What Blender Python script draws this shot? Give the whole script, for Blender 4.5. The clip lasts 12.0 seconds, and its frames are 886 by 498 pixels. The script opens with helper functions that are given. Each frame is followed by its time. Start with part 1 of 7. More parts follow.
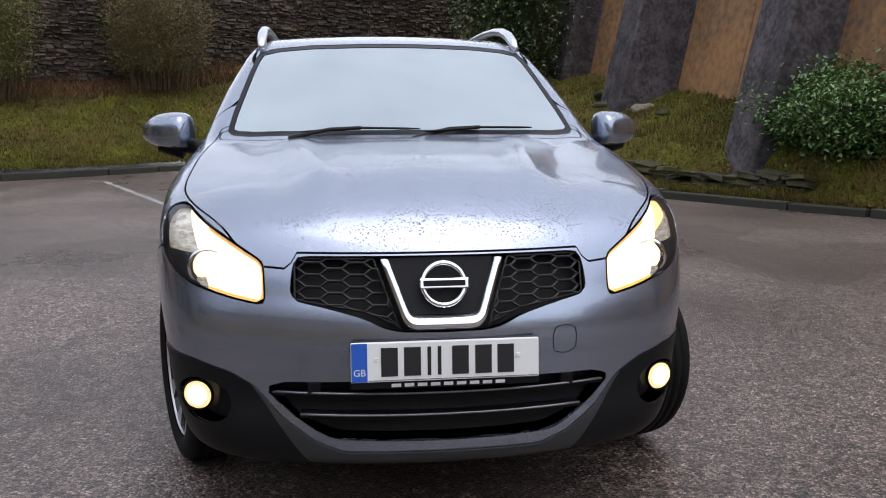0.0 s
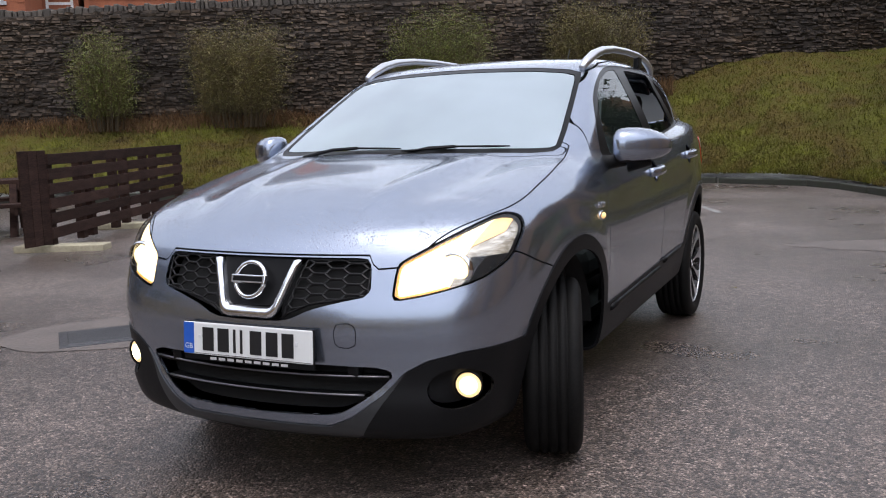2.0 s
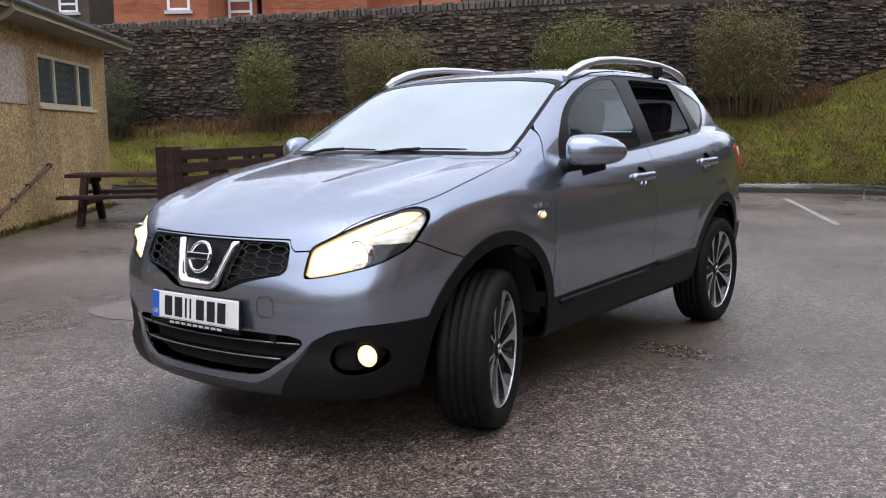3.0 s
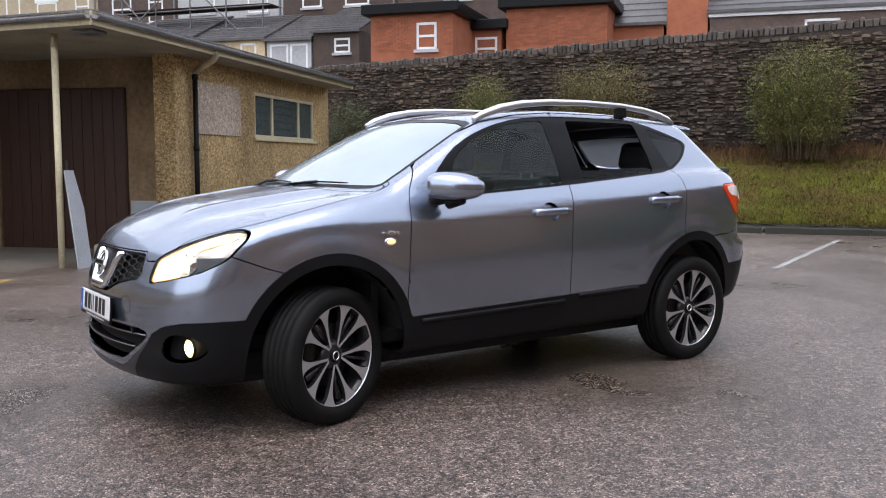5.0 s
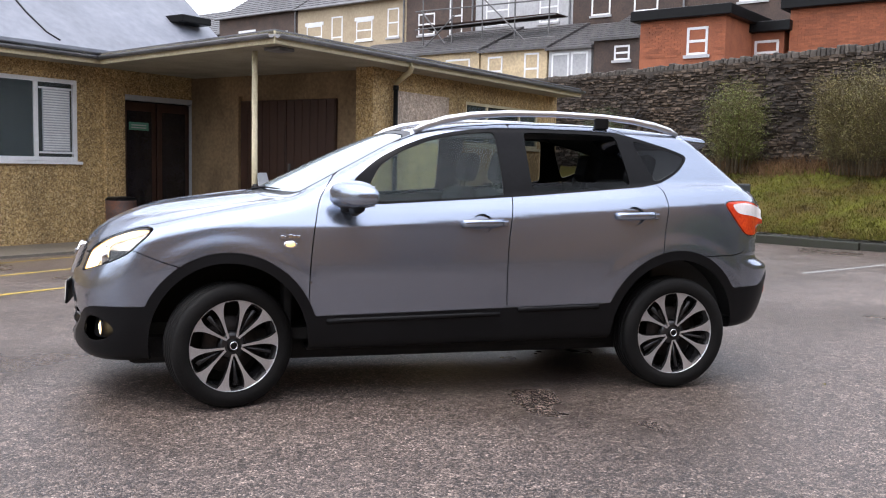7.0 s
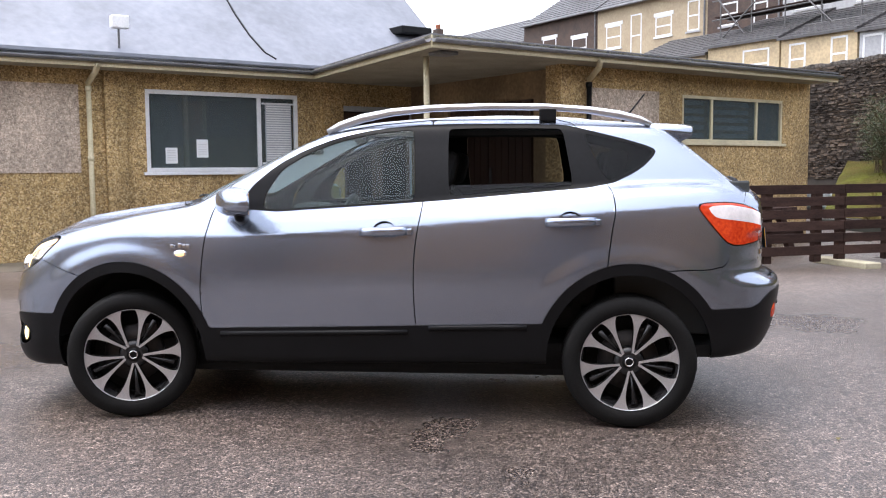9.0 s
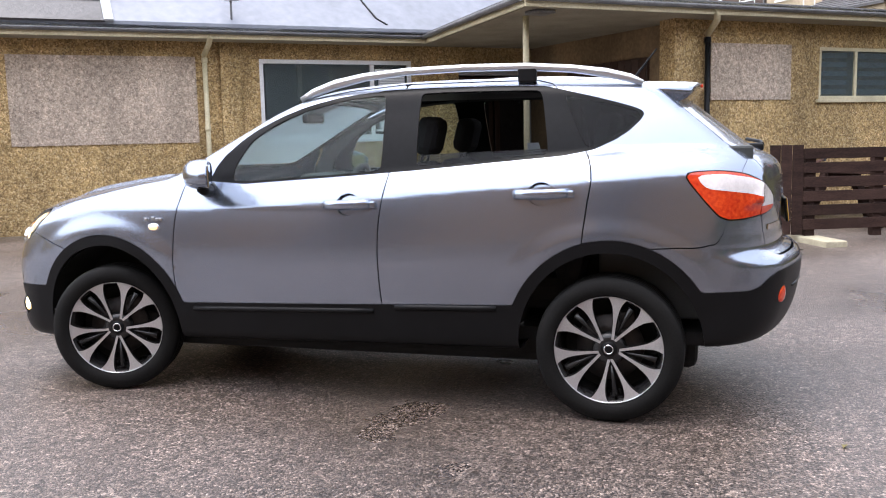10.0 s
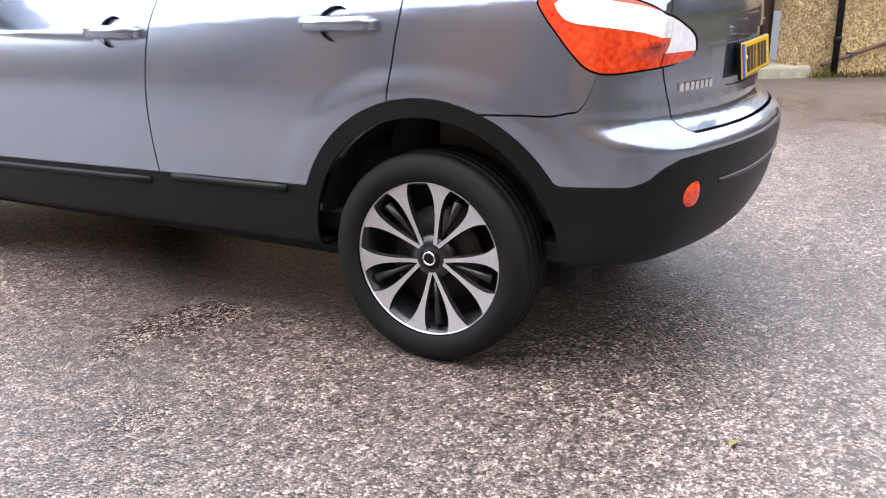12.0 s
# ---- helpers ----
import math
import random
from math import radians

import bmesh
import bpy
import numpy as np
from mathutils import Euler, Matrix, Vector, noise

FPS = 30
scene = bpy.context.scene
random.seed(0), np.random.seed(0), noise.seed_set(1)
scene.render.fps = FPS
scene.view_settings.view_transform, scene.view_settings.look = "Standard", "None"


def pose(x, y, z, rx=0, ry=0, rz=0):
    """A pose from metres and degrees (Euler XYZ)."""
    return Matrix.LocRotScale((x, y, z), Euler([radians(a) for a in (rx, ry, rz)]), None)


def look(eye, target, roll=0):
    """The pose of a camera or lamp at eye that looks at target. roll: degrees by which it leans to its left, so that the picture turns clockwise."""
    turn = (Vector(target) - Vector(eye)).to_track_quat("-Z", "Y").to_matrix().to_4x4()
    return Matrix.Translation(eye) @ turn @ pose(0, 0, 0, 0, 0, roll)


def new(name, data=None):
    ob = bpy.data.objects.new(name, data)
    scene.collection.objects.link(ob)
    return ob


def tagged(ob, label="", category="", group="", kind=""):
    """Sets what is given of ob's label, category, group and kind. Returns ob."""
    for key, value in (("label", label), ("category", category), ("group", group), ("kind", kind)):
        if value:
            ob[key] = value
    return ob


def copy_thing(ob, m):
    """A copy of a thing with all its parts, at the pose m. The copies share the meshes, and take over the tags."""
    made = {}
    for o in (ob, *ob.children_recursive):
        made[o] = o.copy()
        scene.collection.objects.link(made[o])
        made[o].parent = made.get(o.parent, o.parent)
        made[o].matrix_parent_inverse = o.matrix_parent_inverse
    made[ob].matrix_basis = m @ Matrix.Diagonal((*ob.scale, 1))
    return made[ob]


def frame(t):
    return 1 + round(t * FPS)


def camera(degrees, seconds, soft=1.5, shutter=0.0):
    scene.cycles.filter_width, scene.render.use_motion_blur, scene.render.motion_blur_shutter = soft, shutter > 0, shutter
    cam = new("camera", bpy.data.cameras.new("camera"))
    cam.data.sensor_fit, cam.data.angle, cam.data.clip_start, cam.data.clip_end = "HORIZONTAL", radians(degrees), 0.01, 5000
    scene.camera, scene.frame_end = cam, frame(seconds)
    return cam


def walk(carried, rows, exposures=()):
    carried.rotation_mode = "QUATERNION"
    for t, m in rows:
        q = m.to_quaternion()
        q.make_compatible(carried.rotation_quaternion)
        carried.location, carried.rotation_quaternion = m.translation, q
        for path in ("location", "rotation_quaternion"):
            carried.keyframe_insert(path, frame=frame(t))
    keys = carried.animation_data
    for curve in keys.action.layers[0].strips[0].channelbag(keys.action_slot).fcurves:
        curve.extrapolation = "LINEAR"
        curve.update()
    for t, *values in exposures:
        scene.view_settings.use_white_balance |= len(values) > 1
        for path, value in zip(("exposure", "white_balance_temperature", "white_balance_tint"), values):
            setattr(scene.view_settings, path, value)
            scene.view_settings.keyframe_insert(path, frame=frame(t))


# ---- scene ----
cam = camera(51.9, 12.0, soft=1.1)
PATH = [
    (0, (-0.319, -4.591, 1.266), (-0.064, -2.633, 0.948), -0.1),
    (0.5, (0.195, -4.557, 1.275), (0.155, -2.583, 0.957), -0.6),
    (1, (0.736, -4.575, 1.267), (0.431, -2.622, 0.961), -0.9),
    (1.5, (1.279, -4.554, 1.273), (0.674, -2.67, 0.984), -1.4),
    (2, (1.845, -4.586, 1.264), (1.005, -2.791, 0.993), -1.7),
    (2.5, (2.358, -4.514, 1.247), (1.368, -2.798, 0.969), -1.1),
    (3, (2.88, -4.455, 1.249), (1.704, -2.857, 0.993), -0.8),
    (3.5, (3.35, -4.286, 1.236), (2.028, -2.8, 1.025), -0.1),
    (3.7, (3.518, -4.173, 1.258), (2.17, -2.71, 1.053), 0.1),
    (5.3, (4.922, -3.174, 1.271), (3.248, -2.095, 1.089), 0.1),
    (5.5, (5.048, -3.006, 1.286), (3.346, -1.971, 1.106), 0.2),
    (6, (5.325, -2.525, 1.289), (3.534, -1.653, 1.113), 0.6),
    (6.5, (5.607, -2.02, 1.306), (3.736, -1.334, 1.136), 0.8),
    (7, (5.751, -1.481, 1.307), (3.829, -0.959, 1.129), 1.2),
    (7.5, (5.811, -0.917, 1.32), (3.854, -0.542, 1.147), 0.8),
    (7.7, (5.814, -0.678, 1.33), (3.847, -0.357, 1.164), 0.7),
    (9.3, (5.299, 1.115, 1.319), (3.333, 0.808, 1.119), -0.4),
    (9.5, (5.206, 1.275, 1.354), (3.252, 0.909, 1.136), -0.4),
    (10, (4.927, 1.762, 1.324), (3.026, 1.194, 1.074), -1.3),
    (10.5, (4.573, 2.108, 1.303), (2.735, 1.387, 0.986), -1.0),
    (11, (4.178, 2.421, 1.269), (2.39, 1.606, 0.897), -0.8),
    (11.5, (3.682, 2.631, 1.209), (1.994, 1.705, 0.667), -0.6),
    (12, (3.231, 2.607, 1.196), (1.534, 1.724, 0.613), -0.2),
]
walk(cam, [(t, look(eye, target, roll)) for t, eye, target, roll in PATH],
     exposures=[(0.0, -0.45, 6500, 13), (1.5, -0.43, 6500, 13), (2.5, -0.2, 6500, 13), (5.5, 0.1, 6500, 13), (7.5, 0.44, 6500, 13), (9.5, 0.6, 6500, 13), (10.5, 0.72, 6500, 13), (11.0, 0.7, 6500, 13), (11.5, 0.78, 6500, 13), (12.0, 1.22, 6500, 13)])

# ---- world and light: a bright overcast, wet day ----
world = bpy.data.worlds.new("overcast")
scene.world = world
world.use_nodes = True
wn, wl = world.node_tree.nodes, world.node_tree.links
sky = wn.new("ShaderNodeTexSky")
sky.sky_type = "NISHITA"
sky.sun_disc = False
sky.sun_elevation, sky.sun_rotation = radians(72), radians(150)
sky.air_density, sky.dust_density, sky.ozone_density = 1.0, 1.5, 1.0
soft_sky = wn.new("ShaderNodeHueSaturation")
soft_sky.inputs["Saturation"].default_value = 0.34
wl.new(sky.outputs[0], soft_sky.inputs["Color"])
# an overcast dome grows brighter towards the zenith
where, split, rise, dome = wn.new("ShaderNodeTexCoord"), wn.new("ShaderNodeSeparateXYZ"), wn.new("ShaderNodeMapRange"), wn.new("ShaderNodeVectorMath")
wl.new(where.outputs["Generated"], split.inputs[0])
wl.new(split.outputs["Z"], rise.inputs["Value"])
rise.inputs["To Min"].default_value, rise.inputs["To Max"].default_value = 1.38, 2.25
dome.operation = "SCALE"
wl.new(soft_sky.outputs[0], dome.inputs[0])
wl.new(rise.outputs[0], dome.inputs["Scale"])
wl.new(dome.outputs[0], wn["Background"].inputs["Color"])
wn["Background"].inputs["Strength"].default_value = 0.26
sun = new("sun", bpy.data.lights.new("sun", "SUN"))
sun.data.energy, sun.data.angle, sun.data.color = 0.7, radians(40), (1.0, 0.97, 0.93)
sun.matrix_world = look((0.6, -0.8, 14), (0, 0, 0))


# ---- materials ----
def socket(node, *names):
    for n in names:
        if n in node.inputs:
            return node.inputs[n]


def material(name, a, b=None, rough=0.6, metal=0.0, scale=3.0, fine=40.0, bump=0.25, depth=0.01, coat=0.0, jitter=0.0, spread=0.16, rough_b=None, spec=0.5, stretch=(1, 1, 1)):
    """Two colours mixed by noise at two scales, a varied gloss and a fine relief, all at world size."""
    m = bpy.data.materials.new(name)
    m.use_nodes = True
    n, l = m.node_tree.nodes, m.node_tree.links
    p = n["Principled BSDF"]
    geo = n.new("ShaderNodeNewGeometry")
    mp = n.new("ShaderNodeMapping")
    mp.inputs["Scale"].default_value = stretch
    l.new(geo.outputs["Position"], mp.inputs["Vector"])
    big, small = n.new("ShaderNodeTexNoise"), n.new("ShaderNodeTexNoise")
    big.inputs["Scale"].default_value, small.inputs["Scale"].default_value = scale, fine
    big.inputs["Detail"].default_value, small.inputs["Detail"].default_value = 4, 3
    for t in (big, small):
        l.new(mp.outputs[0], t.inputs["Vector"])
    add = n.new("ShaderNodeMath")
    add.operation = "ADD"
    l.new(big.outputs["Fac"], add.inputs[0])
    l.new(small.outputs["Fac"], add.inputs[1])
    ramp = n.new("ShaderNodeMapRange")
    ramp.inputs["From Min"].default_value, ramp.inputs["From Max"].default_value = 1 - spread * 1.6, 1 + spread * 1.6
    l.new(add.outputs[0], ramp.inputs["Value"])
    mix = n.new("ShaderNodeMix")
    mix.data_type = "RGBA"
    mix.inputs["A"].default_value, mix.inputs["B"].default_value = (*a, 1), (*(b or [c * 0.8 for c in a]), 1)
    l.new(ramp.outputs[0], mix.inputs["Factor"])
    colour = mix.outputs["Result"]
    if jitter:
        info, val = n.new("ShaderNodeObjectInfo"), n.new("ShaderNodeMapRange")
        isl = n.new("ShaderNodeMath")
        isl.operation = "ADD"
        l.new(info.outputs["Random"], isl.inputs[0])
        l.new(geo.outputs["Random Per Island"], isl.inputs[1])
        wrap = n.new("ShaderNodeMath")
        wrap.operation = "FRACT"
        l.new(isl.outputs[0], wrap.inputs[0])
        val.inputs["To Min"].default_value, val.inputs["To Max"].default_value = 1 - jitter, 1 + jitter
        l.new(wrap.outputs[0], val.inputs["Value"])
        hs = n.new("ShaderNodeHueSaturation")
        l.new(val.outputs[0], hs.inputs["Value"])
        l.new(colour, hs.inputs["Color"])
        colour = hs.outputs[0]
    l.new(colour, p.inputs["Base Color"])
    rr = n.new("ShaderNodeMapRange")
    rr.inputs["From Min"].default_value, rr.inputs["From Max"].default_value = 0.3, 0.7
    rr.inputs["To Min"].default_value, rr.inputs["To Max"].default_value = rough, rough if rough_b is None else rough_b
    l.new(big.outputs["Fac"], rr.inputs["Value"])
    l.new(rr.outputs[0], p.inputs["Roughness"])
    p.inputs["Metallic"].default_value = metal
    p.inputs["Specular IOR Level"].default_value = spec
    p.inputs["Coat Weight"].default_value = coat
    p.inputs["Coat Roughness"].default_value = 0.04
    if bump:
        bp = n.new("ShaderNodeBump")
        bp.inputs["Strength"].default_value, bp.inputs["Distance"].default_value = bump, depth
        l.new(small.outputs["Fac"], bp.inputs["Height"])
        l.new(bp.outputs[0], p.inputs["Normal"])
    return m


def glowing(name, colour, strength):
    m = bpy.data.materials.new(name)
    m.use_nodes = True
    p = m.node_tree.nodes["Principled BSDF"]
    p.inputs["Base Color"].default_value = (*colour, 1)
    p.inputs["Emission Color"].default_value = (*colour, 1)
    p.inputs["Emission Strength"].default_value = strength
    return m


def glass(name, tint, haze=0.0, haze_colour=(0.75, 0.8, 0.85), ior=1.5, rough=0.0):
    """A thin pane: clear tint, a Fresnel gloss, and a pale film coloured for mist and reflected sky."""
    m = bpy.data.materials.new(name)
    m.use_nodes = True
    n, l = m.node_tree.nodes, m.node_tree.links
    n.remove(n["Principled BSDF"])
    tr, gl, fr, mx = n.new("ShaderNodeBsdfTransparent"), n.new("ShaderNodeBsdfGlossy"), n.new("ShaderNodeLayerWeight"), n.new("ShaderNodeMixShader")
    tr.inputs[0].default_value = (*tint, 1)
    gl.inputs["Roughness"].default_value = rough
    fr.inputs["Blend"].default_value = 0.5
    steep, gloss = n.new("ShaderNodeMath"), n.new("ShaderNodeMath")
    steep.operation, gloss.operation = "POWER", "MULTIPLY_ADD"
    head_on = ((ior - 1) / (ior + 1)) ** 2
    steep.inputs[1].default_value = 5
    gloss.inputs[1].default_value, gloss.inputs[2].default_value = 1 - head_on, head_on
    l.new(fr.outputs["Facing"], steep.inputs[0])
    l.new(steep.outputs[0], gloss.inputs[0])
    body = tr.outputs[0]
    if haze:
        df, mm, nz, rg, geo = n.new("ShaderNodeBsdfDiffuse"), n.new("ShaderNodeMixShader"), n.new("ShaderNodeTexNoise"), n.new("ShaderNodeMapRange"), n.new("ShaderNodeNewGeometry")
        df.inputs[0].default_value = (*haze_colour, 1)
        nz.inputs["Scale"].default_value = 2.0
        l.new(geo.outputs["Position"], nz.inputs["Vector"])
        rg.inputs["To Min"].default_value, rg.inputs["To Max"].default_value = haze * 0.75, haze * 1.25
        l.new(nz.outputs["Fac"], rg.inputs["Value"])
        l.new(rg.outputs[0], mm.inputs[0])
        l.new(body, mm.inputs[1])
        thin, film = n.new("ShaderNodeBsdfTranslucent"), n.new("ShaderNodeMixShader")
        thin.inputs[0].default_value = (*haze_colour, 1)
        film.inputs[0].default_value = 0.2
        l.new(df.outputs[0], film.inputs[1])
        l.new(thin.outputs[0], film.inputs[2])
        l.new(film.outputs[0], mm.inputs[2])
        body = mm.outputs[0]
    l.new(gloss.outputs[0], mx.inputs[0])
    l.new(body, mx.inputs[1])
    l.new(gl.outputs[0], mx.inputs[2])
    l.new(mx.outputs[0], n["Material Output"].inputs[0])
    return m


def wet_paint():
    """Metallic grey-blue paint under lacquer, with rain beads on what faces up."""
    m = material("wet_metallic_paint", (0.295, 0.336, 0.418), (0.277, 0.316, 0.394), rough=0.25, metal=0.90, scale=2, fine=900, bump=0.0, coat=1.0, spread=0.3)
    n, l = m.node_tree.nodes, m.node_tree.links
    p = n["Principled BSDF"]
    p.inputs["Coat Roughness"].default_value = 0.07
    geo, vor, far, sep = n.new("ShaderNodeNewGeometry"), n.new("ShaderNodeTexVoronoi"), n.new("ShaderNodeTexNoise"), n.new("ShaderNodeSeparateXYZ")
    vor.inputs["Scale"].default_value, far.inputs["Scale"].default_value = 120, 7
    l.new(geo.outputs["Position"], vor.inputs["Vector"])
    l.new(geo.outputs["Position"], far.inputs["Vector"])
    l.new(geo.outputs["Normal"], sep.inputs[0])
    size, bead, up, mul, mul2 = (n.new("ShaderNodeMapRange"), n.new("ShaderNodeMath"), n.new("ShaderNodeMapRange"), n.new("ShaderNodeMath"), n.new("ShaderNodeMath"))
    size.inputs["From Min"].default_value, size.inputs["From Max"].default_value = 0.14, 0.56
    size.inputs["To Min"].default_value, size.inputs["To Max"].default_value = 0.06, 0.34
    l.new(far.outputs["Fac"], size.inputs["Value"])
    bead.operation, bead.use_clamp = "SUBTRACT", True
    l.new(size.outputs[0], bead.inputs[0])
    l.new(vor.outputs["Distance"], bead.inputs[1])
    up.inputs["From Min"].default_value, up.inputs["From Max"].default_value = 0.5, 0.85
    l.new(sep.outputs["Z"], up.inputs["Value"])
    mul.operation = mul2.operation = "MULTIPLY"
    l.new(bead.outputs[0], mul.inputs[0])
    l.new(up.outputs[0], mul.inputs[1])
    bp = n.new("ShaderNodeBump")
    bp.inputs["Strength"].default_value, bp.inputs["Distance"].default_value = 1.0, 0.013
    l.new(mul.outputs[0], bp.inputs["Height"])
    l.new(bp.outputs[0], p.inputs["Coat Normal"])
    l.new(bp.outputs[0], p.inputs["Normal"])
    return m


def asphalt():
    """Wet coarse asphalt: pale chippings in dark binder, worn light patches and damp ones."""
    m = bpy.data.materials.new("wet_asphalt")
    m.use_nodes = True
    n, l = m.node_tree.nodes, m.node_tree.links
    p = n["Principled BSDF"]
    p.inputs["Specular IOR Level"].default_value = 0.65
    geo, v, big, mid = n.new("ShaderNodeNewGeometry"), n.new("ShaderNodeTexVoronoi"), n.new("ShaderNodeTexNoise"), n.new("ShaderNodeTexNoise")
    v.inputs["Scale"].default_value, big.inputs["Scale"].default_value, mid.inputs["Scale"].default_value = 105, 0.45, 9
    big.inputs["Detail"].default_value = 6
    mid.inputs["Detail"].default_value = 5
    for t in (v, big, mid):
        l.new(geo.outputs["Position"], t.inputs["Vector"])
    chip = n.new("ShaderNodeValToRGB")
    for pos, c in ((0.0, (0.020, 0.015, 0.0135)), (0.30, (0.060, 0.046, 0.040)), (0.65, (0.138, 0.106, 0.088)), (0.90, (0.215, 0.168, 0.142)), (0.99, (0.32, 0.255, 0.22))):
        e = chip.color_ramp.elements.new(pos)
        e.color = (*c, 1)
    stops = chip.color_ramp.elements
    stops.remove(stops[0])
    stops.remove(next(e for e in stops if e.color[0] > 0.9))
    sepc = n.new("ShaderNodeSeparateColor")
    l.new(v.outputs["Color"], sepc.inputs[0])
    l.new(sepc.outputs[0], chip.inputs["Fac"])
    tone = n.new("ShaderNodeMapRange")
    tone.inputs["From Min"].default_value, tone.inputs["From Max"].default_value = 0.3, 0.7
    tone.inputs["To Min"].default_value, tone.inputs["To Max"].default_value = 0.66, 1.34
    l.new(big.outputs["Fac"], tone.inputs["Value"])
    tone2 = n.new("ShaderNodeMapRange")
    tone2.inputs["To Min"].default_value, tone2.inputs["To Max"].default_value = 0.66, 1.34
    l.new(mid.outputs["Fac"], tone2.inputs["Value"])
    mul = n.new("ShaderNodeMath")
    mul.operation = "MULTIPLY"
    l.new(tone.outputs[0], mul.inputs[0])
    l.new(tone2.outputs[0], mul.inputs[1])
    v2, sep2, tone3, mul3 = n.new("ShaderNodeTexVoronoi"), n.new("ShaderNodeSeparateColor"), n.new("ShaderNodeMapRange"), n.new("ShaderNodeMath")
    v2.inputs["Scale"].default_value = 30
    l.new(geo.outputs["Position"], v2.inputs["Vector"])
    l.new(v2.outputs["Color"], sep2.inputs[0])
    l.new(sep2.outputs[1], tone3.inputs["Value"])
    tone3.inputs["To Min"].default_value, tone3.inputs["To Max"].default_value = 0.62, 1.38
    mul3.operation = "MULTIPLY"
    l.new(mul.outputs[0], mul3.inputs[0])
    l.new(tone3.outputs[0], mul3.inputs[1])
    gap, dark, mul4 = n.new("ShaderNodeTexVoronoi"), n.new("ShaderNodeMapRange"), n.new("ShaderNodeMath")
    gap.feature = "DISTANCE_TO_EDGE"
    gap.inputs["Scale"].default_value = 105
    l.new(geo.outputs["Position"], gap.inputs["Vector"])
    l.new(gap.outputs["Distance"], dark.inputs["Value"])
    dark.inputs["From Max"].default_value = 0.16
    dark.inputs["To Min"].default_value, dark.inputs["To Max"].default_value = 0.26, 1.15
    mul4.operation = "MULTIPLY"
    l.new(mul3.outputs[0], mul4.inputs[0])
    l.new(dark.outputs[0], mul4.inputs[1])
    hs = n.new("ShaderNodeHueSaturation")
    l.new(chip.outputs[0], hs.inputs["Color"])
    l.new(mul4.outputs[0], hs.inputs["Value"])
    l.new(hs.outputs[0], p.inputs["Base Color"])
    rr = n.new("ShaderNodeMapRange")
    rr.inputs["From Min"].default_value, rr.inputs["From Max"].default_value = 0.35, 0.65
    rr.inputs["To Min"].default_value, rr.inputs["To Max"].default_value = 0.24, 0.50
    l.new(big.outputs["Fac"], rr.inputs["Value"])
    l.new(rr.outputs[0], p.inputs["Roughness"])
    bp = n.new("ShaderNodeBump")
    bp.inputs["Strength"].default_value, bp.inputs["Distance"].default_value = 0.55, 0.006
    bp.invert = True
    l.new(v.outputs["Distance"], bp.inputs["Height"])
    l.new(bp.outputs[0], p.inputs["Normal"])
    return m


PAINT = wet_paint()
ASPHALT = asphalt()
BLACK_PLASTIC = material("black_textured_plastic", (0.006, 0.006, 0.0065), (0.010, 0.010, 0.011), rough=0.42, spec=0.14, fine=300, bump=0.15, depth=0.002)
GLOSS_BLACK = material("gloss_black_trim", (0.008, 0.008, 0.009), (0.006, 0.006, 0.006), rough=0.3, spec=0.1, bump=0.0)
GRILLE_MESH = material("satin_black_grille", (0.006, 0.006, 0.0065), (0.010, 0.010, 0.011), rough=0.35, spec=0.3, bump=0.0)
SLAT_EDGE = material("satin_grey_edge", (0.22, 0.22, 0.23), (0.16, 0.16, 0.17), rough=0.3, metal=0.6, bump=0.0)
GREY_PLASTIC = material("grey_painted_plastic", (0.030, 0.032, 0.035), (0.024, 0.026, 0.028), rough=0.3, metal=0.0, bump=0.05)
RUBBER = material("wet_tyre_rubber", (0.006, 0.006, 0.0062), (0.011, 0.0105, 0.010), rough=0.65, spec=0.12, scale=6, fine=120, bump=0.15, depth=0.003)
DARK = material("dark_underside", (0.006, 0.006, 0.006), (0.01, 0.01, 0.01), rough=0.9, bump=0.0)
CHROME = material("chrome", (0.78, 0.79, 0.80), (0.72, 0.73, 0.75), rough=0.10, metal=1.0, bump=0.0)
SATIN_RAIL = material("satin_aluminium", (0.72, 0.73, 0.75), (0.66, 0.67, 0.70), rough=0.28, metal=0.9, fine=200, bump=0.03, depth=0.001)
ALLOY = material("machined_alloy", (0.62, 0.62, 0.63), (0.50, 0.50, 0.52), rough=0.34, metal=0.75, fine=150, bump=0.05, depth=0.001)
DARK_ALLOY = material("dark_painted_alloy", (0.012, 0.012, 0.013), (0.02, 0.019, 0.019), rough=0.25, metal=0.0, spec=0.4, bump=0.0)
BRAKE = material("brake_iron", (0.045, 0.038, 0.036), (0.025, 0.023, 0.023), rough=0.5, metal=0.7)
# pale film paints the sky's reflection over the mist on windscreen and rear window
SCREEN_GLASS = glass("hazed_windscreen", (0.62, 0.70, 0.68), haze=0.64, haze_colour=(0.61, 0.72, 0.79))
SIDE_GLASS = glass("side_window_glass", (0.68, 0.83, 0.82), haze=0.02, haze_colour=(0.45, 0.6, 0.6), ior=1.38)
PRIVACY_GLASS = glass("dark_privacy_glass", (0.22, 0.23, 0.235), haze=0.0, ior=1.28)
REAR_GLASS = glass("wet_rear_window", (0.25, 0.27, 0.28), haze=0.5, haze_colour=(0.62, 0.66, 0.72))
LAMP_GLASS = glass("clear_lamp_lens", (0.93, 0.94, 0.95), haze=0.02)
RED_LENS = material("red_lamp_lens", (0.70, 0.075, 0.016), (0.42, 0.014, 0.006), rough=0.12, scale=9, fine=60, bump=0.1, depth=0.004, coat=0.6)
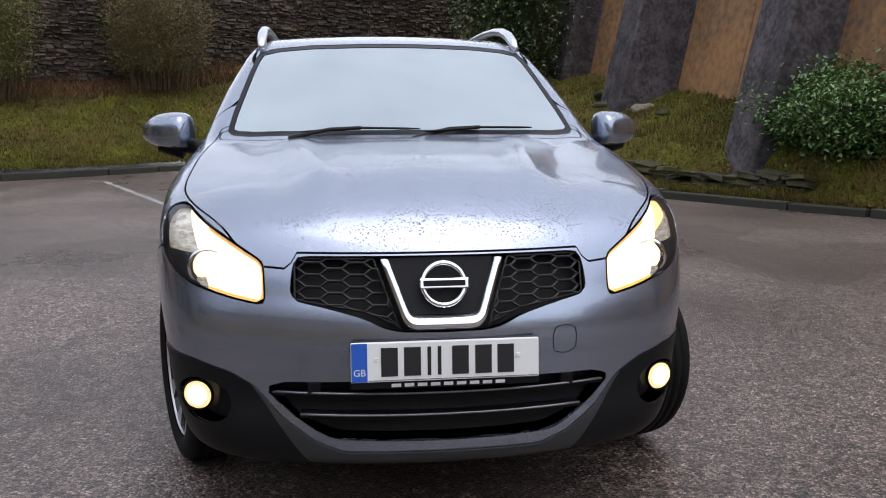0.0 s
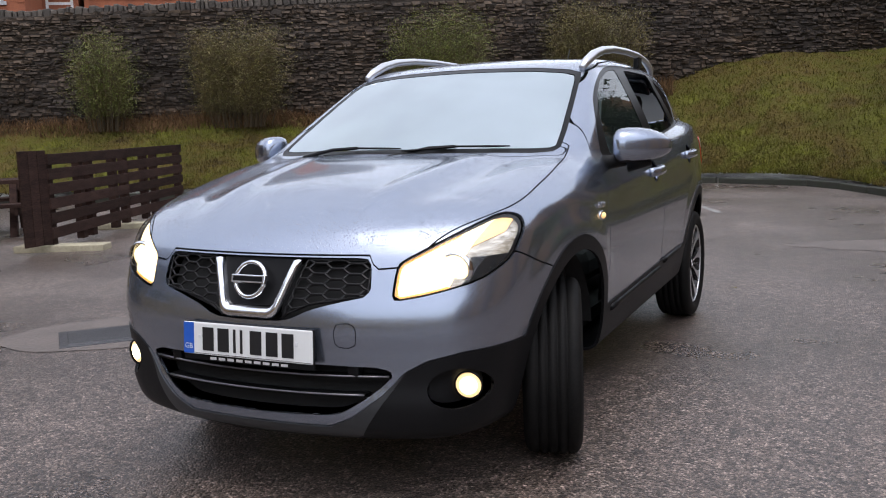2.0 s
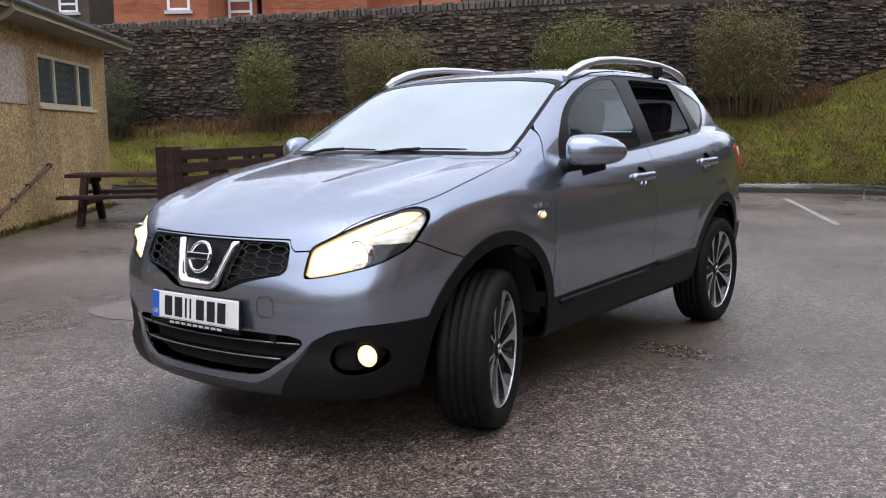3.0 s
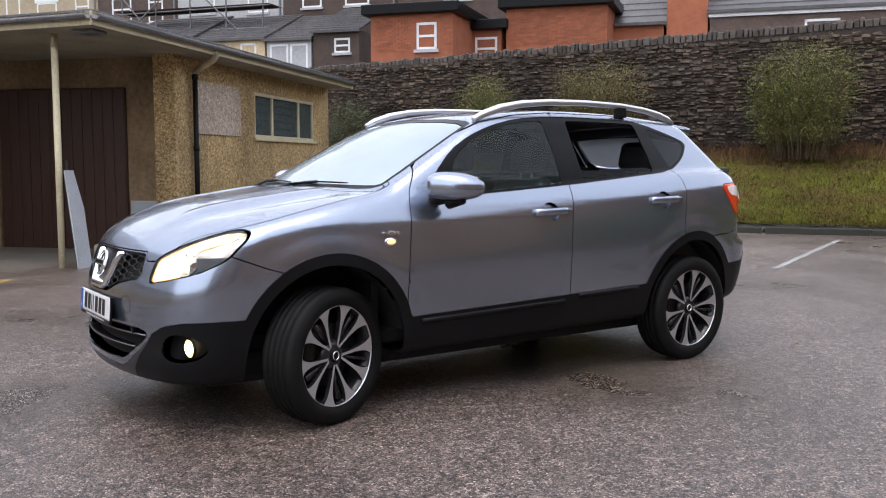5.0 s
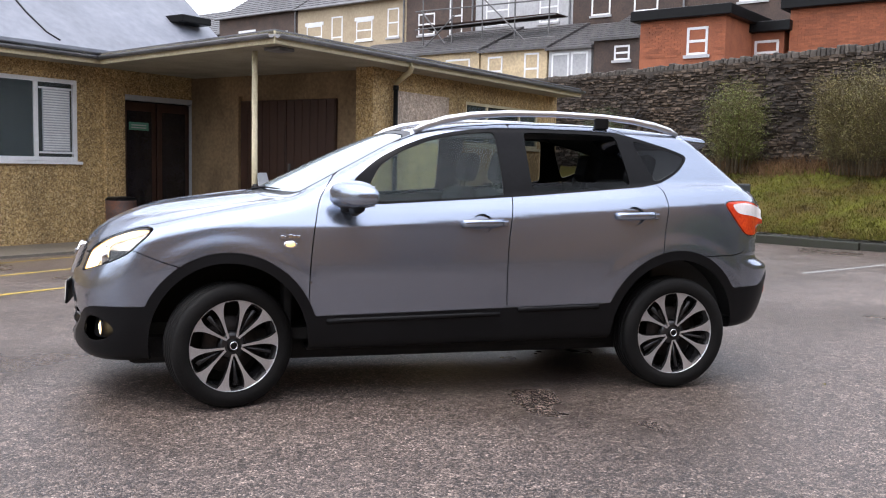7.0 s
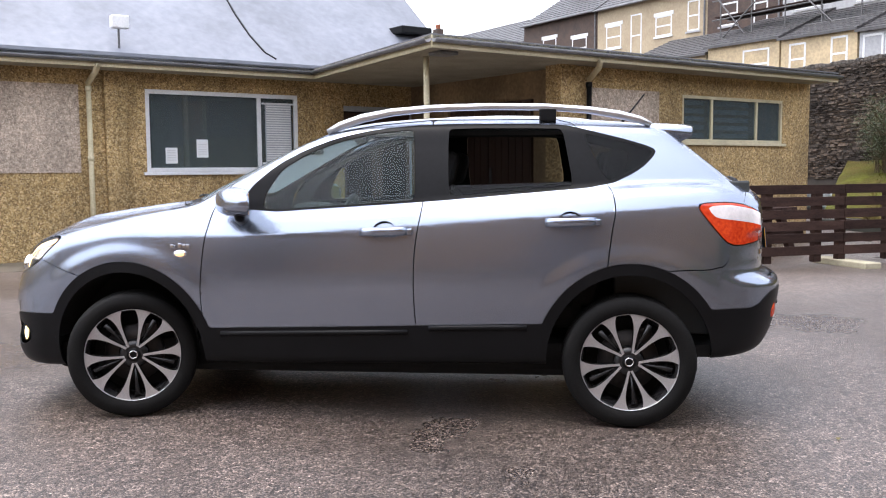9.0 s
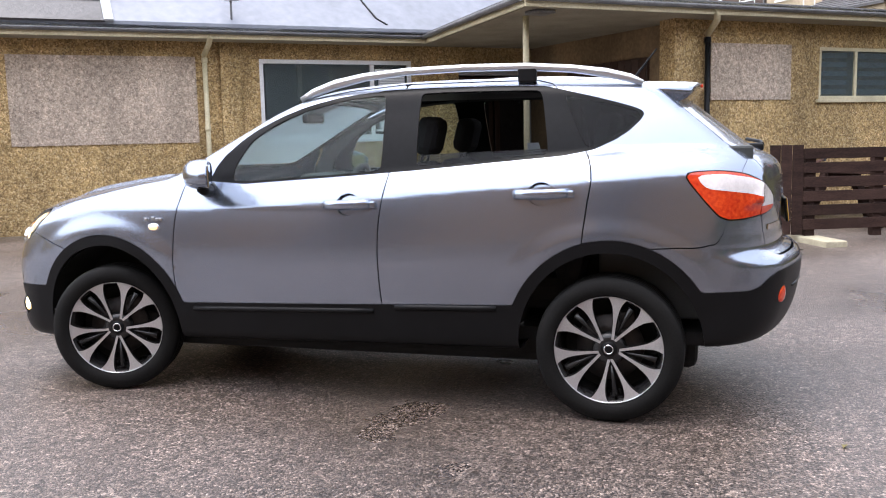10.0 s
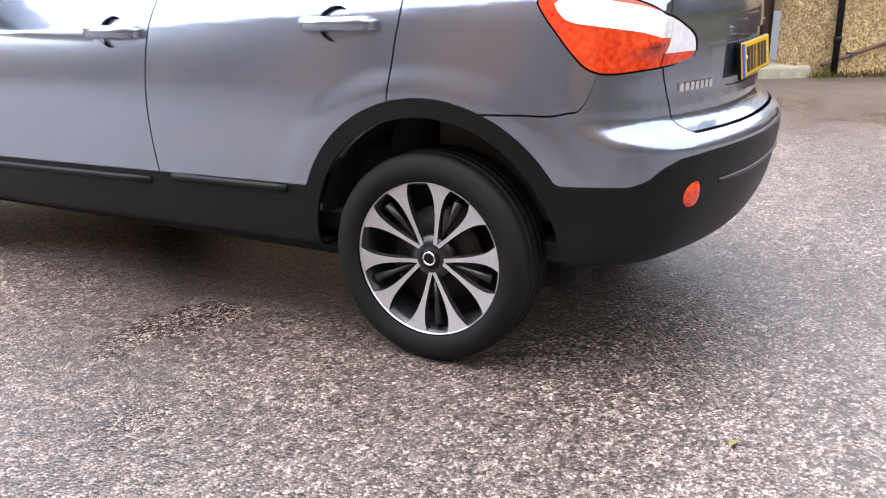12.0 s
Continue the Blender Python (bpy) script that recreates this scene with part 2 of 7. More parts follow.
WHITE_LENS = material("clear_silvered_lens", (0.84, 0.80, 0.80), (0.70, 0.66, 0.66), rough=0.12, metal=0.0, scale=14, fine=60, bump=0.1, depth=0.003, coat=0.6)
RED_LENS.node_tree.nodes["Principled BSDF"].inputs["Emission Color"].default_value = (1.0, 0.06, 0.02, 1)
RED_LENS.node_tree.nodes["Principled BSDF"].inputs["Emission Strength"].default_value = 0.03
AMBER_LENS = material("amber_lens", (0.75, 0.24, 0.02), (0.6, 0.16, 0.01), rough=0.15, bump=0.0, coat=0.5)
HEADLIGHT_GLOW = glowing("headlight_beam", (1.0, 0.80, 0.46), 2.4)
FOG_GLOW = glowing("fog_lamp_beam", (1.0, 0.84, 0.52), 4.5)
WARM_RING = glowing("fog_lamp_rim", (1.0, 0.70, 0.34), 1.4)
# bulb light on the silver is painted in as a weak warm glow
LIT_REFLECTOR = material("glowing_silver_reflector", (0.85, 0.80, 0.70), (0.22, 0.20, 0.17), rough=0.2, metal=0.5, scale=16, fine=45, bump=0.3, depth=0.004, spread=0.12, stretch=(1, 1, 4))
LIT_REFLECTOR.node_tree.nodes["Principled BSDF"].inputs["Emission Color"].default_value = (1.0, 0.86, 0.62, 1)
LIT_REFLECTOR.node_tree.nodes["Principled BSDF"].inputs["Emission Strength"].default_value = 0.18
AMBER_EDGE = glowing("amber_lamp_edge", (1.0, 0.50, 0.12), 0.75)
SIDE_GLOW = glowing("position_lamp", (1.0, 0.62, 0.25), 1.1)
SEAT_CLOTH = material("dark_seat_cloth", (0.015, 0.015, 0.017), (0.03, 0.03, 0.032), rough=0.9, fine=200, bump=0.3, depth=0.002)
DASH = material("dark_dashboard", (0.03, 0.033, 0.034), (0.045, 0.05, 0.05), rough=0.6, fine=160, bump=0.1, depth=0.002)
PLATE_WHITE = material("white_plate", (0.72, 0.73, 0.72), (0.68, 0.69, 0.68), rough=0.3, bump=0.0, spread=0.3)
PLATE_YELLOW = material("yellow_plate", (0.80, 0.46, 0.01), (0.74, 0.42, 0.01), rough=0.3, bump=0.0, spread=0.3)
PLATE_BLUE = material("blue_band", (0.02, 0.10, 0.48), (0.015, 0.09, 0.42), rough=0.3, bump=0.0)
INK = material("black_print", (0.01, 0.01, 0.011), rough=0.5, bump=0.0)
PALE_PRINT = material("pale_print", (0.55, 0.55, 0.55), rough=0.5, bump=0.0)



def stained(m, low, high, scale, stretch):
    """Damp runs and drifts that darken and lighten a surface."""
    n, l = m.node_tree.nodes, m.node_tree.links
    base = n["Principled BSDF"].inputs["Base Color"]
    source = base.links[0].from_socket
    geo, mp, nz, rg, hs = n.new("ShaderNodeNewGeometry"), n.new("ShaderNodeMapping"), n.new("ShaderNodeTexNoise"), n.new("ShaderNodeMapRange"), n.new("ShaderNodeHueSaturation")
    mp.inputs["Scale"].default_value = stretch
    nz.inputs["Scale"].default_value, nz.inputs["Detail"].default_value, nz.inputs["Roughness"].default_value = scale, 6, 0.65
    rg.inputs["From Min"].default_value, rg.inputs["From Max"].default_value = 0.32, 0.62
    rg.inputs["To Min"].default_value, rg.inputs["To Max"].default_value = low, high
    l.new(geo.outputs["Position"], mp.inputs["Vector"])
    l.new(mp.outputs[0], nz.inputs["Vector"])
    l.new(nz.outputs["Fac"], rg.inputs["Value"])
    l.new(rg.outputs[0], hs.inputs["Value"])
    l.new(source, hs.inputs["Color"])
    l.new(hs.outputs[0], base)
    return m


def pebbledash(name, chips_of):
    """Stone chips of several colours thrown into render, in an uneven coat."""
    m = material(name, (0.5, 0.4, 0.2), rough=0.85, scale=5, fine=60, bump=0.0)
    n, l = m.node_tree.nodes, m.node_tree.links
    p = n["Principled BSDF"]
    geo, v, sep, chips = n.new("ShaderNodeNewGeometry"), n.new("ShaderNodeTexVoronoi"), n.new("ShaderNodeSeparateColor"), n.new("ShaderNodeValToRGB")
    warp, push, scaled = n.new("ShaderNodeTexNoise"), n.new("ShaderNodeVectorMath"), n.new("ShaderNodeVectorMath")
    warp.inputs["Scale"].default_value, warp.inputs["Detail"].default_value = 38, 3
    l.new(geo.outputs["Position"], warp.inputs["Vector"])
    scaled.operation, push.operation = "SCALE", "ADD"
    scaled.inputs["Scale"].default_value = 0.035
    l.new(warp.outputs["Color"], scaled.inputs[0])
    l.new(geo.outputs["Position"], push.inputs[0])
    l.new(scaled.outputs[0], push.inputs[1])
    v.inputs["Scale"].default_value = 52
    l.new(push.outputs[0], v.inputs["Vector"])
    l.new(v.outputs["Color"], sep.inputs[0])
    l.new(sep.outputs[0], chips.inputs["Fac"])
    for pos, c in zip((0.01, 0.25, 0.5, 0.75, 0.98), chips_of):
        e = chips.color_ramp.elements.new(pos)
        e.color = (*c, 1)
    ends = chips.color_ramp.elements
    ends.remove(ends[-1])
    ends.remove(ends[0])
    lump, tone, hs = n.new("ShaderNodeTexNoise"), n.new("ShaderNodeMapRange"), n.new("ShaderNodeHueSaturation")
    lump.inputs["Scale"].default_value, lump.inputs["Detail"].default_value, lump.inputs["Roughness"].default_value = 16, 6, 0.7
    l.new(geo.outputs["Position"], lump.inputs["Vector"])
    tone.inputs["From Min"].default_value, tone.inputs["From Max"].default_value = 0.3, 0.7
    tone.inputs["To Min"].default_value, tone.inputs["To Max"].default_value = 0.62, 1.38
    l.new(lump.outputs["Fac"], tone.inputs["Value"])
    l.new(tone.outputs[0], hs.inputs["Value"])
    l.new(chips.outputs[0], hs.inputs["Color"])
    l.new(hs.outputs[0], p.inputs["Base Color"])
    bp = n.new("ShaderNodeBump")
    bp.inputs["Strength"].default_value, bp.inputs["Distance"].default_value, bp.invert = 0.9, 0.010, True
    l.new(v.outputs["Distance"], bp.inputs["Height"])
    l.new(bp.outputs[0], p.inputs["Normal"])
    return m


def turf(name, gain, jitter):
    """Moss, straw and bare soil in drifts of their own."""
    m = material(name, (0.06, 0.06, 0.01), rough=0.9, scale=1.1, fine=22, bump=0.9, depth=0.05, jitter=jitter, spec=0.15)
    n, l = m.node_tree.nodes, m.node_tree.links
    ramp, drift, geo = n.new("ShaderNodeValToRGB"), n.new("ShaderNodeTexNoise"), n.new("ShaderNodeNewGeometry")
    drift.inputs["Scale"].default_value, drift.inputs["Detail"].default_value, drift.inputs["Roughness"].default_value = 1.2, 9, 0.72
    l.new(geo.outputs["Position"], drift.inputs["Vector"])
    l.new(drift.outputs["Fac"], ramp.inputs["Fac"])
    for pos, c in ((0.30, (0.030, 0.021, 0.009)), (0.43, (0.072, 0.054, 0.014)), (0.53, (0.064, 0.060, 0.011)), (0.66, (0.088, 0.092, 0.012)), (0.80, (0.125, 0.118, 0.023))):
        e = ramp.color_ramp.elements.new(pos)
        e.color = (*[v * gain for v in c], 1)
    for _ in range(2):
        ends = ramp.color_ramp.elements
        ends.remove(ends[0] if ends[0].position == 0 else ends[-1])
    mix = next(k for k in n if k.bl_idname == "ShaderNodeMix")
    l.new(ramp.outputs[0], mix.inputs["A"])
    low = n.new("ShaderNodeHueSaturation")
    low.inputs["Value"].default_value = 0.6
    l.new(ramp.outputs[0], low.inputs["Color"])
    l.new(low.outputs[0], mix.inputs["B"])
    return m


GRASS = turf("mossy_grass", 1.3, 0.0)
BLADE = turf("grass_blade", 1.65, 0.4)
BRACKEN = material("dead_bracken", (0.17, 0.098, 0.048), (0.075, 0.045, 0.025), rough=0.9, scale=2, fine=12, bump=0.0, jitter=0.45, spec=0.1)
SOIL = material("dark_soil", (0.025, 0.02, 0.014), (0.05, 0.04, 0.025), rough=0.9, scale=4, bump=0.8, depth=0.03)
PALE_ROCK = material("pale_rock", (0.20, 0.17, 0.13), (0.10, 0.09, 0.06), rough=0.85, scale=6, fine=24, bump=0.7, depth=0.02)
KERB = material("mossy_concrete_kerb", (0.022, 0.021, 0.016), (0.016, 0.019, 0.008), rough=0.7, scale=5, bump=0.4, depth=0.008, jitter=0.2)
STONE = material("dark_rubble_stone", (0.105, 0.074, 0.050), (0.028, 0.025, 0.024), rough=0.8, spec=0.25, scale=0.7, fine=14, bump=0.7, depth=0.02, jitter=0.5, spread=0.2)
COPING = material("lichened_coping_stone", (0.082, 0.068, 0.055), (0.042, 0.035, 0.029), rough=0.8, scale=6, fine=30, bump=0.6, depth=0.02, jitter=0.4)
MORTAR = material("dark_mortar", (0.030, 0.024, 0.019), (0.050, 0.040, 0.032), rough=0.95, bump=0.4)
CONCRETE = material("weathered_dark_concrete", (0.095, 0.080, 0.088), (0.018, 0.015, 0.015), rough=0.75, scale=3.5, fine=16, bump=0.5, depth=0.015, spread=0.14)
OCHRE = material("ochre_stained_concrete", (0.30, 0.155, 0.060), (0.09, 0.055, 0.032), rough=0.8, scale=0.7, fine=9, bump=0.4, depth=0.012, spread=0.2)
PEBBLE = pebbledash("buff_pebbledash", ((0.19, 0.120, 0.050), (0.30, 0.195, 0.080), (0.40, 0.270, 0.115), (0.48, 0.335, 0.155), (0.60, 0.45, 0.25)))
# brown taken darker to put the canopy's shade into the return wall
RENDER_BUFF = material("damp_shade_brown_render", (0.27, 0.185, 0.10), (0.15, 0.10, 0.055), rough=0.8, scale=1.2, fine=18, bump=0.3)
PALE_DASH = pebbledash("pinkish_roughcast", ((0.30, 0.23, 0.175), (0.38, 0.30, 0.235), (0.45, 0.36, 0.285), (0.51, 0.41, 0.325), (0.60, 0.50, 0.40)))
BARE_TIMBER = material("bare_timber", (0.60, 0.48, 0.36), (0.33, 0.26, 0.19), rough=0.8, scale=14, fine=60, bump=0.3, depth=0.004, stretch=(1, 1, 0.5))
FASCIA = material("grey_gutter", (0.17, 0.17, 0.175), (0.08, 0.08, 0.085), rough=0.45, scale=4, bump=0.1)
CREAM = material("old_cream_paint", (0.62, 0.55, 0.37), (0.45, 0.39, 0.25), rough=0.55, scale=4, bump=0.15)
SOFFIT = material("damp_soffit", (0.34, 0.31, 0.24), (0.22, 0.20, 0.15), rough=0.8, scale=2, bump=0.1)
BROWN_DOOR = material("dark_brown_door", (0.035, 0.016, 0.011), (0.05, 0.024, 0.016), rough=0.4, scale=3, bump=0.15, stretch=(4, 4, 0.5))
BROWN_WOOD = material("dark_stained_wood", (0.052, 0.030, 0.024), (0.024, 0.014, 0.012), rough=0.8, spec=0.1, scale=3, fine=30, bump=0.5, depth=0.006, jitter=0.3, stretch=(1, 1, 5))
PALE_BLOCK = material("pale_concrete_foot", (0.42, 0.38, 0.27), (0.30, 0.27, 0.19), rough=0.8, scale=6, bump=0.4)
WHITE_FRAME = material("white_window_frame", (0.72, 0.72, 0.73), (0.60, 0.60, 0.60), rough=0.35, bump=0.0)
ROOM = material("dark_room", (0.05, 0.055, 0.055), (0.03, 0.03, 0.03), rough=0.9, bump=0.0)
PANE = glass("building_window_glass", (0.45, 0.50, 0.50), haze=0.13, haze_colour=(0.42, 0.50, 0.52))
DARK_PANE = material("dark_door_glass", (0.012, 0.011, 0.013), (0.02, 0.018, 0.02), rough=0.08, bump=0.0)
ROOF_SHEET = material("pale_blue_grey_roof_sheet", (0.20, 0.212, 0.245), (0.15, 0.16, 0.19), rough=0.4, scale=0.8, fine=7, bump=0.1, depth=0.02, rough_b=0.5)
SLATE = material("wet_dark_slate", (0.062, 0.058, 0.060), (0.030, 0.027, 0.027), rough=0.4, scale=2, fine=12, bump=0.4, depth=0.02, jitter=0.2)
BRICK_ORANGE = material("orange_brick", (0.30, 0.095, 0.042), (0.21, 0.064, 0.030), rough=0.8, scale=3, fine=25, bump=0.3, jitter=0.2)
BRICK_DARK = material("sooty_brown_brick", (0.10, 0.065, 0.05), (0.055, 0.04, 0.035), rough=0.85, scale=2, fine=14, bump=0.5, jitter=0.3)
STONE_TAN = material("tan_rendered_wall", (0.42, 0.34, 0.23), (0.32, 0.25, 0.17), rough=0.85, scale=1, fine=9, bump=0.2)
CREAM_WALL = material("peeling_cream_wall", (0.56, 0.43, 0.26), (0.36, 0.28, 0.18), rough=0.8, scale=1, fine=9, bump=0.1)
GREY_WALL = material("grey_rendered_wall", (0.40, 0.40, 0.41), (0.30, 0.30, 0.31), rough=0.8, scale=1, fine=9, bump=0.1)
STEEL = material("galvanised_tube", (0.14, 0.135, 0.135), (0.08, 0.08, 0.08), rough=0.5, metal=0.5, bump=0.0)
RUST = material("rusty_bin", (0.16, 0.065, 0.035), (0.06, 0.05, 0.05), rough=0.7, scale=6, bump=0.3)
TWIG = material("bare_twigs", (0.085, 0.058, 0.026), (0.045, 0.03, 0.015), rough=0.8, bump=0.0, jitter=0.3)
BARK = material("dark_bark", (0.03, 0.026, 0.02), (0.05, 0.045, 0.035), rough=0.9, scale=8, bump=0.8)
LEAF_OLIVE = material("olive_leaves", (0.085, 0.080, 0.014), (0.14, 0.108, 0.026), rough=0.55, scale=2, fine=8, bump=0.0, jitter=0.28)
LEAF_GREEN = material("yellow_green_leaves", (0.085, 0.105, 0.010), (0.13, 0.135, 0.018), rough=0.5, scale=2, fine=8, bump=0.0, jitter=0.28)
LEAF_DARK = material("dark_evergreen_leaves", (0.022, 0.042, 0.011), (0.045, 0.07, 0.018), rough=0.42, scale=2, fine=8, bump=0.0, jitter=0.4)
LEAF_IVY = material("glossy_ivy_leaves", (0.045, 0.10, 0.018), (0.085, 0.16, 0.04), rough=0.35, scale=3, fine=9, bump=0.0, jitter=0.4)
YELLOW_LINE = material("worn_yellow_line", (0.50, 0.34, 0.03), (0.25, 0.19, 0.07), rough=0.5, scale=3, fine=40, bump=0.1)
WHITE_LINE = material("worn_white_line", (0.34, 0.34, 0.33), (0.15, 0.145, 0.14), rough=0.5, scale=3, fine=40, bump=0.1)
PAVING = material("damp_concrete_paving", (0.17, 0.155, 0.13), (0.10, 0.09, 0.075), rough=0.4, scale=1.5, fine=16, bump=0.3)
PATCH = material("pale_concrete_patch", (0.135, 0.110, 0.096), (0.085, 0.069, 0.060), rough=0.5, scale=3, fine=40, bump=0.4)
IRON = material("wet_cast_iron", (0.05, 0.05, 0.055), (0.10, 0.10, 0.105), rough=0.3, metal=0.6, fine=60, bump=0.3)
SIGN_GREEN = material("green_notice", (0.10, 0.32, 0.22), rough=0.5, bump=0.0)
PAPER = material("white_paper_notice", (0.70, 0.71, 0.71), (0.62, 0.63, 0.63), rough=0.8, bump=0.0)
GREY_BOARD = material("grey_board", (0.38, 0.40, 0.42), (0.30, 0.32, 0.34), rough=0.6, bump=0.0)

stained(PEBBLE, 0.6, 1.2, 0.9, (1, 1, 0.45))
stained(PALE_DASH, 0.75, 1.1, 1.5, (1, 1, 0.4))
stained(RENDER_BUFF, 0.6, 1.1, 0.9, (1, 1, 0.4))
stained(ROOF_SHEET, 0.75, 1.1, 0.5, (1, 1, 1))
stained(STONE, 0.45, 1.15, 0.55, (1, 1, 1.4))
stained(CONCRETE, 0.3, 1.15, 1.3, (1, 1, 0.35))

# ---- mesh helpers ----
def part(name, bm, mat, parent=None, label="", smooth=False):
    """Link a bmesh as one mesh object, under a thing or a part where one is given."""
    me = bpy.data.meshes.new(name)
    bm.to_mesh(me)
    bm.free()
    for m in mat if isinstance(mat, (list, tuple)) else [mat]:
        me.materials.append(m)
    if smooth:
        me.polygons.foreach_set("use_smooth", [True] * len(me.polygons))
    ob = new(name, me)
    if parent:
        ob.parent = parent
        ob.matrix_parent_inverse = Matrix.Identity(4)
    return tagged(ob, label) if label else ob


def empty(name, label, category, group="", kind="", at=None):
    ob = new(name)
    if at is not None:
        ob.matrix_basis = at
    return tagged(ob, label, category, group, kind)


def add_box(bm, lo, hi, m=None, bevel=0.0):
    vs = bmesh.ops.create_cube(bm, size=1.0)["verts"]
    c, d = [(a + b) / 2 for a, b in zip(lo, hi)], [b - a for a, b in zip(lo, hi)]
    for v in vs:
        v.co = Vector([c[i] + v.co[i] * d[i] for i in range(3)])
    if bevel:
        es = list({e for v in vs for e in v.link_edges})
        vs = list({v for f in bmesh.ops.bevel(bm, geom=es, offset=bevel, segments=2, affect="EDGES", profile=0.5)["faces"] for v in f.verts} | {v for v in vs if v.is_valid})
    if m is not None:
        bmesh.ops.transform(bm, matrix=m, verts=[v for v in vs if v.is_valid])
    return vs


def box(lo, hi, m=None, bevel=0.0):
    bm = bmesh.new()
    add_box(bm, lo, hi, m, bevel)
    return bm


def add_tube(bm, pts, r, sides=8, cap=True):
    """A round bar along points; r may be one radius or one a point."""
    pts = [Vector(p) for p in pts]
    rs = r if isinstance(r, (list, tuple)) else [r] * len(pts)
    rings = []
    for i, p in enumerate(pts):
        t = (pts[min(i + 1, len(pts) - 1)] - pts[max(i - 1, 0)]).normalized()
        q = t.to_track_quat("Z", "Y")
        rings.append([bm.verts.new(p + q @ Vector((rs[i] * math.cos(k * math.tau / sides), rs[i] * math.sin(k * math.tau / sides), 0))) for k in range(sides)])
    for a, b in zip(rings, rings[1:]):
        for k in range(sides):
            bm.faces.new((a[k], a[(k + 1) % sides], b[(k + 1) % sides], b[k]))
    if cap:
        bm.faces.new(rings[0][::-1])
        bm.faces.new(rings[-1])
    return rings


def tube(pts, r, sides=8):
    bm = bmesh.new()
    add_tube(bm, pts, r, sides)
    return bm


def prism(outline, depth, m=None):
    """A flat outline (x, z) given depth along y from 0, then placed by m."""
    bm = bmesh.new()
    front = [bm.verts.new((x, 0, z)) for x, z in outline]
    back = [bm.verts.new((x, depth, z)) for x, z in outline]
    bm.faces.new(front)
    bm.faces.new(back[::-1])
    for i in range(len(outline)):
        j = (i + 1) % len(outline)
        bm.faces.new((front[j], front[i], back[i], back[j]))
    bmesh.ops.recalc_face_normals(bm, faces=bm.faces)
    if m is not None:
        bmesh.ops.transform(bm, matrix=m, verts=bm.verts)
    return bm


def raw(name, verts, faces, mat, parent=None, label="", smooth=False):
    me = bpy.data.meshes.new(name)
    me.from_pydata([tuple(v) for v in verts], [], faces)
    me.materials.append(mat)
    if smooth:
        me.polygons.foreach_set("use_smooth", [True] * len(me.polygons))
    ob = new(name, me)
    if parent:
        ob.parent = parent
    return tagged(ob, label) if label else ob


# ---- the ground: one sheet that falls a little towards the building ----
def ground_z(x, y):
    fall = max(0.0, -x - 3.0)
    return -0.008 * fall - 0.010 * min(fall, 9.0) * min(max((1.0 - y) / 5.0, 0.0), 1.0)


def sheet(name, xs, ys, z, mat, label, category, smooth=True):
    verts = [(x, y, z(x, y)) for y in ys for x in xs]
    w = len(xs)
    faces = [(j * w + i, j * w + i + 1, (j + 1) * w + i + 1, (j + 1) * w + i) for j in range(len(ys) - 1) for i in range(w - 1)]
    return tagged(raw(name, verts, faces, mat, smooth=smooth), label, category, kind="structure")


steps = sorted({*range(-40, 41), *(s * k for s in (-1, 1) for k in (50, 70, 100, 160, 300, 700, 1500))})
sheet("ground", steps, steps, ground_z, ASPHALT, "wet coarse grey asphalt of a car park", "ground")
rng = random.Random(7)

# kerb line, and the foot of the retaining walls behind the bank (with its height)
KERB_LINE = [(-16, 7.3), (-11.3, 9.0), (-9.0, 9.8), (-7.4, 10.7), (-5.6, 11.45), (-4.1, 12.4), (-2.8, 13.2), (-1.1, 13.45), (0.3, 13.0), (1.3, 12.2), (2.2, 10.5), (3.2, 8.6), (4.25, 6.9), (5.1, 5.55), (5.8, 4.5), (7.0, 2.5), (8.5, -1.0)]
BANK_TOP = [(-19.9, 9.1, 1.45), (-15.5, 11.2, 1.55), (-12.8, 12.5, 1.6), (-10.5, 13.6, 1.6), (-8.0, 14.8, 1.62), (-6.0, 15.8, 1.68), (-4.0, 16.7, 1.9), (-2.2, 17.5, 2.25), (-0.4, 18.4, 2.75), (2.4, 19.7, 2.8), (4.7, 18.2, 2.5), (5.7, 14.6, 1.95), (6.1, 11.5, 1.62), (6.3, 9.0, 1.38), (6.6, 6.3, 1.05), (8.0, 3.5, 0.9), (9.6, -1.0, 0.8)]


def along(pts, t):
    """A point on a smooth line through the points; t runs from 0 to 1."""
    f = min(max(t, 0.0), 1.0) * (len(pts) - 1)
    i = min(int(f), len(pts) - 2)
    s = f - i
    p0, p1, p2, p3 = (Vector((*pts[min(max(k, 0), len(pts) - 1)], 0)[:3]) for k in (i - 1, i, i + 1, i + 2))
    return 0.5 * ((2 * p1) + (p2 - p0) * s + (2 * p0 - 5 * p1 + 4 * p2 - p3) * s * s + (3 * p1 - p0 - 3 * p2 + p3) * s**3)


def bank_point(t, v):
    k, b = along(KERB_LINE, t), along(BANK_TOP, t)
    p = k.lerp(Vector((b.x, b.y, 0)), v)
    steep = min(max((t - 0.5) / 0.15, 0), 1)
    f = (1 - steep) * v**0.9 + steep * (0.10 * v + 0.25 * min(max((v - 0.22) / 0.12, 0), 1) + 0.65 * max(v - 0.2, 0) / 0.8)
    rough = noise.noise(Vector((p.x * 0.9, p.y * 0.9, 3.1))) * 0.10 + noise.noise(Vector((p.x * 2.7, p.y * 2.7, 1.3))) * 0.05
    return Vector((p.x, p.y, 0.10 + (b.z - 0.10) * f + rough * min(v * 5, 1)))


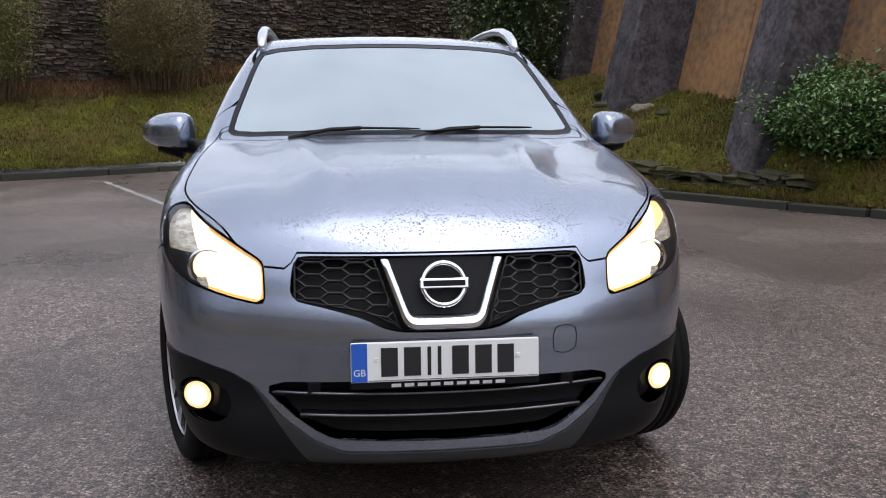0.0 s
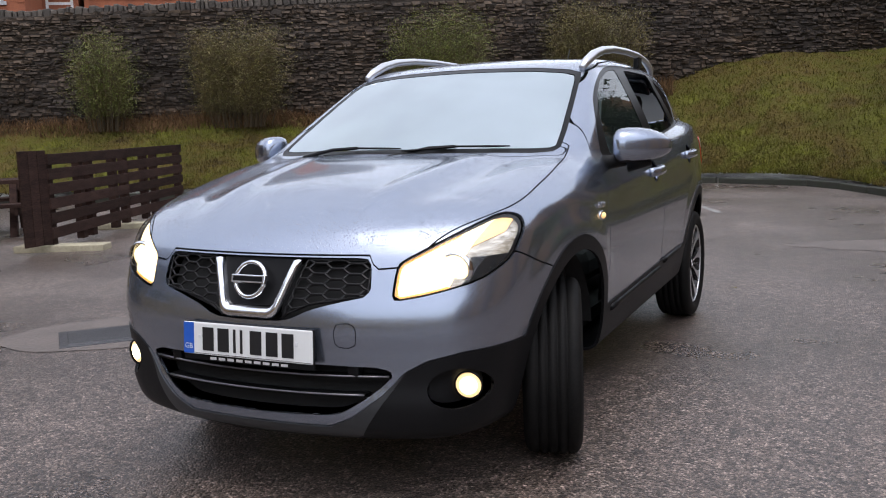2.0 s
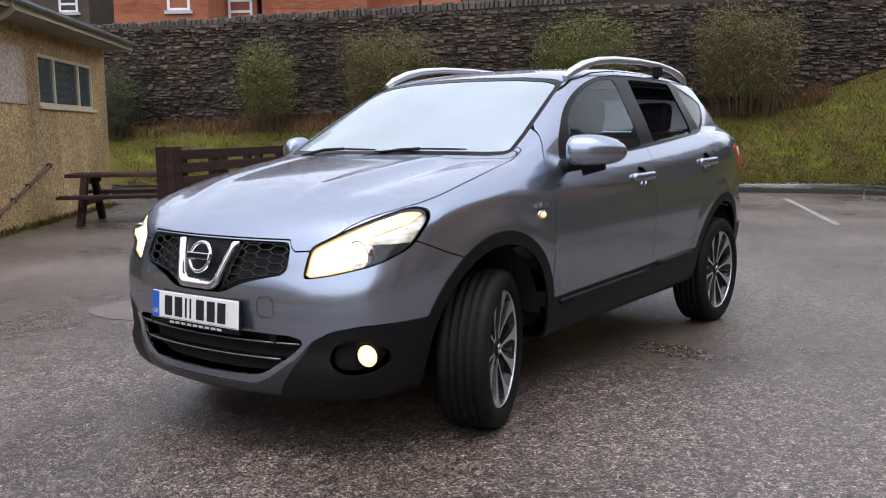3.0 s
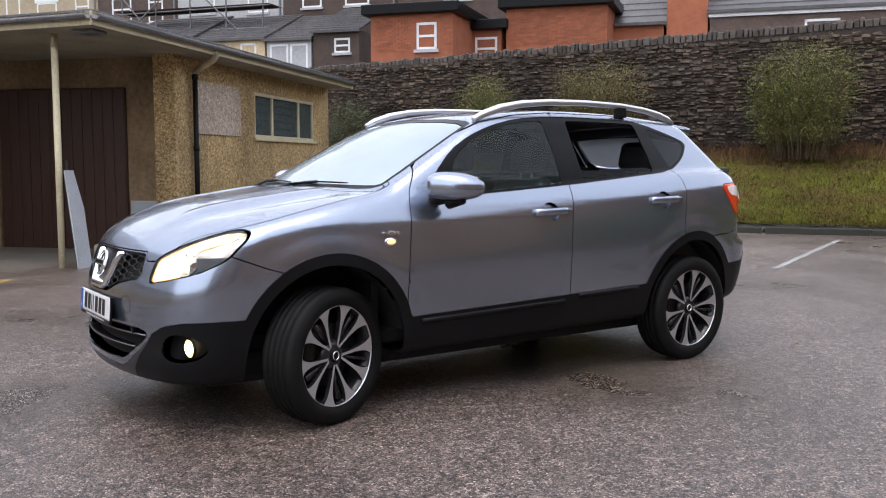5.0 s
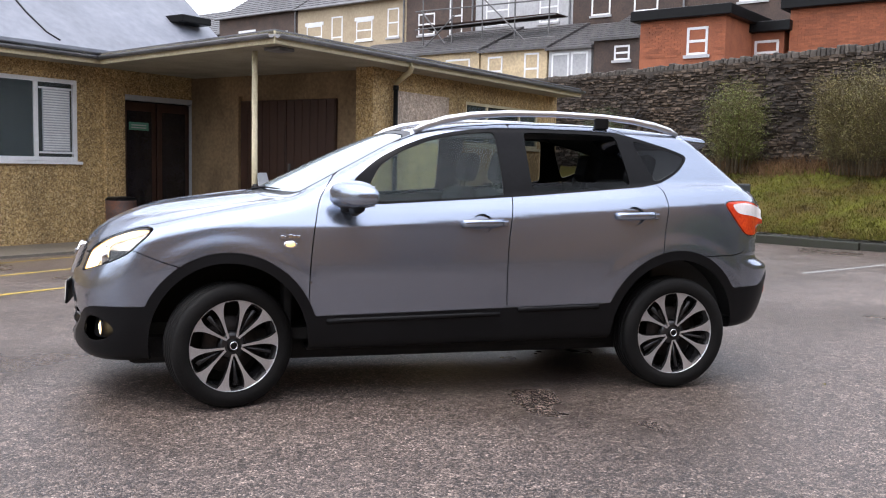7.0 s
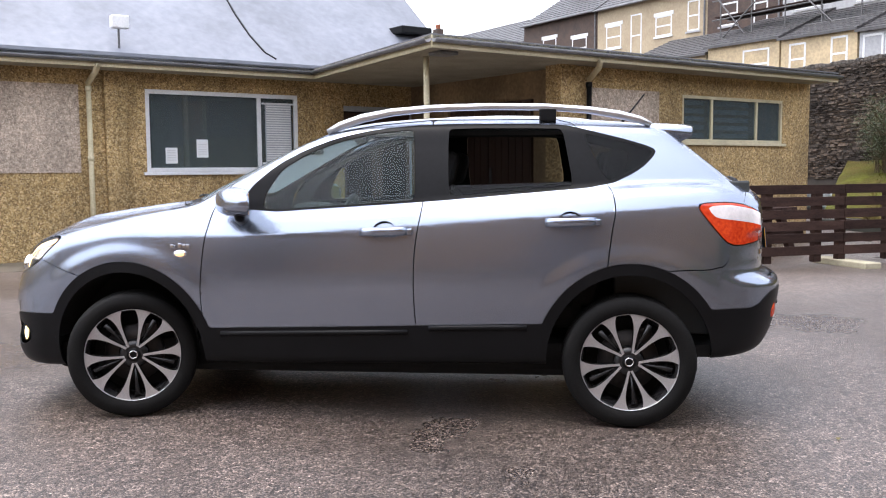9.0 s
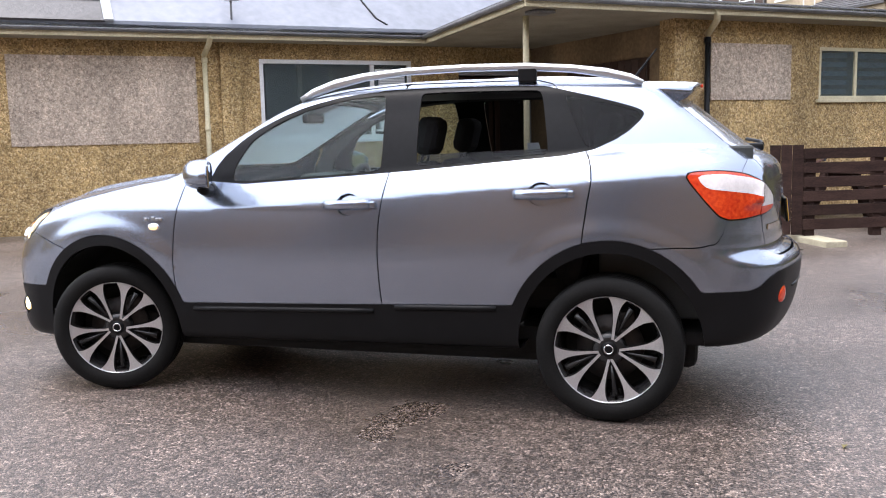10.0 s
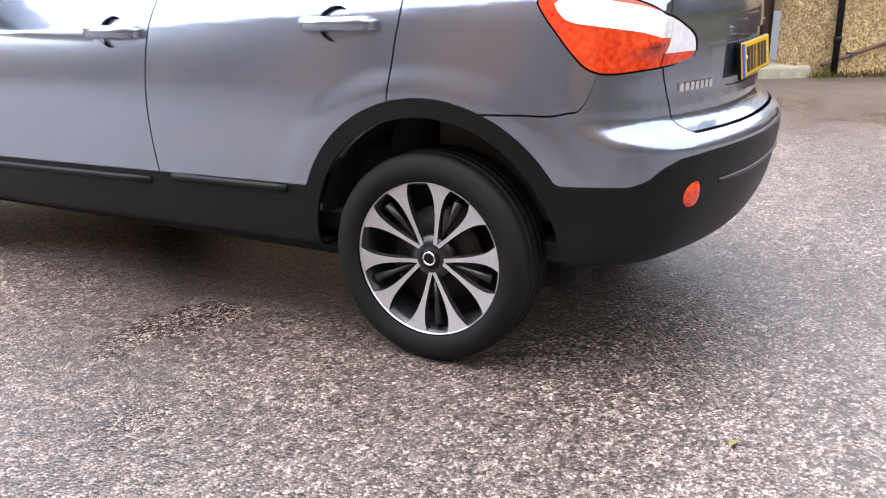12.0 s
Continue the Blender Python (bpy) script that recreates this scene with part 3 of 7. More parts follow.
nt, nv = 170, 26
bank_verts = [bank_point(i / nt, 0.035 + 0.965 * j / nv) for j in range(nv + 1) for i in range(nt + 1)]
bank_faces = [(j * (nt + 1) + i, j * (nt + 1) + i + 1, (j + 1) * (nt + 1) + i + 1, (j + 1) * (nt + 1) + i) for j in range(nv) for i in range(nt)]
tagged(raw("grass_bank", bank_verts, bank_faces, GRASS, smooth=True), "mossy green and straw-coloured grass bank", "bank", kind="structure")


def blades(name, count, spots, mat, label, lo=0.03, hi=0.085):
    verts, faces = [], []
    for _ in range(count):
        p = spots()
        h, a, w = rng.uniform(lo, hi), rng.uniform(0, math.tau), rng.uniform(0.006, 0.014)
        lean = Vector((rng.gauss(0, 0.45), rng.gauss(0, 0.45), 1)) * h
        side = Vector((math.cos(a), math.sin(a), 0)) * w
        n = len(verts)
        verts += [p - side - Vector((0, 0, 0.02)), p + side - Vector((0, 0, 0.02)), p + lean]
        faces.append((n, n + 1, n + 2))
    return tagged(raw(name, verts, faces, mat), label, "grass", kind="stuff")


blades("grass", 130000, lambda: bank_point(rng.uniform(0.02, 0.97), 0.03 + 0.97 * rng.random() ** 1.4), BLADE, "short mossy grass growing over the bank")

blades("dead_bracken", 20000, lambda: bank_point(rng.uniform(0.02, 0.43), 1.0 - 0.24 * rng.random() ** 1.8), BRACKEN, "brown dead bracken and bramble along the foot of the wall", 0.05, 0.30)

# kerb stones
kerb = empty("kerb", "low dark mossy concrete kerb round the car park", "kerb", kind="structure")
line = [along(KERB_LINE, i / 400) for i in range(401)]
dist = [0.0]
for a, b in zip(line, line[1:]):
    dist.append(dist[-1] + (b - a).length)
n_kerb = int(dist[-1] / 0.92)
kerb_mesh = None
for k in range(n_kerb):
    d = (k + 0.5) * dist[-1] / n_kerb
    i = min(int(np.searchsorted(dist, d)), 399)
    p, t = line[i], (line[i + 1] - line[i - 1]).normalized()
    m = Matrix.Translation((p.x, p.y, 0.0)) @ Matrix.Rotation(math.atan2(t.y, t.x) + rng.gauss(0, 0.008), 4, "Z")
    if kerb_mesh is None:
        ob = part("kerb_stone", box((-0.455, -0.065, -0.25), (0.455, 0.065, 0.105), bevel=0.015), KERB, kerb)
        kerb_mesh = ob.data
    else:
        ob = new("kerb_stone", kerb_mesh)
        ob.parent = kerb
    ob.matrix_basis = m @ Matrix.Translation((0, 0, rng.gauss(0, 0.006)))

# ---- rubble retaining wall, with upright coping stones ----
WALL_O, WALL_D = Vector((-14.03, 11.8, 0)), Vector((0.905, 0.425, 0)).normalized()
WALL_M = Matrix.Translation(WALL_O) @ Matrix.Rotation(math.atan2(WALL_D.y, WALL_D.x), 4, "Z")
wall_crest = lambda s: 4.16 + 0.02 * max(s, -6) + (0.012 * (s - 8) ** 1.0 if s > 8 else 0)
rubble_wall = empty("rubble_wall", "tall dark rubble stone retaining wall with mossy joints", "wall", kind="structure", at=WALL_M)
part("wall_core", box((-16, 0.005, 0.6), (19.2, 0.75, 4.02)), MORTAR, rubble_wall)


def stone_mesh(seed):
    r = random.Random(seed)
    bm = bmesh.new()
    bmesh.ops.create_cube(bm, size=1.0)
    bmesh.ops.bevel(bm, geom=bm.edges[:], offset=0.13, segments=1, affect="EDGES", profile=0.5)
    for v in bm.verts:
        v.co += Vector((r.uniform(-0.08, 0.08), r.uniform(-0.16, 0.08), r.uniform(-0.12, 0.12)))
    me = bpy.data.meshes.new("stone")
    bm.to_mesh(me)
    bm.free()
    me.materials.append(STONE)
    return me


stone_kinds = [stone_mesh(k) for k in range(8)]
kind_data = []
for me in stone_kinds:
    kind_data.append((np.array([v.co[:] for v in me.vertices]), [tuple(p.vertices) for p in me.polygons]))
far_v, far_f, picked = [], [], 0
z = 0.95
while z < 4.05:
    h = rng.choice((0.04, 0.05, 0.06, 0.07, 0.09))
    s = -15.8 + rng.random() * 0.3
    while s < 19:
        w = rng.uniform(0.08, 0.27) * (0.7 + h * 4)
        if z + h < wall_crest(s) - 0.05:
            size = Vector((w - 0.012, rng.uniform(0.15, 0.21), h - 0.008 + rng.uniform(-0.012, 0.008)))
            at = Vector((s + w / 2, 0.06 + rng.gauss(0, 0.018), z + h / 2 + rng.gauss(0, 0.014)))
            k = rng.randrange(8)
            if -1.0 < s < 6.5 and 2.35 < z < 3.35 and picked < 300:
                ob = new("stone", stone_kinds[k])
                ob.parent = rubble_wall
                ob.matrix_basis = Matrix.LocRotScale(at, Euler((0, rng.gauss(0, 0.03), 0)), size)
                picked += 1
            else:
                co, fs = kind_data[k]
                far_v.append(co * np.array(size) + np.array(at))
                far_f.append((k, len(far_v) - 1))
        s += w
    z += h
verts, faces, base = [], [], 0
for (k, i) in far_f:
    verts.append(far_v[i])
    faces += [tuple(v + base for v in f) for f in kind_data[k][1]]
    base += len(far_v[i])
tagged(raw("rubble_stones", np.vstack(verts).tolist(), faces, STONE, rubble_wall), "dark rubble stones", kind="stuff")
cope_bm = box((-0.5, -0.5, -0.5), (0.5, 0.5, 0.5), bevel=0.12)
cope = bpy.data.meshes.new("coping_stone")
cope_bm.to_mesh(cope)
cope_bm.free()
cope.materials.append(COPING)
s = -15.8
while s < 19:
    w = rng.uniform(0.08, 0.19)
    ob = new("coping_stone", cope)
    ob.parent = rubble_wall
    h = rng.uniform(0.17, 0.25)
    ob.matrix_basis = Matrix.LocRotScale((s + w / 2, 0.36, wall_crest(s) - 0.10 + h / 2 - 0.05), Euler((0, rng.gauss(0, 0.08), 0)), (w - 0.012, 0.62, h))
    s += w
wall_top = [(s, wall_crest(s) - 0.04) for s in (-16, -6, 0, 8, 14, 19.2)]
part("wall_head", prism([(-16, 3.9), *[(a, b - 0.08) for a, b in wall_top], (19.2, 3.9)], 0.62, Matrix.Translation((0, 0.08, 0))), MORTAR, rubble_wall)

# ---- concrete wall with raking buttresses ----
butt_wall = empty("buttressed_wall", "tall stained ochre and grey concrete retaining wall, last stretch added unseen", "wall", kind="structure")
LEAN = Matrix(((1, 0, 0, 0), (0, 1, 0.20, -0.28), (0, 0, 1, 0), (0, 0, 0, 1)))
# unseen last stretch and its piers added to darken what the car side mirrors
BUTT_LINE = [Vector((2.93, 22.97, 0)), Vector((5.75, 13.0, 0)), Vector((6.4, 5.2, 0)), Vector((14.6, -16.5, 0))]
PIERS = [[(4.4, 0.7, 1.9), (7.8, 0.7, 1.6)], [(1.05, 1.05, 0.9), (5.4, 0.80, 0.3)], [(3.6, 0.8, 0.1), (8.6, 0.8, 0.0), (13.6, 0.8, 0.0), (18.6, 0.8, 0.0)]]
for a, b, piers in zip(BUTT_LINE, BUTT_LINE[1:], PIERS):
    wd, length = (b - a).normalized(), (b - a).length
    BW = Matrix.Translation(a) @ Matrix.Rotation(math.atan2(wd.y, wd.x), 4, "Z")
    n_panel = max(2, round(length / 3.4))
    for i in range(n_panel):
        part("concrete_panel", box((i * length / n_panel + 0.01, 0.0, 0.0), ((i + 1) * length / n_panel - 0.01, 0.5, 6.4), LEAN), OCHRE, butt_wall).matrix_basis = BW
    part("concrete_backing", box((-0.05, 0.06, 0.0), (length + 0.05, 0.6, 6.3), LEAN), CONCRETE, butt_wall).matrix_basis = BW
    for s0, reach, zb in piers:
        ob = empty("buttress", "raking grey concrete buttress with dark patches of moss", "buttress", "buttresses", "structure", BW @ Matrix.Translation((s0, 0, 0)))
        foot = -reach + 0.23 * (zb - 1.4)
        bm = prism([(foot - 0.12, zb - 0.4), (foot, zb + 0.1), (foot + 0.23 * (6.1 - zb), 6.1), (1.1, 6.1), (0.2, zb - 0.4)], 0.85, Matrix.Rotation(radians(90), 4, "Z") @ Matrix.Translation((0, -0.85, 0)))
        bmesh.ops.bevel(bm, geom=bm.edges[:], offset=0.025, segments=2, affect="EDGES", profile=0.5)
        part("raking_pier", bm, CONCRETE, ob)

# ---- the low community building, in its own frame: x along the front, y outwards ----
BO, BU = Vector((-6.4, -0.5, 0)), Vector((0.66, -0.751, 0)).normalized()
BM = Matrix.Translation(BO) @ Matrix.Rotation(math.atan2(BU.y, BU.x), 4, "Z")
FLOOR = -0.3
hall = empty("community_building", "low buff pebbledashed building with boarded windows and wide eaves", "building", kind="structure", at=BM)


def bx(s0, s1, d0, d1, z0, z1, bevel=0.0):
    return box((-s1, d0, z0), (-s0, d1, z1), bevel=bevel)


def wall_with_holes(name, s0, s1, face, z0, z1, holes, mat, thick=0.25):
    """A straight wall whose outer face stands at d = face, with real openings (s0, s1, z0, z1)."""
    ss = sorted({s0, s1, *[h[0] for h in holes], *[h[1] for h in holes]})
    zs = sorted({z0, z1, *[h[2] for h in holes], *[h[3] for h in holes]})
    bm = bmesh.new()
    for a, b in zip(ss, ss[1:]):
        for c, d in zip(zs, zs[1:]):
            if not any(h[0] <= a and b <= h[1] and h[2] <= c and d <= h[3] for h in holes):
                add_box(bm, (-b, face - thick, c), (-a, face, d))
    bmesh.ops.remove_doubles(bm, verts=bm.verts, dist=1e-4)
    inner = [f for f in bm.faces if any(o is not f and (o.calc_center_median() - f.calc_center_median()).length < 1e-4 for v in f.verts for o in v.link_faces)]
    bmesh.ops.delete(bm, geom=inner, context="FACES_ONLY")
    return part(name, bm, mat, hall)


DB = -5.09
wall_with_holes("wall_a", 3.05, 9.25, -0.55, FLOOR, 2.95, [(5.55, 8.4, 1.73, 2.53)], PEBBLE)
wall_with_holes("wall_b", -14, 3.3, DB, FLOOR, 3.1, [(-2.1, 0.62, 1.28, 2.62), (1.52, 3.1, FLOOR, 2.42)], PEBBLE)
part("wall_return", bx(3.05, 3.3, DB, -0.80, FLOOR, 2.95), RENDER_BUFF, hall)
part("wall_end", bx(9.0, 9.25, -9, -0.80, FLOOR, 2.95), PEBBLE, hall)
part("corner_pier", bx(2.72, 3.06, -0.85, -0.50, FLOOR, 2.92, 0.01), PEBBLE, hall)
part("pier", bx(1.12, 1.52, DB - 0.1, DB + 0.06, FLOOR, 3.05, 0.01), PEBBLE, hall)
for a, b in ((-2.75, -2.42), (-6.55, -6.25), (-10.4, -10.1)):
    part("pier", bx(a, b, DB - 0.1, DB + 0.07, FLOOR, 3.05, 0.01), PEBBLE, hall)
part("floor_slab", bx(-14, 9, -9, -0.9, FLOOR - 0.2, FLOOR + 0.17), PAVING, hall)
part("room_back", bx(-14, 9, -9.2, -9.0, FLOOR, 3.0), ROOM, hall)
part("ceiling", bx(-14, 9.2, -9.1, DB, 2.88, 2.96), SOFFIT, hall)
# roughcast panels over old windows, a little proud of the wall
for s0, s1, f in ((3.4, 4.95, -0.55), (-5.88, -3.13, DB), (-9.9, -6.7, DB)):
    z0, z1 = (1.73, 2.55) if f > -1 else (1.28, 2.64)
    part("infill_panel", bx(s0, s1, f + 0.002, f + 0.022, z0, z1, 0.004), PALE_DASH, hall, "pale pinkish roughcast infill panel")


def window(name, s0, s1, z0, z1, face, bars, mat, fw=0.055, rails=()):
    w = empty(name, "window in a buff pebbledashed wall", "window", kind="structure", at=BM)
    bm = bmesh.new()
    for a, b, c, d in ((s0, s1, z0, z0 + fw), (s0, s1, z1 - fw, z1), (s0, s0 + fw, z0 + fw, z1 - fw), (s1 - fw, s1, z0 + fw, z1 - fw)):
        add_box(bm, (-b, face - 0.07, c), (-a, face - 0.01, d), bevel=0.006)
    for s in bars:
        add_box(bm, (-s - fw / 2, face - 0.07, z0 + fw), (-s + fw / 2, face - 0.012, z1 - fw))
    for a, b, zz in rails:
        add_box(bm, (-b, face - 0.065, zz - 0.015), (-a, face - 0.02, zz + 0.015))
    part("window_frame", bm, mat, w)
    edges = [s0 + fw, *bars, s1 - fw]
    for a, b in zip(edges, edges[1:]):
        part("pane", bx(a + 0.02, b - 0.02, face - 0.046, face - 0.040, z0 + fw, z1 - fw), PANE, w).visible_shadow = False
    part("window_sill", bx(s0 - 0.06, s1 + 0.06, face - 0.1, face + 0.05, z0 - 0.05, z0, 0.006), mat, w)
    return w


win_a = window("window_1", 5.55, 8.4, 1.73, 2.53, -0.55, (6.35, 7.62), CREAM)
for a, b in ((5.65, 6.3), (6.42, 7.55)):
    for k in range(5):
        part("blind_slat", bx(a, b, -0.70, -0.69, 1.82 + k * 0.14, 1.90 + k * 0.14), GREY_BOARD, win_a)
win_b = window("window_2", -2.1, 0.62, 1.28, 2.62, DB, (-0.12,), WHITE_FRAME, 0.07, ((-0.06, 0.56, 2.46), (-0.06, 0.56, 1.42)))
part("window_blind", bx(0.0, 0.5, DB - 0.036, DB - 0.032, 1.44, 2.45), GREY_BOARD, win_b, "pale closed blind panel")
for k in range(24):
    part("blind_slat", bx(0.02, 0.48, DB - 0.031, DB - 0.024, 1.46 + k * 0.041, 1.482 + k * 0.041), WHITE_FRAME, win_b)
part("inner_post", bx(-1.42, -1.34, DB - 0.20, DB - 0.14, 1.35, 2.55), BARE_TIMBER, win_b, "bare timber post behind the glass")
for s, zz, w, h in ((-1.25, 1.52, 0.20, 0.30), (-1.78, 1.42, 0.20, 0.26)):
    n_ = part("notice", bx(s, s + w, DB - 0.038, DB - 0.035, zz, zz + h), PAPER, win_b, "white paper notice")
    for k in range(5):
        part("print_bar", bx(s + 0.03, s + w - 0.03, DB - 0.0345, DB - 0.034, zz + 0.05 + k * 0.04, zz + 0.062 + k * 0.04), PALE_PRINT, n_)
# glazed entrance doors and the brown doors on the return wall
door_1 = empty("door_1", "dark glazed double entrance doors under the canopy", "door", kind="structure", at=BM)
for a, b in ((1.56, 2.29), (2.33, 3.06)):
    leaf = part("door_leaf", bx(a, b, DB - 0.14, DB - 0.09, FLOOR + 0.17, 2.36, 0.006), BROWN_DOOR, door_1)
    part("pane", bx(a + 0.10, b - 0.10, DB - 0.088, DB - 0.082, 0.3, 2.2), DARK_PANE, leaf)
sign = part("door_sign", bx(1.70, 2.12, DB - 0.080, DB - 0.076, 1.86, 2.0), SIGN_GREEN, door_1, "small green notice")
for k in range(2):
    part("print_bar", bx(1.75, 2.07, DB - 0.0755, DB - 0.075, 1.895 + k * 0.045, 1.915 + k * 0.045), PALE_PRINT, sign)
part("door_frame", bx(3.08, 3.24, DB - 0.15, DB + 0.02, FLOOR, 2.5), GREY_BOARD, door_1, "pale grey door post")
part("door_frame", bx(1.5, 3.24, DB - 0.15, DB + 0.015, 2.38, 2.47), GREY_BOARD, door_1)
door_2 = empty("door_2", "tall dark brown boarded double doors", "door", kind="structure", at=BM)
for a, b in ((-3.72, -2.62), (-2.60, -1.5)):
    leaf = part("door_leaf", bx(2.99, 3.05, a, b, FLOOR + 0.17, 2.42, 0.006), BROWN_DOOR, door_2)
    for k in range(6):
        part("board", bx(2.975, 2.99, a + 0.02 + k * 0.18, a + 0.185 + k * 0.18, FLOOR + 0.2, 2.40, 0.003), BROWN_DOOR, leaf)
part("door_handle", bx(2.93, 2.972, -2.52, -2.48, 1.05, 1.32, 0.008), STEEL, door_2)
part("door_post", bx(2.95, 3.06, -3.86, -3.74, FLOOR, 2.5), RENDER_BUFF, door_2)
part("plinth", bx(3.02, 3.05, -1.46, -0.86, FLOOR, 0.70, 0.004), GREY_BOARD, hall, "pale grey rendered plinth")
part("door_step", bx(2.15, 2.96, -1.55, -0.45, FLOOR, 0.10, 0.035), PALE_BLOCK, hall, "pale concrete step")
part("sloping_pipe", tube([(-3.12, -0.50, 0.10), (-4.4, -0.50, 0.46), (-5.7, -0.50, 0.82)], 0.022, 8), RUST, hall, "rusty pipe running up the wall")
for s_, z_ in ((3.5, 0.205), (4.1, 0.375), (4.7, 0.543), (5.65, 0.806)):
    part("pipe_clip", box((-s_ - 0.02, -0.55, z_ - 0.035), (-s_ + 0.02, -0.47, z_ + 0.035), bevel=0.005), IRON, hall)
# eaves: roof deck, soffit, fascia and gutter
deck = [(0, 0), (9.3, 0), (9.3, -9.2), (-14, -9.2), (-14, -4.5), (0.65, -4.5)]


def slab(outline, z0, z1):
    bm = bmesh.new()
    low = [bm.verts.new((-s, d, z0)) for s, d in outline]
    top = [bm.verts.new((-s, d, z1)) for s, d in outline]
    bm.faces.new(low)
    bm.faces.new(top)
    for i in range(len(outline)):
        j = (i + 1) % len(outline)
        bm.faces.new((low[i], low[j], top[j], top[i]))
    bmesh.ops.recalc_face_normals(bm, faces=bm.faces)
    return bm


part("roof_deck", slab(deck, 2.965, 3.05), FASCIA, hall, "dark felted roof edge")
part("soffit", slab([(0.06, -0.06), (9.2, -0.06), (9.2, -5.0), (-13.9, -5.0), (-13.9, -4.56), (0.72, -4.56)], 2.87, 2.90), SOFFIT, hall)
edge = [(-14, -4.5), (0.65, -4.5), (0, 0), (9.3, 0)]
for (s0, d0), (s1, d1) in zip(edge, edge[1:]):
    a, b = Vector((-s0, d0, 0)), Vector((-s1, d1, 0))
    t = (b - a).normalized()
    o = Vector((t.y, -t.x, 0)) if (Vector((t.y, -t.x, 0)).y > 0 or s0 == 0.65) else Vector((-t.y, t.x, 0))
    if s0 == 0.65:
        o = Vector((abs(o.x), o.y, 0))
    bm = bmesh.new()
    ring = [(0.0, 2.87), (-0.02, 2.87), (-0.02, 3.03), (0.0, 3.03)]
    va = [bm.verts.new(a + o * r + Vector((0, 0, z_))) for r, z_ in ring]
    vb = [bm.verts.new(b + o * r + Vector((0, 0, z_))) for r, z_ in ring]
    for i in range(4):
        j = (i + 1) % 4
        bm.faces.new((va[i], va[j], vb[j], vb[i]))
    bm.faces.new(va)
    bm.faces.new(vb[::-1])
    bmesh.ops.recalc_face_normals(bm, faces=bm.faces)
    part("fascia", bm, CREAM, hall)
    off = o * 0.055 + Vector((0, 0, 2.985))
    bm = bmesh.new()
    prof = [(math.cos(x) * 0.055, math.sin(x) * 0.055) for x in [math.pi + k * math.pi / 8 for k in range(9)]]
    prof += [(c * 0.9, s_ * 0.9) for c, s_ in prof[::-1]]
    va = [bm.verts.new(a + off + o * c + Vector((0, 0, s_))) for c, s_ in prof]
    vb = [bm.verts.new(b + off + o * c + Vector((0, 0, s_))) for c, s_ in prof]
    for i in range(len(prof)):
        j = (i + 1) % len(prof)
        bm.faces.new((va[i], va[j], vb[j], vb[i]))
    bm.faces.new(va)
    bm.faces.new(vb[::-1])
    bmesh.ops.recalc_face_normals(bm, faces=bm.faces)
    part("gutter", bm, FASCIA, hall, "grey half-round gutter", smooth=True)
for s, d, f in ((2.98, 0.055, -0.52), (-3.0, -4.445, DB + 0.05), (-10.7, -4.445, DB + 0.05)):
    dx, front = (0.30, True) if f > -1 else (0.0, False)
    part("swan_neck", tube([(-s, d, 2.96), (-s, d, 2.86), (-s - dx * 0.3, d - 0.10, 2.80), (-s - dx, f + 0.05, 2.66), (-s - dx, f + 0.05, 2.60)], 0.045, 10), CREAM, hall, "pale grey swan-neck pipe", smooth=True)
    pipe = part("downpipe", tube([(-s - dx, f + 0.05, 2.60), (-s - dx, f + 0.05, FLOOR)], 0.040, 10), BLACK_PLASTIC if front else CREAM, hall, smooth=True)
    for zz in (2.58, 1.5, 0.4):
        part("pipe_collar", tube([(-s - dx, f + 0.05, zz - 0.04), (-s - dx, f + 0.05, zz + 0.04)], 0.049, 10), BLACK_PLASTIC if front else CREAM, pipe, smooth=True)
pole = tagged(part("canopy_pole", tube([(-0.52, -0.88, FLOOR), (-0.52, -0.88, 2.88)], 0.042, 12), CREAM, smooth=True), "slim cream-painted steel pole holding up the canopy", "pole")
pole.matrix_basis = BM
lamp = empty("canopy_light", "flat round lamp under the canopy corner", "lamp", at=BM)
part("lamp_body", box((-0.55, -0.45, 2.82), (-0.25, -0.15, 2.872), bevel=0.02), FASCIA, lamp)
# hall roof behind: a steep pale sheet roof with a verge and seams
P40 = math.tan(radians(40))
roof_slope = [(-14, -4.5), (3.9, -4.5), (3.9, -10.5), (-14, -10.5)]
bm = bmesh.new()
low = [bm.verts.new((-s, d, 3.0 + P40 * (-4.5 - d))) for s, d in roof_slope]
top = [bm.verts.new((-s, d, 3.10 + P40 * (-4.5 - d))) for s, d in roof_slope]
bm.faces.new(low)
bm.faces.new(top)
for i in range(4):
    j = (i + 1) % 4
    bm.faces.new((low[i], low[j], top[j], top[i]))
bmesh.ops.recalc_face_normals(bm, faces=bm.faces)
part("roof_sheet", bm, ROOF_SHEET, hall, "pale blue-grey sheeted roof")
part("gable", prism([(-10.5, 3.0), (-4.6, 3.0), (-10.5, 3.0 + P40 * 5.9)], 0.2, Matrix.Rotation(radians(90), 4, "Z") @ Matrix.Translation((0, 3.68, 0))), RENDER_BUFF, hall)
part("roof_seam", tube([(0.02, -4.58, 3.10 + P40 * 0.08), (0.16, -4.72, 3.10 + P40 * 0.22), (0.26, -5.1, 3.10 + P40 * 0.6), (0.30, -5.6, 3.10 + P40 * 1.1), (0.26, -8.8, 3.10 + P40 * 4.3)], 0.02, 6), GLOSS_BLACK, hall)
pitch = Matrix.Translation((0, -4.5, 3.10)) @ Matrix.Rotation(-math.atan(P40), 4, "X")
part("roof_panel", box((4.5, -7.8, 0.004), (14.0, 0.05, 0.03), pitch), SLATE, hall, "grey-green ribbed roof panel")
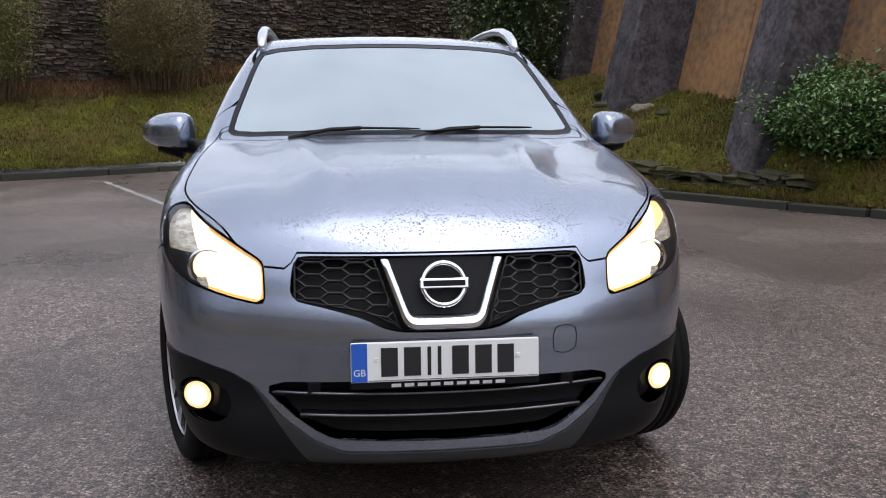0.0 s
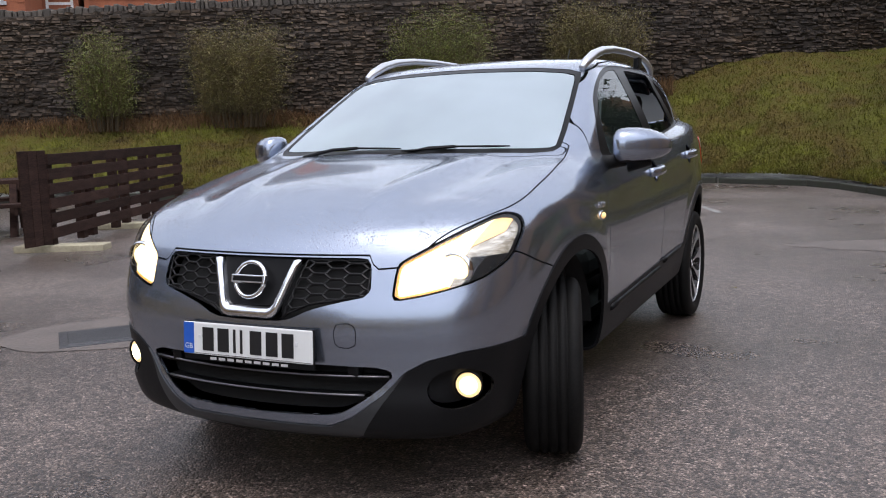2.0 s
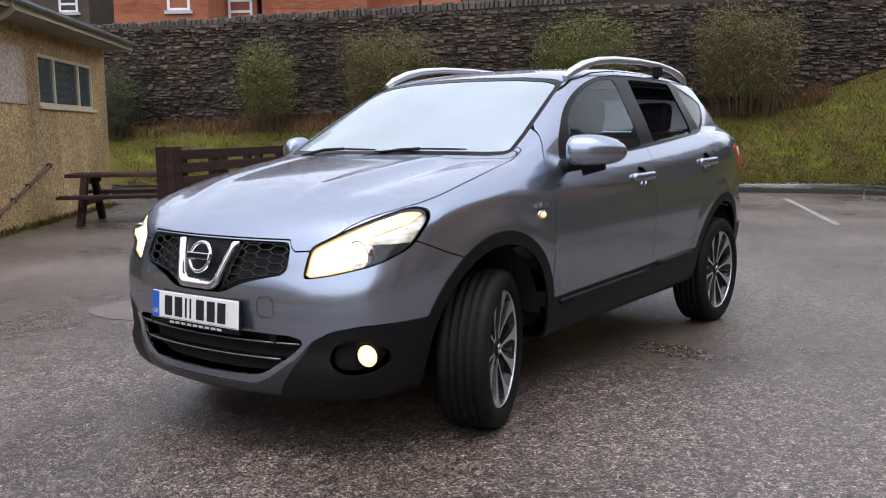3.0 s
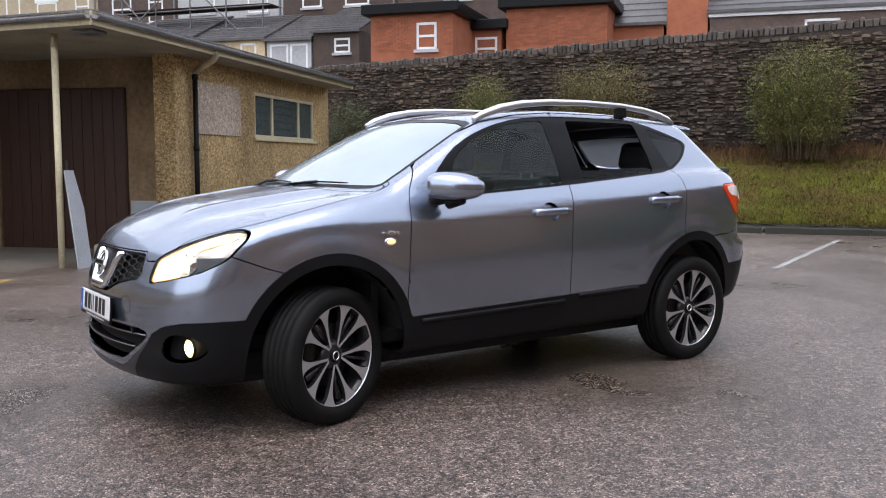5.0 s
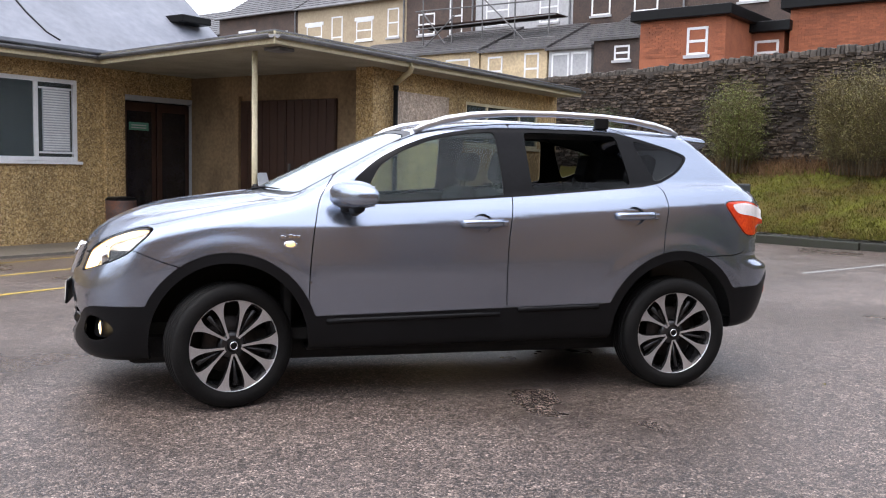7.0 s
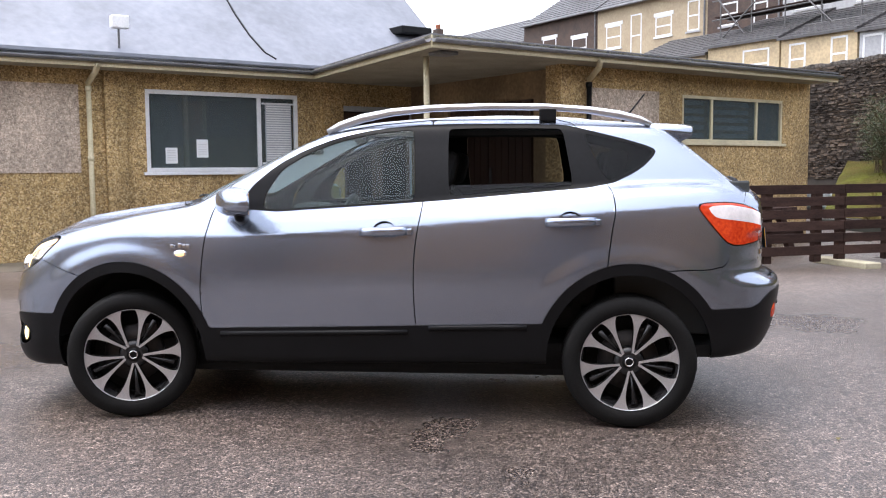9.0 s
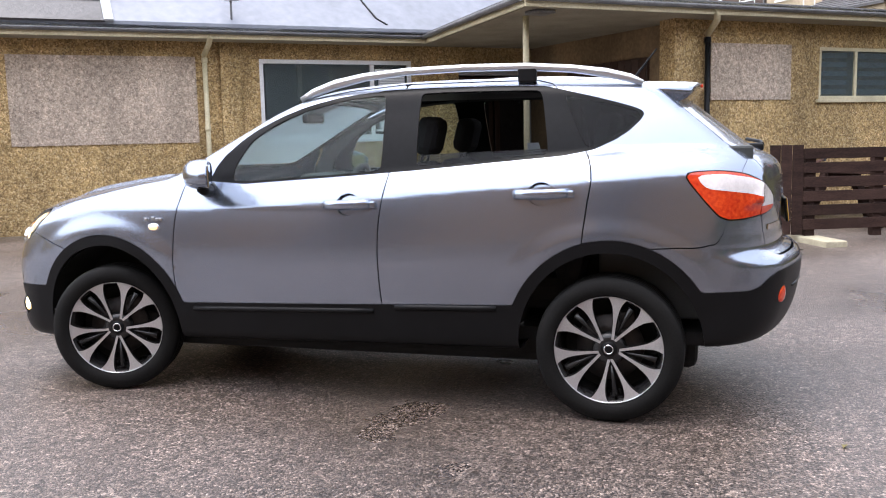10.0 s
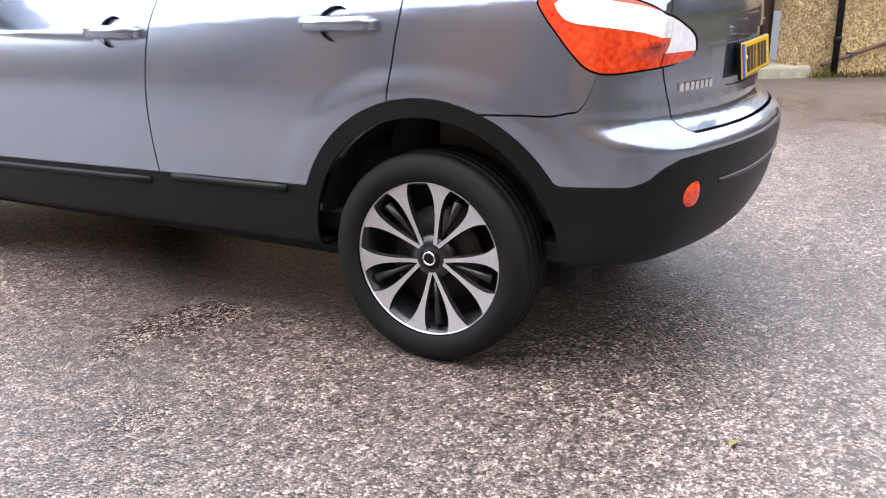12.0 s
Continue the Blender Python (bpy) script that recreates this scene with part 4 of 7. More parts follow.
for k in range(14):
    part("panel_rib", box((4.5, -0.5 * k - 0.52, 0.03), (14.0, -0.5 * k - 0.48, 0.05), pitch), FASCIA, hall)
part("panel_verge", box((4.38, -7.8, 0.004), (4.52, 0.05, 0.055), pitch, 0.01), GREY_BOARD, hall)
part("roof_hatch", box((-3.6, -5.75, 3.92), (-2.9, -5.15, 4.06), bevel=0.02), GLOSS_BLACK, hall, "dark roof hatch")
mast = empty("floodlight", "small white floodlight on a post above the gutter", "floodlight", at=BM)
part("post", tube([(2.62, -4.6, 2.95), (2.62, -4.6, 3.52)], 0.018, 8), FASCIA, mast)
part("lamp_head", box((2.49, -4.62, 3.46), (2.75, -4.46, 3.66), bevel=0.02), WHITE_FRAME, mast)

# paving, kerb and yellow lines by the entrance
pave = tagged(part("pavement", slab([(0.1, 0.2), (3.0, -0.6), (3.0, -5.0), (-14, -5.0), (-14, -3.9), (-0.2, -3.6)], FLOOR, -0.055), PAVING), "damp concrete apron round the building", "pavement", kind="structure")
pave.matrix_basis = BM


def strip(name, pts, w, mat, label, cat="marking", lift=0.004):
    verts, faces = [], []
    pts = [Vector((*p, 0)) for p in pts]
    fine = [a.lerp(b, k / 8) for a, b in zip(pts, pts[1:]) for k in range(8)] + [pts[-1]]
    for i, p in enumerate(fine):
        t = (fine[min(i + 1, len(fine) - 1)] - fine[max(i - 1, 0)]).normalized()
        o = Vector((-t.y, t.x, 0)) * w / 2
        for q in (p - o, p + o):
            verts.append((q.x, q.y, ground_z(q.x, q.y) + lift))
    faces = [(2 * i, 2 * i + 1, 2 * i + 3, 2 * i + 2) for i in range(len(fine) - 1)]
    return tagged(raw(name, verts, faces, mat), label, cat, kind="structure")


for pts in ([(-3.6, -3.5), (-4.4, -2.75), (-5.4, -1.9)], [(-5.3, -4.0), (-6.48, -2.92), (-7.3, -2.2)], [(-6.9, -4.4), (-8.3, -3.1), (-8.9, -2.6)], [(-5.73, -2.0), (-6.5, -1.46)]):
    strip("yellow_line", pts, 0.09, YELLOW_LINE, "worn yellow painted line on wet asphalt")
for pts in ([(-3.9, 10.9), (-1.95, 6.3)], [(-1.75, 12.0), (0.1, 7.8)], [(-6.0, 9.2), (-4.75, 6.4)]):
    strip("white_line", pts, 0.085, WHITE_LINE, "worn white parking bay line on wet asphalt")
def foot_of_wall():
    p = BM @ Vector((-rng.uniform(2.9, 9.1), -0.52 + abs(rng.gauss(0, 0.10)), 0))
    return Vector((p.x, p.y, ground_z(p.x, p.y)))


blades("weeds", 1500, foot_of_wall, BLADE, "weeds and moss along the foot of the wall", 0.03, 0.11)
# plain walls that close the yard behind the camera
for name, lo, hi in (("wall_south", (-30, -17.3, -0.5), (16, -17, 3.2)), ("wall_east", (15.7, -17, -0.5), (16, 2, 3.2))):
    tagged(part(name, box(lo, hi), PEBBLE), "plain buff yard wall", "wall", kind="structure")


# ---- the car: nose to -y, its left side to +x, on the ground at the origin ----
def soft_max(a, b, k):
    return np.maximum(a, b) + np.maximum(k - np.abs(a - b), 0) ** 2 / (4 * k)


def curve(pairs):
    xs, ys = zip(*pairs)
    return lambda v: np.interp(v, xs, ys)


def smooth_curve(pairs):
    """A cubic through the points, drawn fine and then looked up."""
    xs, ys = np.array(pairs, float).T
    m = np.gradient(ys, xs)
    t = np.linspace(xs[0], xs[-1], 400)
    i = np.clip(np.searchsorted(xs, t) - 1, 0, len(xs) - 2)
    h = xs[i + 1] - xs[i]
    s = (t - xs[i]) / h
    v = (2 * s**3 - 3 * s**2 + 1) * ys[i] + (s**3 - 2 * s**2 + s) * h * m[i] + (3 * s**2 - 2 * s**3) * ys[i + 1] + (s**3 - s**2) * h * m[i + 1]
    return lambda x: np.interp(x, t, v)


HUB_Y, HUB_Z, TYRE_R = 1.315, 0.337, 0.337
side_in = smooth_curve([(0.2, 0.115), (0.30, 0.068), (0.40, 0.040), (0.50, 0.026), (0.62, 0.012), (0.74, 0.002), (0.86, 0.006), (0.92, 0.0125), (0.955, 0.018), (0.978, 0.023), (0.994, 0.0295), (1.015, 0.0395), (1.04, 0.052), (1.07, 0.0665), (1.10, 0.079), (1.16, 0.100), (1.3, 0.15)])
front_in = smooth_curve([(0.18, 0.12), (0.24, 0.05), (0.30, 0.012), (0.36, 0.0), (0.45, 0.012), (0.54, 0.006), (0.62, 0.0), (0.68, 0.010), (0.74, 0.032), (0.80, 0.055), (0.86, 0.085), (0.92, 0.135), (0.98, 0.22), (1.1, 0.45)])
rear_in = smooth_curve([(0.3, 0.19), (0.37, 0.10), (0.45, 0.048), (0.52, 0.024), (0.60, 0.010), (0.68, 0.0), (0.735, 0.012), (0.775, 0.078), (0.83, 0.088), (0.92, 0.088), (1.02, 0.088), (1.10, 0.093), (1.16, 0.113), (1.24, 0.188), (1.35, 0.338)])
body_top = smooth_curve([(-2.4, 0.45), (-2.26, 0.70), (-2.18, 0.84), (-2.10, 0.922), (-2.0, 0.983), (-1.88, 1.026), (-1.74, 1.060), (-1.44, 1.108), (-1.1, 1.145), (-0.9, 1.152), (-0.6, 1.115), (-0.2, 1.118), (0.28, 1.152), (0.8, 1.19), (1.2, 1.222), (1.6, 1.235), (2.0, 1.215), (2.3, 1.15)])
crown = curve([(-2.3, 0.10), (-1.9, 0.15), (-1.7, 0.155), (-0.95, 0.05), (-0.6, 0.0)])
body_low = curve([(-2.3, 0.235), (-1.8, 0.25), (-1.3, 0.27), (-0.9, 0.295), (0.9, 0.315), (1.5, 0.34), (1.9, 0.355), (2.2, 0.375)])
roof_top = smooth_curve([(-0.9, 1.36), (-0.6, 1.45), (-0.35, 1.525), (-0.1, 1.573), (0.2, 1.600), (0.5, 1.608), (0.9, 1.600), (1.25, 1.578), (1.6, 1.545), (1.9, 1.50)])
glass_in = smooth_curve([(0.9, -0.06), (1.02, -0.03), (1.12, 0.0), (1.22, 0.036), (1.33, 0.083), (1.43, 0.132), (1.53, 0.185), (1.62, 0.26)])


def body(p):
    """The skin of the body as a level set: below zero inside."""
    s, y, z = np.abs(p[..., 0]), p[..., 1], p[..., 2]
    lift = 0.065 * np.clip(y + 0.6, 0, 2.2) * np.clip((z - 0.62) / 0.45, 0, 1)
    taper = 0.10 * np.maximum(np.abs(y) - 1.0, 0) ** 2
    flare = 0.0
    for hub in (-HUB_Y, HUB_Y):
        r = np.hypot(y - hub, z - HUB_Z)
        k = np.clip((0.615 - r) / 0.085, 0, 1)
        flare = flare + 0.0095 * k * k * (3 - 2 * k) * np.clip((z - 0.45) / 0.4, 0, 1)
    sides = s - (0.887 - taper - side_in(z - lift) + flare)
    front = -y - (2.183 - 0.36 * s**2.2 - front_in(z))
    rear = y - (2.183 - 0.32 * s**2.3 - rear_in(z))
    ridge = 0.012 * np.exp(-(((s - (0.30 + 0.13 * (y + 2.0))) / 0.05) ** 2)) * np.clip((y + 2.1) / 0.3, 0, 1) * np.clip((-1.0 - y) / 0.2, 0, 1)
    dip = 0.010 * np.exp(-(((s - (0.42 + 0.16 * (y + 2.0))) / 0.07) ** 2)) * np.clip((y + 2.1) / 0.3, 0, 1) * np.clip((-1.0 - y) / 0.2, 0, 1)
    top = z - (body_top(y) - crown(y) * s**2 + ridge - dip)
    low = body_low(y) - z
    lower = soft_max(sides, front, 0.15)
    lower = soft_max(lower, rear, 0.15)
    lower = soft_max(lower, top, 0.075)
    lower = soft_max(lower, low, 0.05)
    g_taper = 0.055 * np.maximum(-y - 0.25, 0) ** 2 + 0.075 * np.maximum(y - 0.7, 0) ** 2
    g_side = s - (0.808 - glass_in(z) - g_taper)
    g_front = (-1.165 + (z - 1.14) * 2.0 + 0.42 * s**2 - 0.12 * (z - 1.14) * (1.55 - z) - y) * 0.46
    g_roof = z - (roof_top(y) - 0.07 * s**2)
    g_rear = (y - (1.975 + (1.21 - z) * 1.28 - 0.24 * s**2)) * 0.62
    green = soft_max(g_side, g_front, 0.05)
    green = soft_max(green, g_rear, 0.06)
    green = soft_max(green, g_roof, 0.06)
    green = np.maximum(np.maximum(green, 1.0 - z), y - 1.97)
    return -soft_max(-lower, -green, 0.03)


def gradient(p):
    e = 1e-4
    g = np.stack([body(p + d) - body(p - d) for d in np.eye(3) * e], -1) / (2 * e)
    return g


def settle(p, rounds=4):
    """Draw points onto the skin."""
    for _ in range(rounds):
        g = gradient(p)
        p = p - (body(p) / np.maximum((g * g).sum(-1), 1e-6))[..., None] * g
    return p


def skin(h=0.019):
    """Half of the skin (x >= 0), as points and polygons, by surface nets on a grid."""
    ax = np.arange(-h / 2, 0.95, h)
    ay = np.arange(-2.27, 2.26, h)
    az = np.arange(0.19, 1.66, h)
    val = np.empty((len(ax), len(ay), len(az)))
    yz = np.stack(np.meshgrid(ay, az, indexing="ij"), -1)
    for i, x in enumerate(ax):
        val[i] = body(np.concatenate([np.full((*yz.shape[:2], 1), x), yz], -1))
    inside = val < 0
    count = np.zeros(tuple(n - 1 for n in val.shape), int)
    for a in (0, 1):
        for b in (0, 1):
            for c in (0, 1):
                count += inside[a : val.shape[0] - 1 + a, b : val.shape[1] - 1 + b, c : val.shape[2] - 1 + c]
    active = (count > 0) & (count < 8)
    ids = np.full(count.shape, -1)
    cells = np.argwhere(active)
    ids[active] = np.arange(len(cells))
    pts = np.stack([ax[cells[:, 0]] + h / 2, ay[cells[:, 1]] + h / 2, az[cells[:, 2]] + h / 2], -1)
    pts = settle(pts, 6)
    pts[cells[:, 0] == 0, 0] = 0.0
    polys = []
    for axis in range(3):
        lo = [slice(None)] * 3
        hi = [slice(None)] * 3
        lo[axis], hi[axis] = slice(0, -1), slice(1, None)
        a, b = inside[tuple(lo)], inside[tuple(hi)]
        for e in np.argwhere(a != b):
            u, v = [k for k in range(3) if k != axis]
            if min(e[u], e[v]) < 1 or e[u] >= ids.shape[u] or e[v] >= ids.shape[v] or (axis == 0 and e[0] == 0):
                continue
            quad = []
            for du, dv in ((0, 0), (-1, 0), (-1, -1), (0, -1)):
                c = e.copy()
                c[u] += du
                c[v] += dv
                quad.append(ids[tuple(c)])
            flip = a[tuple(e)] != (axis == 1)
            polys.append(quad if flip else quad[::-1])
    return pts, [[int(i) for i in q] for q in polys if min(q) >= 0]


class Shell:
    """Polygons on the skin that are cut apart along level lines."""

    def __init__(self):
        self.pts, self.polys = skin()

    def cut(self, polys, g):
        """Split polygons by the sign of g(points): (inside, outside)."""
        val = g(self.pts)
        val = np.where(np.abs(val) < 2e-4, -1e-9, val)
        neg = val <= 0
        ins, outs, fresh, made = [], [], {}, []
        n0 = len(self.pts)
        for q in polys:
            k = sum(neg[i] for i in q)
            if k == len(q):
                ins.append(q)
            elif k == 0:
                outs.append(q)
            else:
                pi, po = [], []
                for a, b in zip(q, q[1:] + q[:1]):
                    (pi if neg[a] else po).append(a)
                    if neg[a] != neg[b]:
                        key = (min(a, b), max(a, b))
                        if key not in fresh:
                            t = val[a] / (val[a] - val[b])
                            fresh[key] = n0 + len(made)
                            made.append(self.pts[a] + t * (self.pts[b] - self.pts[a]))
                        pi.append(fresh[key])
                        po.append(fresh[key])
                if len(pi) > 2:
                    ins.append(pi)
                if len(po) > 2:
                    outs.append(po)
        if made:
            self.pts = np.vstack([self.pts, settle(np.array(made), 2)])
        return ins, outs

    def panel(self, polys, g, gap=0.0029):
        """Cut a panel out with a shut line round it: (panel, rest)."""
        ins, rest = self.cut(polys, lambda p: g(p) + gap)
        _, rest = self.cut(rest, lambda p: g(p) - gap)
        return ins, rest


def in_outline(a, b, outline, rounds=2, tight=0.0):
    """A signed distance to a rounded outline, in the plane of the two axes a and b."""
    o = np.array(outline, float)
    if tight:
        ends = []
        for p, q, r in zip(np.roll(o, 1, 0), o, np.roll(o, -1, 0)):
            for n in (p, r):
                d = np.linalg.norm(n - q)
                ends.append(q + (n - q) * min(tight / d, 0.35))
        o = np.array(ends)
    for _ in range(rounds):
        n = np.roll(o, -1, 0)
        o = np.stack([o * 0.78 + n * 0.22, o * 0.22 + n * 0.78], 1).reshape(-1, 2)

    def g(p):
        q = np.stack([np.abs(p[:, a]) if a == 0 else p[:, a], p[:, b]], -1)
        dist, sign = np.full(len(q), 1e9), np.ones(len(q))
        for v, w in zip(o, np.roll(o, -1, 0)):
            e, d = w - v, q - v
            t = np.clip((d @ e) / (e @ e), 0, 1)
            dist = np.minimum(dist, ((d - t[:, None] * e) ** 2).sum(-1))
            c1, c2, c3 = q[:, 1] >= v[1], q[:, 1] < w[1], e[0] * d[:, 1] > e[1] * d[:, 0]
            sign = np.where((c1 & c2 & c3) | (~c1 & ~c2 & ~c3), -sign, sign)
        return sign * np.sqrt(dist)

    return g


def both(*gs):
    return lambda p: np.max([g(p) for g in gs], axis=0)


def either(*gs):
    return lambda p: np.min([g(p) for g in gs], axis=0)


def arch(hub, rx, rz):
    return lambda p: np.maximum((np.hypot((p[:, 1] - hub) / rx, (p[:, 2] - HUB_Z) / rz) - 1) * rx, 0.45 - p[:, 0])


def shell_part(name, shell, polys, mat, parent, label="", mirror="join", shift=0.0, edge=0.012):
    """A panel with its turned-in edges. mirror: join both halves, or this side (1) or the other (-1) alone."""
    used = sorted({i for q in polys for i in q})
    if not used:
        return None
    index = {i: k for k, i in enumerate(used)}
    pts = shell.pts[used]
    nrm = gradient(pts)
    nrm /= np.linalg.norm(nrm, axis=1, keepdims=True)
    centre = np.abs(pts[:, 0]) < 1e-6
    nrm[centre, 0] = 0
    pts = pts + nrm * shift
    faces = [[index[i] for i in q] for q in polys]
    # turned edge
    seen = {}
    for f in faces:
        for a, b in zip(f, f[1:] + f[:1]):
            seen[(a, b)] = seen.get((a, b), 0) + 1
    rim = [(a, b) for a, b in seen if (b, a) not in seen and not (centre[a] and centre[b])]
    if edge and rim:
        rv = sorted({i for e in rim for i in e})
        out = {i: np.zeros(3) for i in rv}
        for a, b in rim:
            d = np.cross(pts[b] - pts[a], (nrm[a] + nrm[b]) / 2)
            out[a] += d
            out[b] += d
        n0 = len(pts)
        top = {i: n0 + k for k, i in enumerate(rv)}
        low = {i: n0 + len(rv) + k for k, i in enumerate(rv)}
        on = np.array([out[i] / (np.linalg.norm(out[i]) + 1e-12) for i in rv])
        pts = np.vstack([pts, pts[rv], pts[rv] - nrm[rv] * edge])
        nrm = np.vstack([nrm, on, on])
        centre = np.abs(pts[:, 0]) < 1e-6
        faces = faces + [[top[b], top[a], low[a], low[b]] for a, b in rim]
    if mirror == -1:
        pts, nrm, faces = pts * (-1, 1, 1), nrm * (-1, 1, 1), [f[::-1] for f in faces]
    elif mirror == "join":
        n0 = len(pts)
        faces = faces + [[i if centre[i] else i + n0 for i in f[::-1]] for f in faces]
        pts, nrm = np.vstack([pts, pts * (-1, 1, 1)]), np.vstack([nrm, nrm * (-1, 1, 1)])
    keep = np.unique(np.concatenate([np.array(f) for f in faces]))
    remap = np.zeros(len(pts), int)
    remap[keep] = np.arange(len(keep))
    me = bpy.data.meshes.new(name)
    me.from_pydata(pts[keep].tolist(), [], [[int(remap[i]) for i in f] for f in faces])
    me.materials.append(mat)
    me.polygons.foreach_set("use_smooth", [True] * len(me.polygons))
    me.normals_split_custom_set_from_vertices(nrm[keep].tolist())
    ob = new(name, me)
    ob.parent = parent
    return tagged(ob, label) if label else ob


def largest(polys):
    """The largest joined set of polygons, and the rest."""
    up = {}

    def root(i):
        while up.setdefault(i, i) != i:
            i = up[i]
        return i

    for q in polys:
        for i in q[1:]:
            up[root(i)] = root(q[0])
    groups = {}
    for q in polys:
        groups.setdefault(root(q[0]), []).append(q)
    order = sorted(groups.values(), key=len, reverse=True)
    return order[0], [q for g in order[1:] for q in g]


car = empty("car", "silver-grey metallic SUV wet with rain, lamps lit, parked on asphalt", "car")
shell = Shell()
rest = shell.polys
# wheel openings
_, rest = shell.cut(rest, arch(-HUB_Y, 0.418, 0.447))
_, rest = shell.cut(rest, arch(HUB_Y, 0.418, 0.447))
# glass
upper_side = lambda p: np.maximum(0.42 - p[:, 0], 1.0 - p[:, 2])
DAYLIGHT = [(-0.72, 1.085), (-0.66, 1.215), (-0.52, 1.34), (-0.36, 1.425), (-0.2, 1.483), (0.0, 1.527), (0.3, 1.552), (0.97, 1.545), (1.08, 1.52), (1.30, 1.463), (1.44, 1.42), (1.462, 1.39), (1.37, 1.30), (1.2, 1.222), (0.75, 1.185), (0.28, 1.146)]
daylight, rest = shell.cut(rest, both(in_outline(1, 2, DAYLIGHT, 1), upper_side))
front_pane, daylight = shell.panel(daylight, in_outline(1, 2, [(-0.575, 1.108), (-0.565, 1.19), (-0.49, 1.315), (-0.36, 1.398), (-0.2, 1.46), (0.0, 1.505), (0.205, 1.525), (0.225, 1.155)], 1, 0.02), 0.001)
rear_hole, daylight = shell.panel(daylight, in_outline(1, 2, [(0.40, 1.172), (0.385, 1.528), (0.965, 1.522), (0.985, 1.50), (1.035, 1.218)], 1, 0.02), 0.001)
rear_pane, _ = shell.cut(rear_hole, lambda p: p[:, 2] - 1.232 - 0.03 * (p[:, 1] - 0.4))
quarter_pane, daylight = shell.panel(daylight, in_outline(1, 2, [(1.085, 1.497), (1.29, 1.450), (1.425, 1.413), (1.445, 1.39), (1.36, 1.315), (1.205, 1.243)], 1, 0.02), 0.001)
screen, rest = shell.panel(rest, both(in_outline(0, 2, [(-0.5, 1.168), (0.36, 1.162), (0.650, 1.155), (0.672, 1.17), (0.597, 1.44), (0.567, 1.49), (0.3, 1.513), (-0.5, 1.517)], 1), lambda p: p[:, 1] - 0.2), 0.0015)
screen_rim, rest = shell.cut(rest, both(in_outline(0, 2, [(-0.5, 1.15), (0.38, 1.145), (0.668, 1.135), (0.694, 1.165), (0.615, 1.45), (0.587, 1.505), (0.3, 1.531), (-0.5, 1.535)], 1), lambda p: p[:, 1] - 0.2))
cowl, rest = shell.panel(rest, lambda p: np.max([-1.215 + 0.42 * p[:, 0] ** 2 - p[:, 1], p[:, 1] + 0.93, p[:, 2] - 1.19, p[:, 0] - 0.715], axis=0))
cowl, stray = largest(cowl)
rest = rest + stray
rear_screen, rest = shell.panel(rest, both(in_outline(0, 2, [(-0.5, 1.232), (0.45, 1.236), (0.585, 1.262), (0.535, 1.44), (0.47, 1.478), (-0.5, 1.49)], 1), lambda p: 1.45 - p[:, 1]), 0.002)
# lamps
LAMP_EDGE = in_outline(0, 2, [(0.492, 0.728), (0.491, 0.742), (0.494, 0.812), (0.500, 0.828), (0.515, 0.838), (0.61, 0.893), (0.70, 0.945), (0.725, 0.962), (0.75, 0.966), (0.79, 0.952), (0.812, 0.915), (0.808, 0.86), (0.795, 0.818), (0.735, 0.768), (0.60, 0.731), (0.51, 0.716), (0.498, 0.717)], 1)
head_lamp, rest = shell.panel(rest, both(LAMP_EDGE, lambda p: p[:, 1] + 1.45), 0.003)
tail_lamp, rest = shell.panel(rest, both(in_outline(1, 2, [(1.625, 1.135), (1.80, 1.142), (1.92, 1.12), (2.005, 1.06), (2.03, 0.985), (2.01, 0.945), (1.81, 0.918), (1.745, 0.985)], 1, 0.03), lambda p: 0.44 - p[:, 0]), 0.003)
tail_inner, tail_lamp = shell.panel(tail_lamp, lambda p: (p[:, 0] - 0.66) + 0.25 * (p[:, 2] - 1.03), 0.003)
tail_white, tail_lamp = shell.cut(tail_lamp, in_outline(1, 2, [(1.682, 1.120), (1.80, 1.126), (1.92, 1.106), (2.04, 1.052), (2.04, 1.000), (1.92, 1.037), (1.80, 1.055), (1.735, 1.062), (1.712, 1.085)], 1, 0.02))
tail_base, tail_inner = shell.cut(tail_inner, lambda p: p[:, 2] - 0.978)
fog_well, rest = shell.cut(rest, lambda p: np.maximum(np.hypot((np.abs(p[:, 0]) - 0.675) / 1.25, p[:, 2] - 0.425) - 0.066, p[:, 1] + 1.6))
# grilles
grille, rest = shell.cut(rest, both(in_outline(0, 2, [(-0.3, 0.846), (0.36, 0.846), (0.405, 0.842), (0.417, 0.80), (0.422, 0.728), (0.32, 0.708), (0.22, 0.682), (0.16, 0.652), (0.10, 0.643), (-0.3, 0.643)], 1), lambda p: p[:, 1] + 1.9))
intake, rest = shell.cut(rest, both(in_outline(0, 2, [(-0.3, 0.505), (0.42, 0.505), (0.505, 0.482), (0.44, 0.42), (0.34, 0.352), (0.28, 0.335), (-0.3, 0.33)], 1), lambda p: p[:, 1] + 1.7))
# black cladding: arches, sills and the low edge of the bumpers
clad_side = curve([(-1.9, 0.556), (-1.6, 0.556), (-0.9, 0.49), (-0.2, 0.505), (0.6, 0.525), (1.0, 0.535), (1.6, 0.60), (1.80, 0.608), (1.92, 0.612), (1.965, 0.63), (2.0, 0.665), (2.04, 0.69), (2.10, 0.70), (2.3, 0.705)])
clad_nose = curve([(0.0, 0.30), (0.28, 0.30), (0.36, 0.335), (0.46, 0.41), (0.525, 0.482), (0.60, 0.522), (0.70, 0.545), (0.9, 0.556)])
clad_line = lambda p: p[:, 2] - np.where(p[:, 1] < -1.62, clad_nose(np.abs(p[:, 0])), clad_side(p[:, 1]))
